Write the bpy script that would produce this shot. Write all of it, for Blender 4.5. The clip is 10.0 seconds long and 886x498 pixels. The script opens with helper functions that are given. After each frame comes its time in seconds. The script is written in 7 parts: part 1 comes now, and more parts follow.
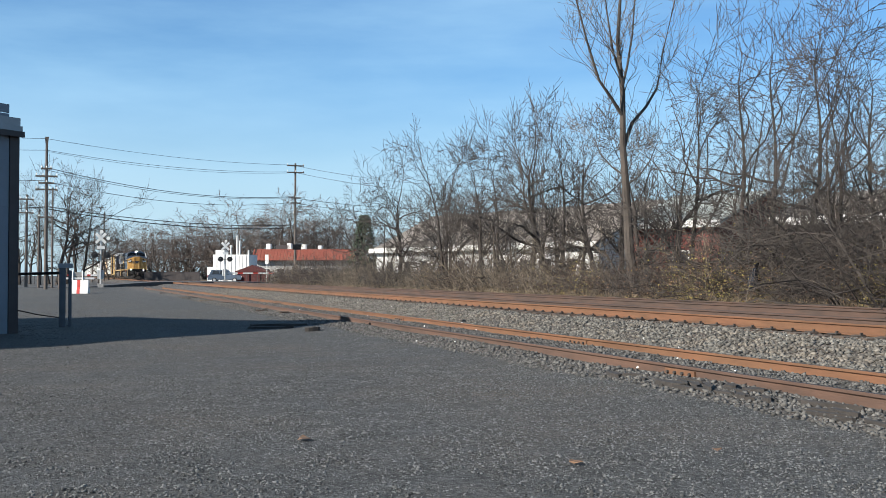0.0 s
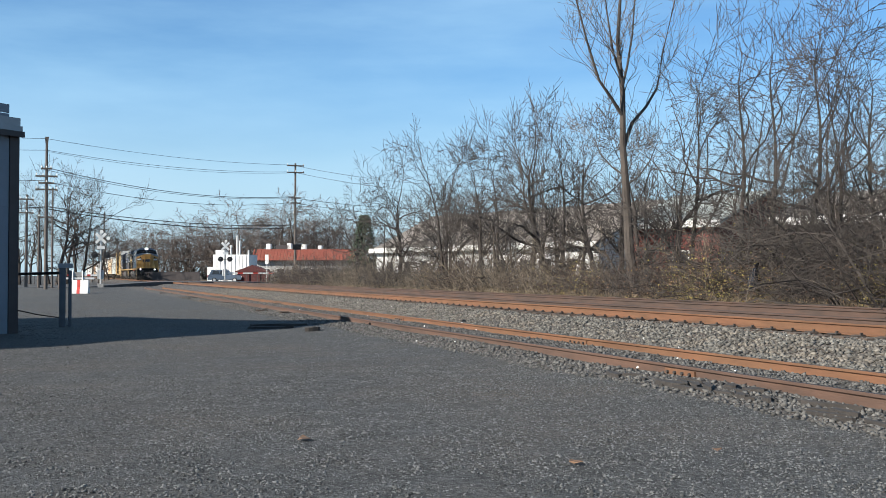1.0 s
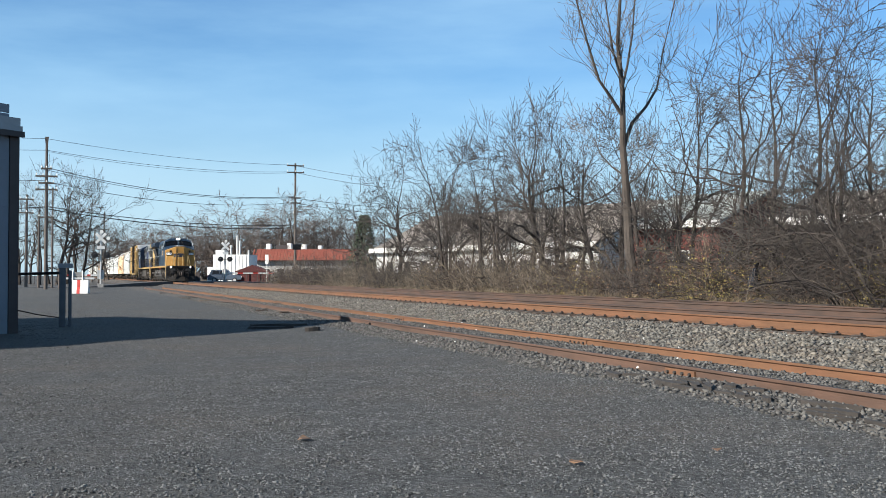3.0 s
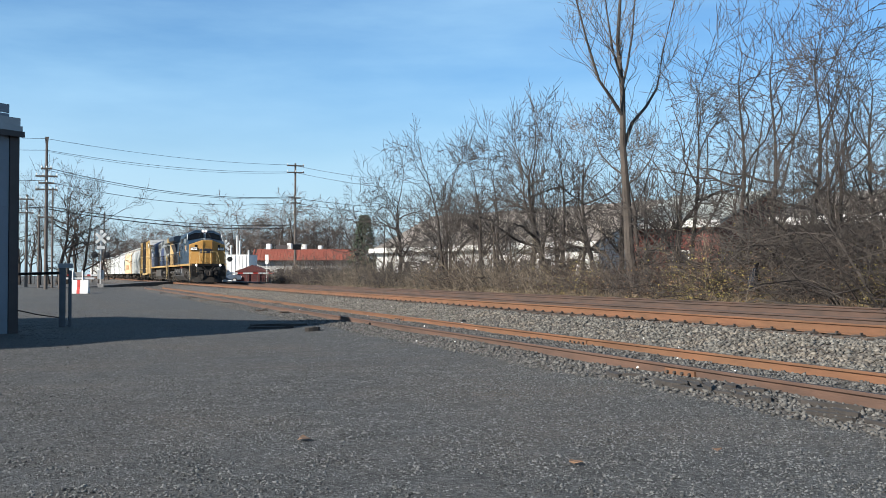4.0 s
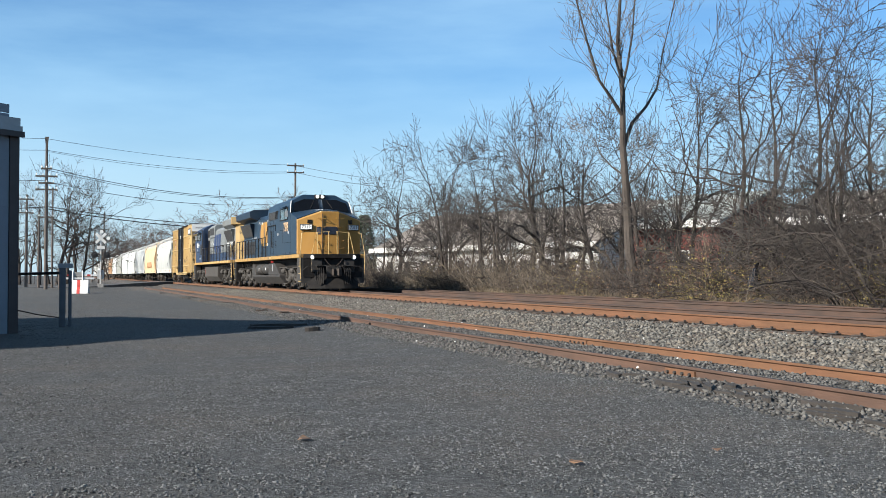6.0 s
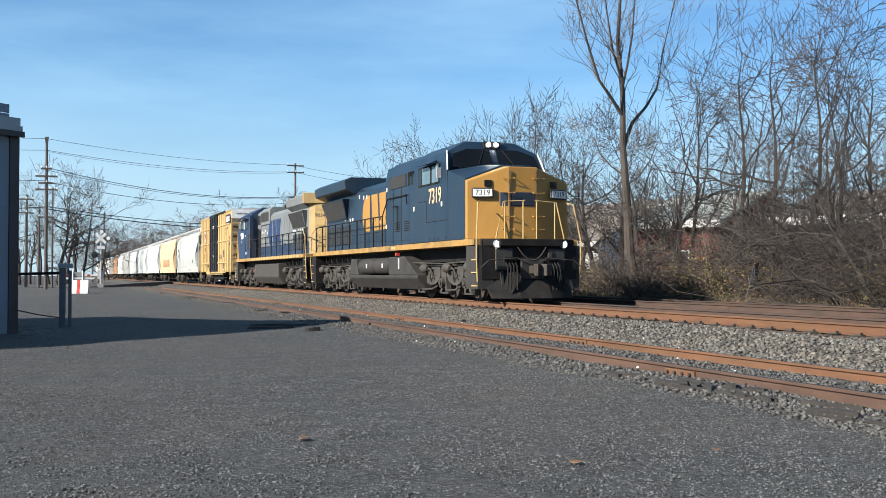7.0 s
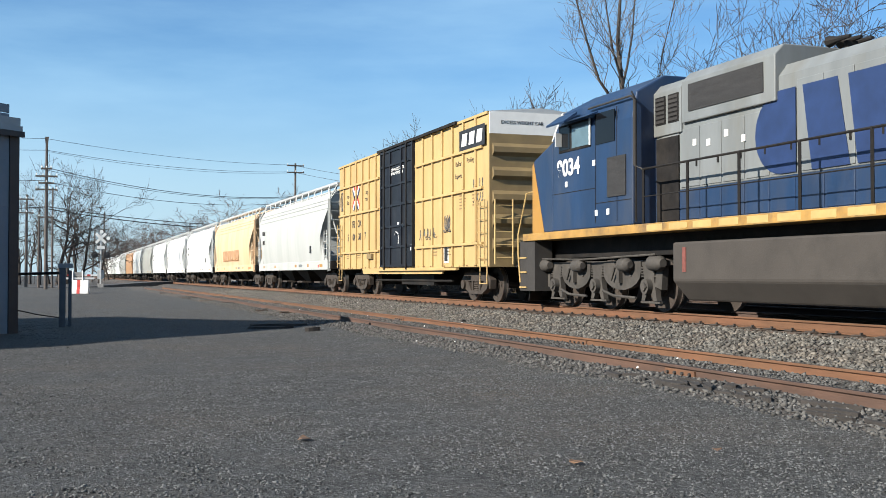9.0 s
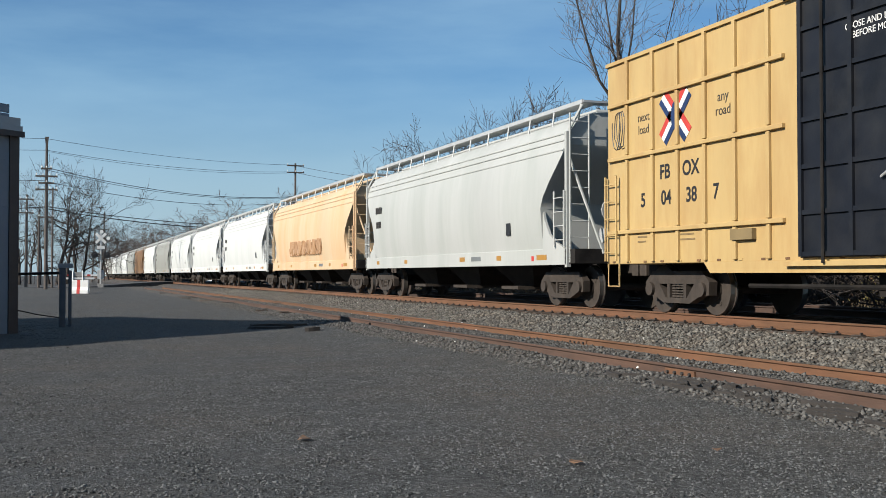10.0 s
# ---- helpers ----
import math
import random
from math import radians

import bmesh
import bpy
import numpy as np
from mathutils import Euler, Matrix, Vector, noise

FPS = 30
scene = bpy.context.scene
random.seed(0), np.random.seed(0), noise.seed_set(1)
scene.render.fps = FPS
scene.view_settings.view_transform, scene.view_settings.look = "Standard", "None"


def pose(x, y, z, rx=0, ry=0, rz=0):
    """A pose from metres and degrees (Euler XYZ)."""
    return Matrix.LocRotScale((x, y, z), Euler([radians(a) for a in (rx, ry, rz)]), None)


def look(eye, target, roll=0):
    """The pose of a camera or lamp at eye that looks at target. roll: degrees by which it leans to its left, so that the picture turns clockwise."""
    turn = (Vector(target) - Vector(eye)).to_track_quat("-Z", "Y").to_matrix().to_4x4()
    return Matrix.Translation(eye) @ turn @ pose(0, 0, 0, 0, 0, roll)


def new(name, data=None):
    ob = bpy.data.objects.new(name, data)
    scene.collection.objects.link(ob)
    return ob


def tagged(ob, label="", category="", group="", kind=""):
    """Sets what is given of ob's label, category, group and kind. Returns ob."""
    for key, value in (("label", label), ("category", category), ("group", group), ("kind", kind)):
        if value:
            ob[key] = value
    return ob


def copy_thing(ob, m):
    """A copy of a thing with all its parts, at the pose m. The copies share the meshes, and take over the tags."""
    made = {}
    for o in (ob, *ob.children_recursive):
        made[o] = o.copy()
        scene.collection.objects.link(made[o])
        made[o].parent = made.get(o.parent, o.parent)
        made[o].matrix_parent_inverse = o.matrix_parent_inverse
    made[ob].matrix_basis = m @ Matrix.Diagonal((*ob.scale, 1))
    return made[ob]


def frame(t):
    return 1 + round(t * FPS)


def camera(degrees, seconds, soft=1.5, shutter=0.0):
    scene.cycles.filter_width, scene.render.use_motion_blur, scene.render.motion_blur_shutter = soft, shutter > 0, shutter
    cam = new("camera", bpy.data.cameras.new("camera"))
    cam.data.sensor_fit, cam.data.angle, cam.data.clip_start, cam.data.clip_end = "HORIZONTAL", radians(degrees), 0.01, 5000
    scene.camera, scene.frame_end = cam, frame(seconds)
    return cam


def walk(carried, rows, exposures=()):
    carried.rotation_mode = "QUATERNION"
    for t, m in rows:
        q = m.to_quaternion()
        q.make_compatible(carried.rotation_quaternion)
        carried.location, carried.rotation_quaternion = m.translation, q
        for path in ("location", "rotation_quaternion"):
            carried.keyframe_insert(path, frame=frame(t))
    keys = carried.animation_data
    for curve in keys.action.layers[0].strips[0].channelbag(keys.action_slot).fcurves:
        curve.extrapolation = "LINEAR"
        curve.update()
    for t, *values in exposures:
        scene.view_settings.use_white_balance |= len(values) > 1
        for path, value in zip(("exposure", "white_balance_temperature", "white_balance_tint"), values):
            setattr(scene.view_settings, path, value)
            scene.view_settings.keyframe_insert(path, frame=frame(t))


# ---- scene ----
# The track runs along Y, X points across it to the far side; z = 0 is the gravel lot.
TURN = 19.54          # degrees by which the camera looks to the right of the track
EYE = (0.0, 0.0, 1.25)
AIM = (math.sin(radians(TURN)), math.cos(radians(TURN)), math.tan(radians(1.377)))
cam = camera(44.57, 10.0, soft=0.75)
VIEW = look(EYE, (EYE[0] + AIM[0], EYE[1] + AIM[1], EYE[2] + AIM[2]))
walk(cam, [(0, VIEW), (10, VIEW)], exposures=[(0, 1.13), (8.0, 1.19), (8.5, 1.19), (9.0, 1.11), (9.5, 0.85), (10, 0.65)])

SPEED = 22.35         # of the train, m/s
MAIN_X, MAIN_Z = 12.0, 0.524
SIDE_X, SIDE_Z = 7.65, 0.19
FAR_X = 16.3

# ---- sky and sun ----
SUN_ELEVATION, SUN_AZIMUTH = 28.3, -104.0      # azimuth from +Y towards +X
world = bpy.data.worlds.new("sky")
scene.world = world
world.use_nodes = True
wn, wl = world.node_tree.nodes, world.node_tree.links
sky = wn.new("ShaderNodeTexSky")
sky.sky_type, sky.sun_disc = "NISHITA", False
sky.sun_elevation, sky.sun_rotation = radians(SUN_ELEVATION), radians(SUN_AZIMUTH)
sky.air_density, sky.dust_density, sky.ozone_density = 1.0, 0.4, 3.0
wco = wn.new("ShaderNodeTexCoord")
wmap = wn.new("ShaderNodeMapping")
wmap.inputs["Scale"].default_value = (1.2, 1.2, 5.5)
wmap.inputs["Rotation"].default_value = (0.0, 0.22, 0.3)
wno = wn.new("ShaderNodeTexNoise")
wno.inputs["Scale"].default_value, wno.inputs["Detail"].default_value = 1.6, 7.0
wno.inputs["Roughness"].default_value = 0.55
wramp = wn.new("ShaderNodeValToRGB")
wramp.color_ramp.elements[0].position, wramp.color_ramp.elements[0].color = 0.40, (0.06, 0.06, 0.06, 1)
wramp.color_ramp.elements[1].position, wramp.color_ramp.elements[1].color = 0.74, (0.6, 0.6, 0.6, 1)
wmix = wn.new("ShaderNodeMixRGB")
wmix.inputs["Color2"].default_value = (6.5, 7.0, 7.4, 1)
wl.new(wco.outputs["Generated"], wmap.inputs["Vector"])
wl.new(wmap.outputs["Vector"], wno.inputs["Vector"])
wl.new(wno.outputs["Fac"], wramp.inputs["Fac"])
wl.new(wramp.outputs["Color"], wmix.inputs["Fac"])
wl.new(sky.outputs["Color"], wmix.inputs["Color1"])
# pale haze towards the horizon
wsep = wn.new("ShaderNodeSeparateXYZ")
whz = wn.new("ShaderNodeMapRange")
whz.inputs["From Min"].default_value, whz.inputs["From Max"].default_value = 0.0, 0.2
whz.inputs["To Min"].default_value, whz.inputs["To Max"].default_value = 0.80, 0.0
whz.interpolation_type = "SMOOTHSTEP"
whaze = wn.new("ShaderNodeMixRGB")
whaze.inputs["Color2"].default_value = (7.6, 6.7, 6.3, 1)
wl.new(wco.outputs["Generated"], wsep.inputs["Vector"])
wl.new(wsep.outputs["Z"], whz.inputs["Value"])
wl.new(whz.outputs["Result"], whaze.inputs["Fac"])
wl.new(wmix.outputs["Color"], whaze.inputs["Color1"])
wtint = wn.new("ShaderNodeMixRGB")
wtint.blend_type = "MULTIPLY"
wtint.inputs["Fac"].default_value, wtint.inputs["Color2"].default_value = 1.0, (0.63, 0.95, 1.18, 1)
wl.new(whaze.outputs["Color"], wtint.inputs["Color1"])
wl.new(wtint.outputs["Color"], wn["Background"].inputs["Color"])
wn["Background"].inputs["Strength"].default_value = 0.058

sun = new("sun", bpy.data.lights.new("sun", "SUN"))
sun.data.energy, sun.data.angle, sun.data.color = 5.0, radians(0.53), (1.0, 0.93, 0.82)
az, el = radians(SUN_AZIMUTH), radians(SUN_ELEVATION)
SUN_FROM = Vector((math.sin(az) * math.cos(el), math.cos(az) * math.cos(el), math.sin(el)))
sun.matrix_world = look(SUN_FROM * 50, (0, 0, 0))


# ---- materials ----
def material(name, color, rough=0.8, metal=0.0, vary=0.25, scale=3.0, bump=0.0, bump_scale=40.0,
             dirt=None, dirt_amount=0.0, dirt_scale=1.2, random_tone=0.0, stretch=(1, 1, 1), spec=0.5, grit=0.0):
    """A surface: base colour with fine grain, larger stains of a second colour, and fine relief."""
    m = bpy.data.materials.new(name)
    m.use_nodes = True
    nt = m.node_tree
    b = nt.nodes["Principled BSDF"]
    b.inputs["Roughness"].default_value, b.inputs["Metallic"].default_value = rough, metal
    b.inputs["Specular IOR Level"].default_value = spec
    co = nt.nodes.new("ShaderNodeTexCoord")
    mp = nt.nodes.new("ShaderNodeMapping")
    mp.inputs["Scale"].default_value = stretch
    nt.links.new(co.outputs["Object"], mp.inputs["Vector"])

    def noise_node(s, detail=5.0, rough_=0.6):
        n = nt.nodes.new("ShaderNodeTexNoise")
        n.inputs["Scale"].default_value, n.inputs["Detail"].default_value = s, detail
        n.inputs["Roughness"].default_value = rough_
        nt.links.new(mp.outputs["Vector"], n.inputs["Vector"])
        return n.outputs["Fac"]

    def ramp(fac, a, ca, b_, cb):
        r = nt.nodes.new("ShaderNodeValToRGB")
        r.color_ramp.elements[0].position, r.color_ramp.elements[0].color = a, ca
        r.color_ramp.elements[1].position, r.color_ramp.elements[1].color = b_, cb
        nt.links.new(fac, r.inputs["Fac"])
        return r.outputs["Color"]

    color = [c * 0.75 for c in color]
    lo = (*[c * (1 - vary) for c in color], 1)
    hi = (*[min(1.0, c * (1 + vary)) for c in color], 1)
    out = ramp(noise_node(scale), 0.3, lo, 0.7, hi)
    if dirt:
        mask = ramp(noise_node(dirt_scale, 6.0, 0.65), 0.45, (0, 0, 0, 1), 0.75, (dirt_amount,) * 3 + (1,))
        mx = nt.nodes.new("ShaderNodeMixRGB")
        nt.links.new(mask, mx.inputs["Fac"])
        nt.links.new(out, mx.inputs["Color1"])
        mx.inputs["Color2"].default_value = (*dirt, 1)
        out = mx.outputs["Color"]
    if grit:                                      # fine crushed stone: every grain its own tone
        for scale_, depth in ((grit, 0.75), (grit * 2.3, 0.55)):
            vo = nt.nodes.new("ShaderNodeTexVoronoi")
            vo.inputs["Scale"].default_value = scale_
            nt.links.new(mp.outputs["Vector"], vo.inputs["Vector"])
            sep = nt.nodes.new("ShaderNodeSeparateColor")
            nt.links.new(vo.outputs["Color"], sep.inputs["Color"])
            gr = nt.nodes.new("ShaderNodeMapRange")
            gr.inputs["To Min"].default_value, gr.inputs["To Max"].default_value = 1 - depth, 1 + depth
            nt.links.new(sep.outputs["Red"], gr.inputs["Value"])
            gs = nt.nodes.new("ShaderNodeVectorMath")
            gs.operation = "SCALE"
            nt.links.new(out, gs.inputs[0])
            nt.links.new(gr.outputs["Result"], gs.inputs["Scale"])
            out = gs.outputs["Vector"]
    if random_tone:
        info = nt.nodes.new("ShaderNodeNewGeometry")
        mr = nt.nodes.new("ShaderNodeMapRange")
        mr.inputs["To Min"].default_value, mr.inputs["To Max"].default_value = 1 - random_tone, 1 + random_tone
        nt.links.new(info.outputs["Random Per Island"], mr.inputs["Value"])
        mu = nt.nodes.new("ShaderNodeVectorMath")
        mu.operation = "SCALE"
        nt.links.new(out, mu.inputs[0])
        nt.links.new(mr.outputs["Result"], mu.inputs["Scale"])
        out = mu.outputs["Vector"]
    nt.links.new(out, b.inputs["Base Color"])
    if bump:
        bn = nt.nodes.new("ShaderNodeBump")
        bn.inputs["Strength"].default_value, bn.inputs["Distance"].default_value = min(1.0, bump), 0.02
        nt.links.new(noise_node(bump_scale, 4.0), bn.inputs["Height"])
        nt.links.new(bn.outputs["Normal"], b.inputs["Normal"])
    return m


def glowing(name, color, strength):
    m = bpy.data.materials.new(name)
    m.use_nodes = True
    b = m.node_tree.nodes["Principled BSDF"]
    b.inputs["Base Color"].default_value = (*color, 1)
    b.inputs["Emission Color"].default_value = (*color, 1)
    b.inputs["Emission Strength"].default_value = strength
    return m


def glass(name, color=(0.02, 0.025, 0.03), rough=0.05):
    return material(name, color, rough, 0.0, 0.1, 2.0, spec=0.8)


GRAVEL = material("grey gravel", (0.046, 0.047, 0.047), 0.95, 0, 0.3, 3.0, 1.0, 60.0, (0.056, 0.046, 0.036), 0.8, 0.3, grit=42.0)
LOT_STONE = material("crushed grey stone", (0.090, 0.093, 0.093), 0.9, 0, 0.2, 9.0, 0.3, 60.0, random_tone=0.8)
BALLAST = material("ballast bed", (0.070, 0.062, 0.055), 0.95, 0, 0.3, 3.0, 1.0, 22.0, (0.08, 0.055, 0.04), 0.6, 0.8, grit=20.0)
BALLAST_STONE = material("ballast stone", (0.120, 0.114, 0.102), 0.9, 0, 0.3, 9.0, 0.4, 40.0, (0.15, 0.11, 0.075), 0.4, 1.5, random_tone=0.6)
SIDING_STONE = material("dark siding stone", (0.088, 0.085, 0.080), 0.9, 0, 0.3, 9.0, 0.4, 40.0, random_tone=0.65)
RUST_RAIL = material("rusty rail steel", (0.138, 0.066, 0.032), 0.85, 0.0, 0.25, 6.0, 0.3, 60.0, (0.15, 0.06, 0.03), 0.7, 2.5, stretch=(1, 0.2, 1))
RUST_DARK = material("dusty dark rail steel", (0.066, 0.043, 0.034), 0.85, 0.1, 0.25, 6.0, 0.3, 60.0, (0.11, 0.055, 0.035), 0.6, 2.5, stretch=(1, 0.2, 1))
RUST_DULL = material("dull brown rail steel", (0.088, 0.052, 0.038), 0.85, 0.1, 0.25, 6.0, 0.3, 60.0, (0.12, 0.06, 0.038), 0.6, 2.5, stretch=(1, 0.2, 1))
RAIL_HEAD = material("worn rail head", (0.034, 0.026, 0.024), 0.7, 0.2, 0.2, 8.0, stretch=(1, 0.1, 1))
TIE_WOOD = material("weathered tie wood", (0.085, 0.062, 0.048), 0.95, 0, 0.4, 5.0, 0.5, 30.0, random_tone=0.3)
DARK_WOOD = material("rotten dark wood", (0.035, 0.030, 0.027), 0.95, 0, 0.4, 5.0, 0.5, 30.0)
LOCO_BLUE = material("navy blue locomotive paint", (0.0072, 0.024, 0.049), 0.42, 0, 0.22, 1.5, 0.12, 6.0, (0.022, 0.032, 0.045), 0.6, 1.1, stretch=(1, 1, 0.35))
LOCO_BLUE_B = material("royal blue locomotive paint", (0.010, 0.033, 0.088), 0.45, 0, 0.22, 1.5, 0.12, 6.0, (0.035, 0.042, 0.06), 0.8, 1.1, stretch=(1, 1, 0.35))
LOCO_GREY = material("pale grey locomotive paint", (0.175, 0.19, 0.195), 0.55, 0, 0.18, 1.5, 0.05, 20.0, (0.11, 0.105, 0.085), 0.85, 0.8, stretch=(1, 1, 0.3))
LOCO_YELLOW = material("golden yellow paint", (0.40, 0.205, 0.038), 0.5, 0, 0.12, 1.5, 0.05, 20.0, (0.26, 0.15, 0.045), 0.5, 0.8, stretch=(1, 1, 0.4))
RAIL_YELLOW = material("handrail yellow paint", (0.50, 0.34, 0.13), 0.5, 0, 0.12, 4.0)
UNDER_GREY = material("dusty dark underframe paint", (0.029, 0.026, 0.024), 0.75, 0, 0.3, 2.0, 0.2, 25.0, (0.035, 0.031, 0.028), 0.8, 1.4)
TANK_BROWN = material("dusty brown-grey tank paint", (0.050, 0.043, 0.037), 0.8, 0, 0.25, 2.0, 0.2, 25.0, (0.034, 0.029, 0.025), 0.7, 1.0)
BLACK_STEEL = material("grimy black steel", (0.015, 0.014, 0.014), 0.7, 0, 0.4, 3.0, 0.2, 25.0, (0.035, 0.03, 0.025), 0.6, 2.0, spec=0.15)
GRILLE = material("dark radiator screen", (0.025, 0.024, 0.024), 0.7, 0, 0.3, 2.0, 0.4, 60.0, stretch=(1, 1, 6))
TRUCK_DUST = material("dusty truck steel", (0.056, 0.050, 0.044), 0.85, 0, 0.35, 3.0, 0.2, 25.0, (0.025, 0.022, 0.019), 0.9, 2.6)
WHEEL_STEEL = material("brown worn wheel steel", (0.055, 0.043, 0.035), 0.75, 0.2, 0.3, 5.0, 0.2, 30.0)
WHEEL_TREAD = material("bright wheel tread", (0.45, 0.43, 0.41), 0.35, 0.9, 0.1, 5.0)
WINDOW_GLASS = material("dark cab glass", (0.006, 0.007, 0.009), 0.08, 0, 0.1, 2.0, spec=0.2)
# the sky's pale teal in the wide side panes is put into the base colour
SIDE_GLASS = material("side window glass with painted sky tone", (0.10, 0.16, 0.19), 0.1, 0, 0.2, 1.5, spec=0.8)
WHITE_PAINT = material("white paint", (0.8, 0.8, 0.78), 0.6, 0, 0.06, 3.0)
BLACK_PAINT = material("black paint", (0.018, 0.018, 0.02), 0.55, 0, 0.3, 3.0)
RED_PAINT = material("red paint", (0.55, 0.05, 0.04), 0.55, 0, 0.2, 3.0)
LOGO_DARK = material("dark emblem blue", (0.016, 0.022, 0.04), 0.5, 0, 0.2, 3.0)
LOGO_BLUE = material("logo blue", (0.015, 0.035, 0.11), 0.5, 0, 0.2, 3.0)
FADED_YELLOW = material("faded pale yellow paint", (0.44, 0.30, 0.115), 0.6, 0, 0.15, 1.5, 0.05, 20.0, (0.16, 0.11, 0.05), 0.85, 1.3, stretch=(1, 1, 0.3))
LAMP = glowing("headlamp glass", (1.0, 0.97, 0.9), 40.0)
BOX_YELLOW = material("boxcar yellow paint", (0.52, 0.365, 0.155), 0.55, 0, 0.08, 1.2, 0.08, 18.0, (0.30, 0.18, 0.07), 0.8, 1.6, stretch=(1, 1, 0.25))
BOX_DOOR = material("blue-black boxcar door paint", (0.009, 0.011, 0.017), 0.5, 0, 0.3, 1.5, 0.1, 20.0, (0.03, 0.03, 0.03), 0.5, 1.0, spec=0.25)
# weathered tan, with the shade on the car ends darkened into the colour
BOX_END = material("tan weathered end paint darkened for shade", (0.23, 0.165, 0.075), 0.65, 0, 0.2, 1.2, 0.1, 20.0, (0.10, 0.075, 0.045), 0.6, 0.8)
GALVANISED = material("galvanised roof steel", (0.55, 0.56, 0.56), 0.5, 0.3, 0.12, 2.0)


def hopper_paint(name, color, stain, amount):
    return material(name, color, 0.55, 0, 0.07, 0.8, 0.06, 14.0, stain, amount, 0.9, stretch=(1, 1, 0.12))


HOPPERS = {
    "grey": hopper_paint("pale grey hopper paint", (0.47, 0.48, 0.465), (0.27, 0.29, 0.27), 0.75),
    "tan": hopper_paint("tan hopper paint", (0.66, 0.50, 0.32), (0.55, 0.28, 0.12), 0.75),
    "white": hopper_paint("white hopper paint", (0.66, 0.67, 0.66), (0.42, 0.46, 0.43), 0.6),
    "dull": hopper_paint("dull grey hopper paint", (0.32, 0.31, 0.29), (0.22, 0.27, 0.23), 0.7),
    "rust": hopper_paint("rusty hopper paint", (0.40, 0.22, 0.10), (0.24, 0.13, 0.06), 0.8)}

# brown ballast, with the shade between the main rails painted into the colour
TRACK_BED = material("shaded rust-stained ballast bed", (0.06, 0.042, 0.033), 0.95, 0, 0.5, 16.0, 1.0, 22.0, (0.05, 0.035, 0.028), 0.6, 0.8)
BARK = material("grey-brown bark", (0.060, 0.049, 0.042), 0.95, 0, 0.35, 6.0, 0.6, 25.0, (0.12, 0.10, 0.085), 0.5, 1.0, stretch=(1, 1, 0.3))
DARK_BARK = material("dark wet bark", (0.042, 0.034, 0.030), 0.95, 0, 0.35, 6.0, 0.6, 25.0, stretch=(1, 1, 0.3))
# distance haze is put into this colour: paler than the near twigs
FAR_TWIG = material("haze-paled distant twigs", (0.125, 0.098, 0.086), 0.9, 0, 0.3, 3.0, random_tone=0.3)
TWIG = material("brown twigs", (0.056, 0.047, 0.042), 0.9, 0, 0.3, 3.0, random_tone=0.45)
PALE_STEM = material("pale dry stems", (0.17, 0.14, 0.105), 0.9, 0, 0.3, 3.0, random_tone=0.4)
GREY_TWIG = material("pale grey fine twigs", (0.15, 0.125, 0.105), 0.9, 0, 0.3, 3.0, random_tone=0.4)
RED_STEM = material("reddish brush stems", (0.062, 0.042, 0.033), 0.9, 0, 0.3, 3.0, random_tone=0.4)
DRY_GRASS = material("dry tan grass", (0.16, 0.12, 0.07), 0.9, 0, 0.3, 3.0, random_tone=0.4)
YELLOW_LEAF = material("yellow-green autumn leaves", (0.24, 0.20, 0.055), 0.8, 0, 0.3, 3.0, random_tone=0.5)
BROWN_LEAF = material("brown dead leaves", (0.16, 0.09, 0.05), 0.85, 0, 0.3, 3.0, random_tone=0.5)
CONIFER = material("dark conifer needles", (0.035, 0.055, 0.03), 0.85, 0, 0.3, 3.0, random_tone=0.4)
POLE_WOOD = material("weathered pole wood", (0.105, 0.088, 0.078), 0.9, 0, 0.3, 4.0, 0.3, 20.0, stretch=(1, 1, 0.2))
WIRE = material("black cable", (0.03, 0.03, 0.035), 0.7)
WHITE_WALL = material("white clapboard paint", (0.72, 0.73, 0.73), 0.7, 0, 0.08, 2.0, 0.1, 8.0, (0.5, 0.5, 0.48), 0.5, 0.5)
# white wall on its shaded side: the blue-grey shade is put into the colour
SHADED_WHITE = material("white block wall with painted shade", (0.20, 0.24, 0.29), 0.7, 0, 0.08, 2.0, 0.1, 8.0, (0.16, 0.19, 0.22), 0.5, 0.5)
BROWN_TRIM = material("dark brown metal trim", (0.045, 0.036, 0.036), 0.6, 0, 0.2, 3.0)
GREY_TRIM = material("grey metal fascia", (0.33, 0.35, 0.37), 0.5, 0.2, 0.1, 3.0)
SHINGLE = material("grey-brown shingle roof", (0.20, 0.175, 0.155), 0.9, 0, 0.25, 6.0, 0.3, 20.0)
PALE_ROOF = material("pale green-grey roof", (0.30, 0.33, 0.31), 0.7, 0, 0.15, 2.0)
RED_BRICK = material("dull red brick", (0.17, 0.052, 0.042), 0.9, 0, 0.3, 8.0, 0.3, 20.0, (0.16, 0.06, 0.05), 0.5, 0.7)
RED_TILE = material("red roof tiles", (0.21, 0.052, 0.032), 0.8, 0, 0.2, 4.0, 0.3, 12.0)
STONE_WALL = material("grey stone wall", (0.34, 0.34, 0.34), 0.9, 0, 0.35, 3.0, 0.4, 6.0)
DARK_GLASS = glass("dark window glass", (0.03, 0.035, 0.045), 0.08)
ASPHALT = material("worn asphalt", (0.07, 0.07, 0.072), 0.9, 0, 0.3, 5.0, 0.4, 30.0)
CONCRETE = material("pale concrete", (0.36, 0.35, 0.33), 0.9, 0, 0.2, 4.0, 0.3, 20.0)
STEEL_POST = material("dull galvanised post", (0.12, 0.13, 0.15), 0.55, 0.4, 0.2, 4.0)
SUV_BLUE = material("blue-grey car paint", (0.14, 0.18, 0.24), 0.25, 0.3, 0.05, 2.0)
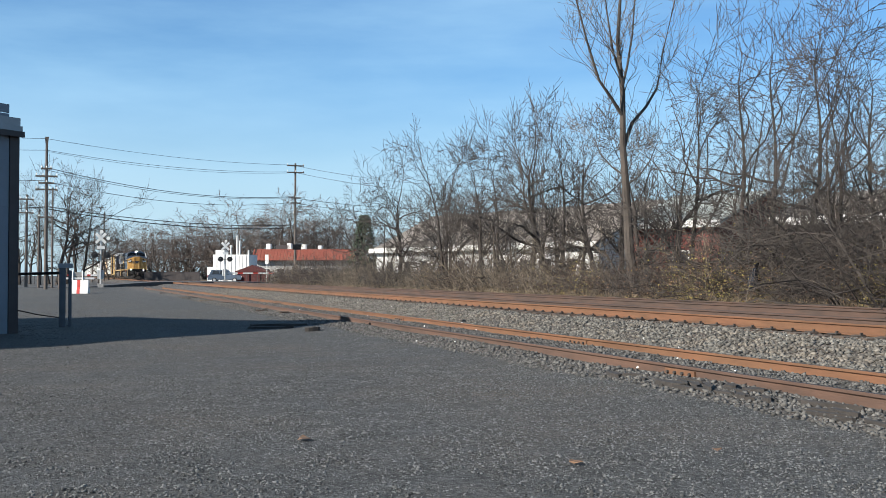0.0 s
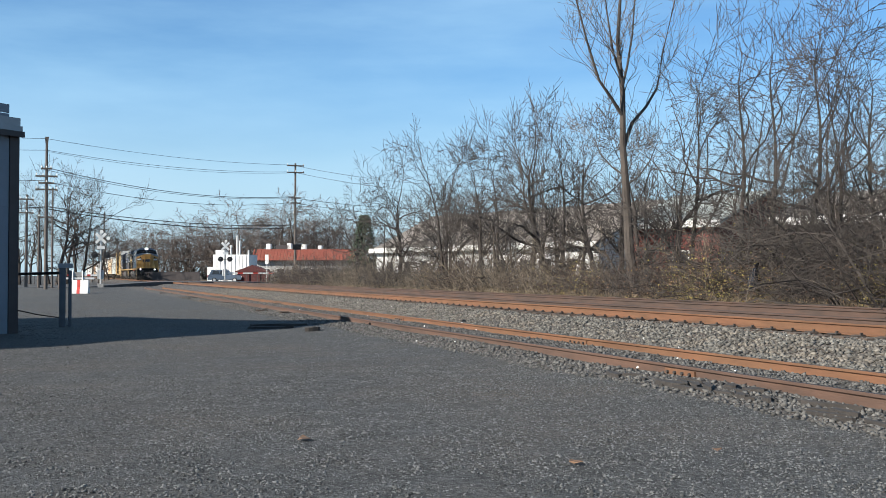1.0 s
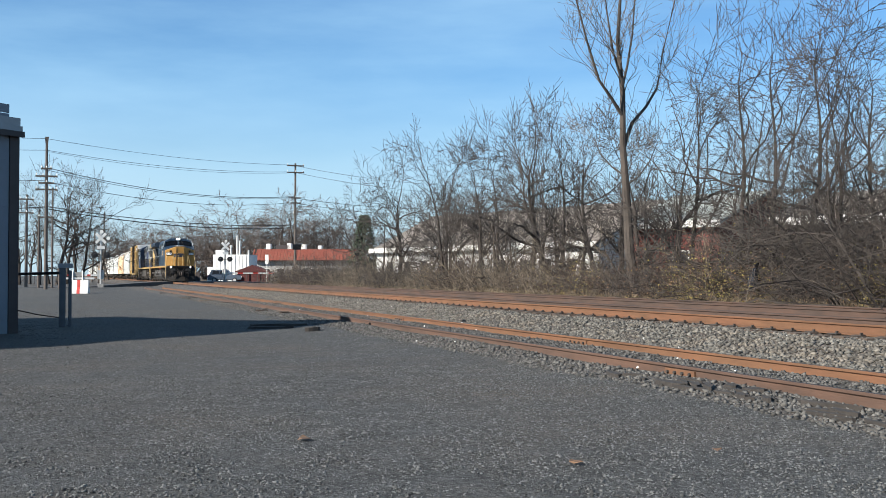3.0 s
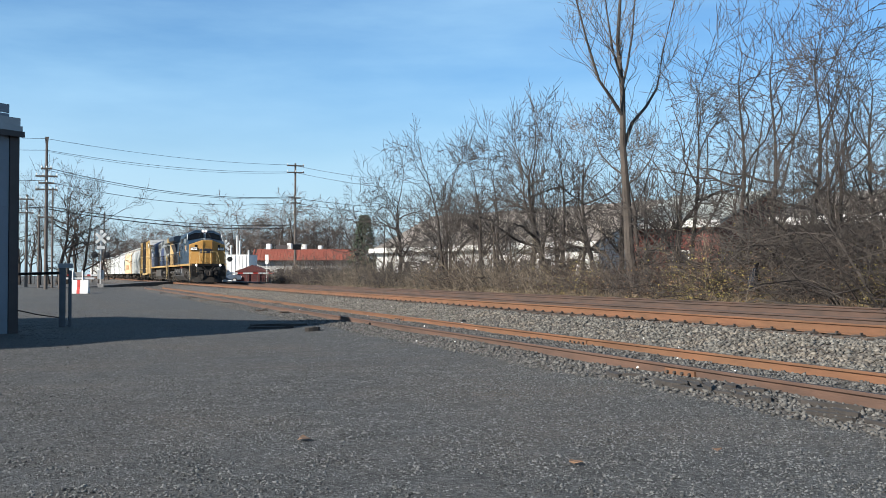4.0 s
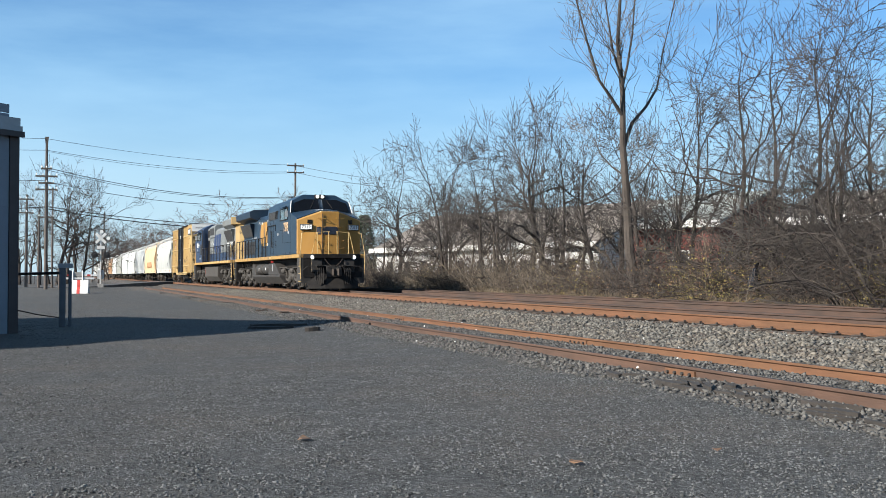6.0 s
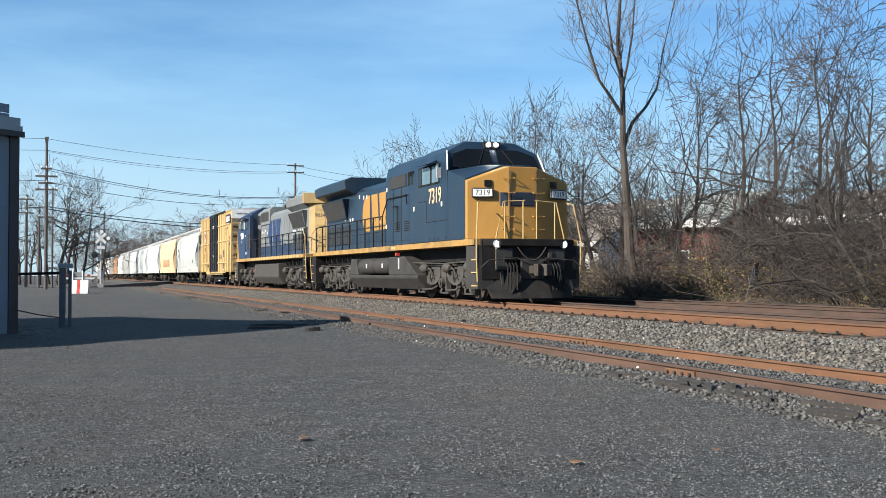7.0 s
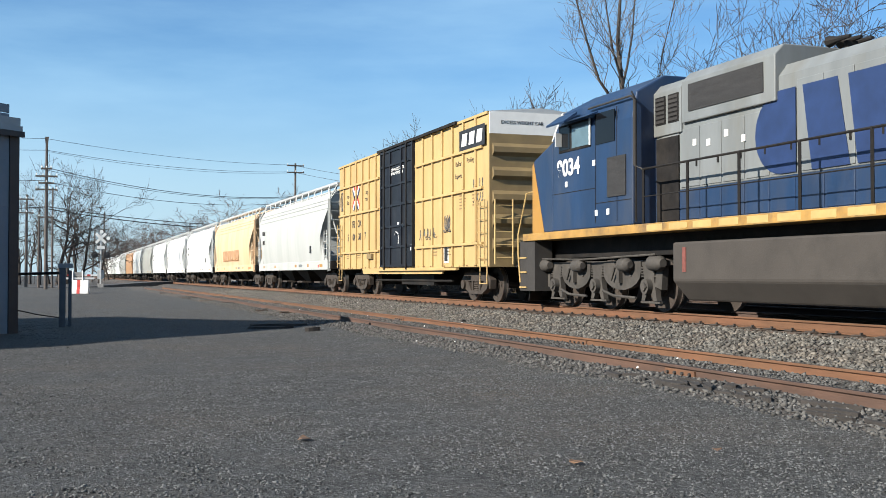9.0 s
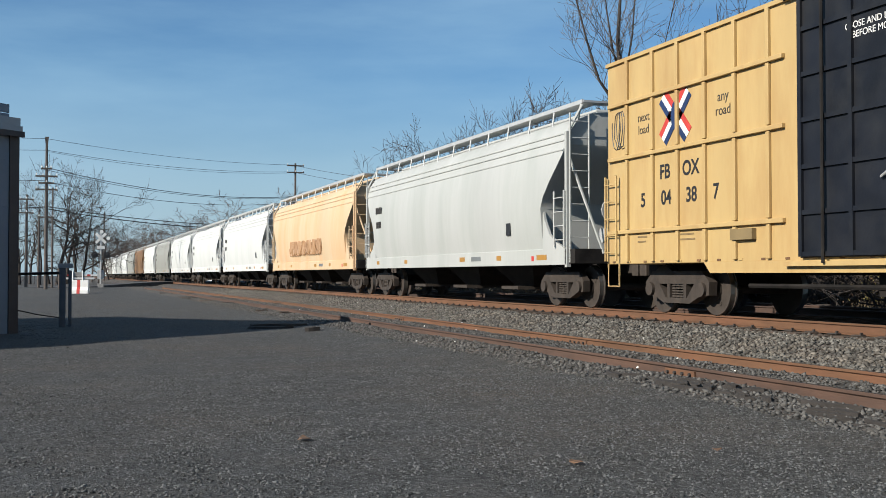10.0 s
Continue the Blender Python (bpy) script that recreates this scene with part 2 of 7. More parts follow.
CAR_SILVER = material("silver car paint", (0.55, 0.56, 0.58), 0.25, 0.4, 0.05, 2.0)
CAR_DARK = material("dark car paint", (0.03, 0.032, 0.04), 0.2, 0.2, 0.05, 2.0)
AWNING = material("dark red canvas", (0.075, 0.015, 0.015), 0.85, 0, 0.2, 3.0)
TYRE = material("black tyre rubber", (0.02, 0.02, 0.02), 0.85)
STENCIL = material("faded stencil ink", (0.22, 0.15, 0.07), 0.7, 0, 0.3, 6.0)
DECK_YELLOW = material("grimy deck yellow", (0.40, 0.23, 0.06), 0.6, 0, 0.2, 3.0, 0.1, 20.0, (0.07, 0.05, 0.035), 0.9, 1.8)
NUMBER_CREAM = material("faded cream numerals", (0.62, 0.42, 0.25), 0.6, 0, 0.1, 4.0)
DARK_BRICK = material("dark brown brick", (0.055, 0.035, 0.03), 0.9, 0, 0.3, 8.0, 0.3, 20.0)
RUST_SPOT = material("rust and grime", (0.16, 0.085, 0.04), 0.9, 0, 0.4, 8.0)


# ---- mesh building ----
class Shape:
    """Collects vertices and faces of one mesh."""

    def __init__(self):
        self.v, self.f = [], []

    def add(self, verts, faces):
        n = len(self.v)
        self.v += [tuple(p) for p in verts]
        self.f += [tuple(i + n for i in f) for f in faces]
        return self

    def box(self, x0, x1, y0, y1, z0, z1):
        return self.add([(x0, y0, z0), (x1, y0, z0), (x1, y1, z0), (x0, y1, z0), (x0, y0, z1), (x1, y0, z1), (x1, y1, z1), (x0, y1, z1)],
                        [(0, 3, 2, 1), (4, 5, 6, 7), (0, 1, 5, 4), (1, 2, 6, 5), (2, 3, 7, 6), (3, 0, 4, 7)])

    def prism(self, outline, axis, a, b):
        """An outline of 2D points drawn along an axis from a to b: x takes (y, z), y takes (x, z), z takes (x, y)."""
        def at(p, w):
            return {"x": (w, p[0], p[1]), "y": (p[0], w, p[1]), "z": (p[0], p[1], w)}[axis]
        n = len(outline)
        self.add([at(p, a) for p in outline] + [at(p, b) for p in outline],
                 [tuple(range(n))[::-1], tuple(range(n, 2 * n))] + [(i, (i + 1) % n, n + (i + 1) % n, n + i) for i in range(n)])
        return self

    def loft(self, rings, caps=True):
        n = len(rings[0])
        faces = []
        for k in range(len(rings) - 1):
            faces += [(k * n + i, k * n + (i + 1) % n, (k + 1) * n + (i + 1) % n, (k + 1) * n + i) for i in range(n)]
        if caps:
            faces += [tuple(range(n))[::-1], tuple(range((len(rings) - 1) * n, len(rings) * n))]
        return self.add([p for r in rings for p in r], faces)

    def tube(self, points, radius, n=6, caps=True):
        """A round bar through points; radius a number or one for each point."""
        rings = []
        pts = [Vector(p) for p in points]
        for i, p in enumerate(pts):
            d = (pts[min(i + 1, len(pts) - 1)] - pts[max(i - 1, 0)]).normalized()
            s = d.cross((0, 0, 1)) if abs(d.z) < 0.95 else d.cross((1, 0, 0))
            s.normalize()
            u = s.cross(d)
            r = radius[i] if isinstance(radius, (list, tuple)) else radius
            rings.append([p + (s * math.cos(2 * math.pi * k / n) + u * math.sin(2 * math.pi * k / n)) * r for k in range(n)])
        return self.loft(rings, caps)

    def disc(self, c, axis, r, depth, n=20, inner=0.0):
        """A wheel-like cylinder centred on c."""
        rings = []
        prof = [(inner, -depth / 2), (r, -depth / 2), (r, depth / 2), (inner, depth / 2)] if inner else [(r, -depth / 2), (r, depth / 2)]
        for q, w in prof:
            ring = []
            for k in range(n):
                a = 2 * math.pi * k / n
                u, v_ = q * math.cos(a), q * math.sin(a)
                ring.append({"x": (c[0] + w, c[1] + u, c[2] + v_), "y": (c[0] + u, c[1] + w, c[2] + v_), "z": (c[0] + u, c[1] + v_, c[2] + w)}[axis])
            rings.append(ring)
        if inner:
            rings.append(rings[0])
        return self.loft(rings, not inner)

    def mesh(self, name, mat, smooth=False, fix=True):
        me = bpy.data.meshes.new(name)
        me.from_pydata(self.v, [], self.f)
        me.materials.append(mat)
        if fix:
            bm = bmesh.new()
            bm.from_mesh(me)
            bmesh.ops.recalc_face_normals(bm, faces=bm.faces)
            bm.to_mesh(me)
            bm.free()
        if smooth:
            me.shade_smooth()
            me.set_sharp_from_angle(angle=radians(38))
        me.update()
        return me


def part(name, shape, mat, parent=None, label="", bevel=0.0, smooth=False, m=None):
    """One mesh object, under a thing or part, or at top level."""
    me = shape if isinstance(shape, bpy.types.Mesh) else shape.mesh(name, mat, smooth)
    ob = new(name, me)
    if parent:
        ob.parent = parent
    if m is not None:
        ob.matrix_basis = m
    if bevel:
        mod = ob.modifiers.new("bevel", "BEVEL")
        mod.width, mod.segments, mod.limit_method, mod.angle_limit = bevel, 2, "ANGLE", radians(40)
    if label:
        tagged(ob, label)
    return ob


def thing(name, m, label, category, group="", kind=""):
    ob = new(name)
    ob.empty_display_size = 0.2
    ob.matrix_basis = m
    return tagged(ob, label, category, group, kind)


def structure(name, shape, mat, label, smooth=False):
    return tagged(part(name, shape, mat, smooth=smooth), label, name.split("_")[0], "", "structure")


def cloud_of_stones(name, mat, places, sizes, rng, label, parent=None):
    """Many small angular stones as one mesh: squashed octahedra, each turned and scaled by chance."""
    base = np.array([(1, 0, 0), (-1, 0, 0), (0, 1, 0), (0, -1, 0), (0, 0, 1), (0, 0, -1)], float)
    tris = np.array([(0, 2, 4), (2, 1, 4), (1, 3, 4), (3, 0, 4), (2, 0, 5), (1, 2, 5), (3, 1, 5), (0, 3, 5)])
    n = len(places)
    v = base[None] * rng.uniform(0.55, 1.25, (n, 6, 1)) + rng.uniform(-0.22, 0.22, (n, 6, 3))
    v *= np.stack([rng.uniform(0.7, 1.3, n), rng.uniform(0.7, 1.3, n), rng.uniform(0.45, 0.9, n)], 1)[:, None]
    a, t = rng.uniform(0, 6.28, n), rng.uniform(-0.5, 0.5, n)
    ca, sa, ct, st = np.cos(a), np.sin(a), np.cos(t), np.sin(t)
    rot = np.zeros((n, 3, 3))
    rot[:, 0, 0], rot[:, 0, 1], rot[:, 1, 0], rot[:, 1, 1], rot[:, 2, 2] = ca, -sa, sa, ca, 1
    tip = np.zeros((n, 3, 3))
    tip[:, 0, 0], tip[:, 1, 1], tip[:, 1, 2], tip[:, 2, 1], tip[:, 2, 2] = 1, ct, -st, st, ct
    v = np.einsum("nij,njk,nlk->nli", rot, tip, v) * sizes[:, None, None] + places[:, None]
    me = bpy.data.meshes.new(name)
    me.vertices.add(n * 6)
    me.vertices.foreach_set("co", v.reshape(-1))
    f = (tris[None] + np.arange(n)[:, None, None] * 6).reshape(-1)
    me.loops.add(len(f))
    me.loops.foreach_set("vertex_index", f)
    me.polygons.add(n * 8)
    me.polygons.foreach_set("loop_start", np.arange(n * 8) * 3)
    me.polygons.foreach_set("loop_total", np.full(n * 8, 3))
    me.materials.append(mat)
    me.update()
    ob = new(name, me)
    if parent:
        ob.parent = parent
    return tagged(ob, label, "" if parent else "gravel", "", "stuff")


# ---- ground and tracks ----
def profile(x):
    """Height of the ground across the tracks."""
    pts = [(-900, 0), (4.9, 0), (5.9, 0.03), (6.35, 0.07), (9.0, 0.07), (9.5, 0.12), (10.25, 0.30), (10.7, 0.315), (18.2, 0.315), (19.0, 0.24), (20.5, 0.2), (24, 0.15), (900, 0.15)]
    for (a, za), (b, zb) in zip(pts, pts[1:]):
        if x <= b:
            return za + (zb - za) * (x - a) / (b - a)
    return pts[-1][1]


def ground_z(x, y):
    z = profile(x)
    if -40 < x < 30 and -40 < y < 140:
        z += 0.035 * noise.noise((x * 0.35, y * 0.35, 1.7)) + 0.012 * noise.noise((x * 1.9, y * 1.9, 4.0))
    return z


def stretch(a, b, step):
    n = max(1, round((b - a) / step))
    return [a + (b - a) * i / n for i in range(n + 1)]


XS = [-900, -300, -100, -40] + stretch(-20, 4, 0.5) + stretch(4.3, 20.8, 0.17) + stretch(21.5, 40, 1.5) + [70, 150, 400, 900]
YS = [-900, -200, -60, -20, -8] + stretch(-2, 40, 0.35) + stretch(41, 140, 2.0) + [160, 200, 260, 350, 500, 800, 1500]
s = Shape()
s.v = [(x, y, ground_z(x, y)) for y in YS for x in XS]
w_ = len(XS)
s.f = [(j * w_ + i, j * w_ + i + 1, (j + 1) * w_ + i + 1, (j + 1) * w_ + i) for j in range(len(YS) - 1) for i in range(w_ - 1)]
ground_mesh = s.mesh("ground", GRAVEL, True, False)
ground_mesh.materials.append(BALLAST)
ground_mesh.materials.append(TRACK_BED)
ground_mesh.materials.append(material("leaf litter and dry earth", (0.10, 0.075, 0.05), 0.95, 0, 0.5, 6.0, 1.0, 20.0, (0.16, 0.12, 0.07), 0.6, 0.6))
mid = (len(XS) - 1)
for p in ground_mesh.polygons:
    x = XS[p.index % mid]
    if 6.0 < x < 19.0:
        p.material_index = 2 if x > 10.95 else 1
    elif x >= 19.0:
        p.material_index = 3
ground = tagged(new("ground", ground_mesh), "grey gravel lot and ballast beds, flat and stony", "ground", "", "structure")


def rail_outline(x, top, flip=1):
    """Half-metre-independent section of a flat-bottomed rail: head, web and foot."""
    pts = [(-0.075, 0), (0.075, 0), (0.075, 0.012), (0.012, 0.032), (0.010, 0.125), (0.035, 0.142), (0.036, 0.165), (0.026, 0.172), (-0.026, 0.172), (-0.036, 0.165), (-0.035, 0.142), (-0.010, 0.125), (-0.012, 0.032), (-0.075, 0.012)]
    return [(x + a * flip, top - 0.172 + b) for a, b in pts]


def track(x, top, y0, y1, label, near, steels):
    t = thing("railway_track", pose(x, 0, 0), label, "railway track")
    for side, steel in zip((-0.7525, 0.7525), steels):
        me = Shape().prism(rail_outline(side, top), "y", y0, y1).mesh("rail", steel)
        me.materials.append(RAIL_HEAD)
        for p in me.polygons:
            if p.center.z > top - 0.003:
                p.material_index = 1
        part("rail", me, RUST_RAIL, t)
    key = Shape().box(-1.3, 1.3, -0.115, 0.115, top - 0.36, top - 0.175).mesh("tie", TIE_WOOD)
    plate = Shape().box(-0.17, 0.17, -0.10, 0.10, top - 0.174, top - 0.158).box(-0.12, -0.085, -0.05, -0.02, top - 0.16, top - 0.125).box(0.085, 0.12, 0.02, 0.05, top - 0.16, top - 0.125).mesh("tie_plate", DARK_WOOD)
    rng = random.Random(3)
    y = 4.0
    while y < (80 if x < 10 else 66):
        part("tie", key, TIE_WOOD, t, m=pose(rng.uniform(-0.05, 0.05), y, rng.uniform(-0.012, 0.008), 0, 0, rng.uniform(-1, 1)))
        if near:
            for side in (-0.7525, 0.7525):
                part("tie_plate", plate, DARK_WOOD, t, m=pose(side, y, 0))
        y += 0.53
    return t


def joint_bar(t, side, y, top):
    """A bolted fishplate joint on a rail, with a narrow gap."""
    for sx in (-1, 1):
        x = side + sx * 0.028
        jb = part("joint_bar", Shape().box(*sorted((side + sx * 0.010, x + sx * 0.012)), y - 0.32, y + 0.32, top - 0.138, top - 0.048), RUST_RAIL, t, "bolted rail joint", bevel=0.006)
        for k in range(4):
            part("bolt", Shape().disc((x + sx * 0.022, y - 0.24 + k * 0.16, top - 0.09), "x", 0.022, 0.03, 6), DARK_WOOD, jb)


main_track = track(MAIN_X, MAIN_Z, -80, 620, "rust-brown steel rails on ballast, main line", True, (RUST_RAIL, RUST_DARK))
far_track = track(FAR_X, MAIN_Z, -80, 620, "rust-brown second main line track on ballast", False, (RUST_DARK, RUST_DARK))
siding = track(SIDE_X, SIDE_Z, -30, 96, "low rusty siding track half buried in gravel", True, (RUST_DULL, RUST_RAIL))
for side, y in ((-0.7525, 11.05), (0.7525, 16.7), (0.7525, 27.0)):
    joint_bar(siding, side, y, SIDE_Z)


# ---- the train ----
# Every vehicle: z = 0 at the rail head, y = 0 at the front coupler and growing towards its rear.
TRAIN, ROLLING = [], []


def side_pose(side, y, z, x):
    """The pose of lettering on a side wall: side -1 faces -x, side 1 faces +x."""
    return Matrix(((0, 0, side, x), (side, 0, 0, y), (0, 1, 0, z), (0, 0, 0, 1)))


def lettering(name, body, size, m, mat, parent, label="", bold=0.0, squeeze=1.0):
    cu = bpy.data.curves.new(name, "FONT")
    cu.body, cu.size, cu.extrude, cu.offset = body, size, 0.003, bold
    cu.align_x, cu.align_y = "CENTER", "CENTER"
    ob = bpy.data.objects.new(name, cu)
    scene.collection.objects.link(ob)
    bpy.context.view_layer.update()
    me = bpy.data.meshes.new_from_object(ob.evaluated_get(bpy.context.evaluated_depsgraph_get()))
    bpy.data.objects.remove(ob)
    me.materials.clear()
    me.materials.append(mat)
    me.transform(m @ Matrix.Diagonal((squeeze, 1, 1, 1)))
    return part(name, me, mat, parent, label)


def flat_mark(name, polygons, m, mat, parent, label="", thick=0.006):
    s = Shape()
    for p in polygons:
        s.prism(p, "z", 0.0, thick)
    me = s.mesh(name, mat)
    me.transform(m)
    return part(name, me, mat, parent, label)


def arc(cx, cy, rx, ry, a0, a1, n=10):
    return [(cx + rx * math.cos(radians(a0 + (a1 - a0) * i / n)), cy + ry * math.sin(radians(a0 + (a1 - a0) * i / n))) for i in range(n + 1)]


def emblem(w, h):
    """Three plain blocks of a railway emblem: a rounded one, a leaning one and a wedge."""
    a = w / 3.15
    return [arc(a * 0.62, h / 2, a * 0.58, h / 2, 90, 270, 14) + [(a * 0.95, 0), (a * 0.95, h)],
            [(1.10 * a, h), (1.80 * a, h), (2.02 * a, 0), (1.28 * a, 0)],
            [(2.00 * a, h), (3.10 * a, h), (2.86 * a, h * 0.5), (3.12 * a, 0), (2.16 * a, 0)]]


def loops(rng, w, h):
    """A looping pen stroke of that width and height."""
    pts, a = [], rng.uniform(0, 6)
    for k in range(46):
        a += rng.uniform(0.35, 0.75)
        x = w * (k / 45 - 0.5)
        pts.append((x + 0.16 * h * math.cos(a), h * 0.42 * math.sin(a * rng.uniform(0.97, 1.03)), 0.004))
    return pts


def wheelset(parent, y, r, roll):
    s = Shape().tube([(-1.0, 0, 0), (1.0, 0, 0)], 0.085, 8)
    for sx in (-1, 1):
        s.disc((sx * 0.755, 0, 0), "x", r, 0.13, 28)
        s.disc((sx * 0.70, 0, 0), "x", r + 0.028, 0.025, 28)
        s.disc((sx * 0.83, 0, 0), "x", r * 0.42, 0.05, 16)
        for k in range(4):
            a = k * math.pi / 2
            s.disc((sx * 0.823, math.cos(a) * r * 0.62, math.sin(a) * r * 0.62), "x", r * 0.09, 0.012, 8)
    key = ("wheelset", round(r, 3))
    if key not in SHARED:
        me = s.mesh("wheelset", WHEEL_STEEL)
        me.materials.append(WHEEL_TREAD)
        for p in me.polygons:
            rr = math.hypot(p.center.y, p.center.z)
            if abs(p.normal.x) < 0.3 and rr > r * 0.93 and abs(p.center.x) > 0.68:
                p.material_index = 1
        SHARED[key] = me
    ob = part("wheelset", SHARED[key], WHEEL_STEEL, parent, "steel wheels on an axle", m=pose(0, y, r))
    if roll:
        ROLLING.append((ob, y, r, -1 if roll == "backwards" else 1))
    return ob


SHARED = {}


def loco_truck(root, y0, axles, roll):
    """A three-axle truck: two cast side frames with journal boxes, springs and brake cylinders."""
    s = Shape()
    ym = sum(axles) / 3
    a0, a1 = axles[0], axles[-1]
    for sx in (-1, 1):
        xa, xb = sorted((sx * 1.03, sx * 1.16))
        s.box(*sorted((sx * 1.0, sx * 1.13)), a0 - 0.55, a1 + 0.55, 0.90, 1.02)
        for c0, c1 in ((a0, axles[1]), (axles[1], a1)):       # hanging plates with rounded bellies
            m, w = (c0 + c1) / 2, (c1 - c0) / 2 - 0.30
            belly = [(m + w * math.cos(radians(k * 20)), 0.78 - 0.36 * math.sin(radians(k * 20))) for k in range(10)]
            s.prism(belly + [(m - w, 1.0), (m - w * 0.45, 1.0), (m - w * 0.25, 0.86), (m + w * 0.25, 0.86), (m + w * 0.45, 1.0), (m + w, 1.0)], "x", xa, xb)
            for q in (-0.5, 0.5):
                s.disc((sx * 1.165, m + q * w, 0.72), "x", 0.035, 0.03, 8)
            s.box(*sorted((sx * 1.16, sx * 1.25)), m - 0.05, m + 0.05, 0.56, 0.84)
            s.tube([(sx * 1.22, m - w * 0.9, 0.40), (sx * 1.22, m - w * 0.3, 0.30), (sx * 1.22, m + w * 0.9, 0.27)], 0.03, 6)
            s.tube([(sx * 1.27, m + 0.08, 0.93), (sx * 1.27, m + 0.20, 0.93), (sx * 1.27, m + 0.48, 0.93), (sx * 1.27, m + 0.56, 0.93)], [0.07, 0.135, 0.135, 0.07], 12)
            s.tube([(sx * 1.24, m + 0.08, 0.93), (sx * 1.24, m - 0.14, 0.88), (sx * 1.24, m - 0.30, 0.62)], 0.03, 6)
        for a in axles:                                       # flared pedestals with journal boxes
            s.prism([(a - 0.29, 0.22), (a - 0.17, 0.22), (a - 0.10, 0.34), (a + 0.10, 0.34), (a + 0.17, 0.22), (a + 0.29, 0.22), (a + 0.19, 0.66), (a + 0.24, 0.92), (a - 0.24, 0.92), (a - 0.19, 0.66)], "x", *sorted((sx * 1.04, sx * 1.15)))
            s.disc((sx * 1.20, a, 0.50), "x", 0.15, 0.12, 16)
            s.disc((sx * 1.275, a, 0.50), "x", 0.085, 0.04, 12)
            for q in (-0.1, 0.1):
                s.disc((sx * 1.265, a + q, 0.50), "x", 0.022, 0.03, 6)
            s.box(*sorted((sx * 1.06, sx * 1.13)), a - 0.36, a + 0.36, 0.17, 0.21)
            for q in (-0.24, 0.24):
                for k in range(4):
                    s.disc((sx * 1.10, a + q, 0.70 + k * 0.055), "z", 0.075, 0.028, 8)
        for a in (a0 - 0.42, a1 + 0.42):
            s.tube([(sx * 1.24, a - 0.26, 0.95), (sx * 1.24, a - 0.16, 0.95), (sx * 1.24, a + 0.16, 0.95), (sx * 1.24, a + 0.26, 0.95)], [0.08, 0.145, 0.145, 0.08], 12)
            s.prism([(a - 0.18, 0.50), (a + 0.06, 0.44), (a + 0.12, 0.88), (a - 0.12, 0.88)], "x", xa, xb)
        s.tube([(sx * 1.30, a0 - 0.5, 1.10), (sx * 1.30, ym - 0.4, 1.06), (sx * 1.30, a1 + 0.5, 1.12)], 0.022, 6)
    s.box(-1.02, 1.02, ym - 0.4, ym + 0.4, 0.55, 0.98)
    fr = part("truck_frame", s, TRUCK_DUST, root, "dusty grey cast truck frame", smooth=True)
    for a in axles:
        wheelset(fr, a, 0.533, roll)
    return fr


def rails(root, name, paths, r, mat, label=""):
    for p in paths:
        part(name, Shape().tube(p, r, 6), mat, root, label)


def coupler(root, y, sign):
    """A knuckle coupler that reaches to y; sign: -1 at the front, 1 at the rear."""
    s = Shape().box(-0.10, 0.10, *sorted((y - sign * 0.9, y - sign * 0.25)), 0.76, 0.98)
    s.prism([(-0.20, y - sign * 0.30), (0.16, y - sign * 0.30), (0.20, y - sign * 0.05), (0.04, y), (-0.06, y - sign * 0.14), (-0.20, y - sign * 0.02)], "z", 0.70, 1.02)
    part("coupler", s, WHEEL_STEEL, root, "rusty knuckle coupler", bevel=0.02)


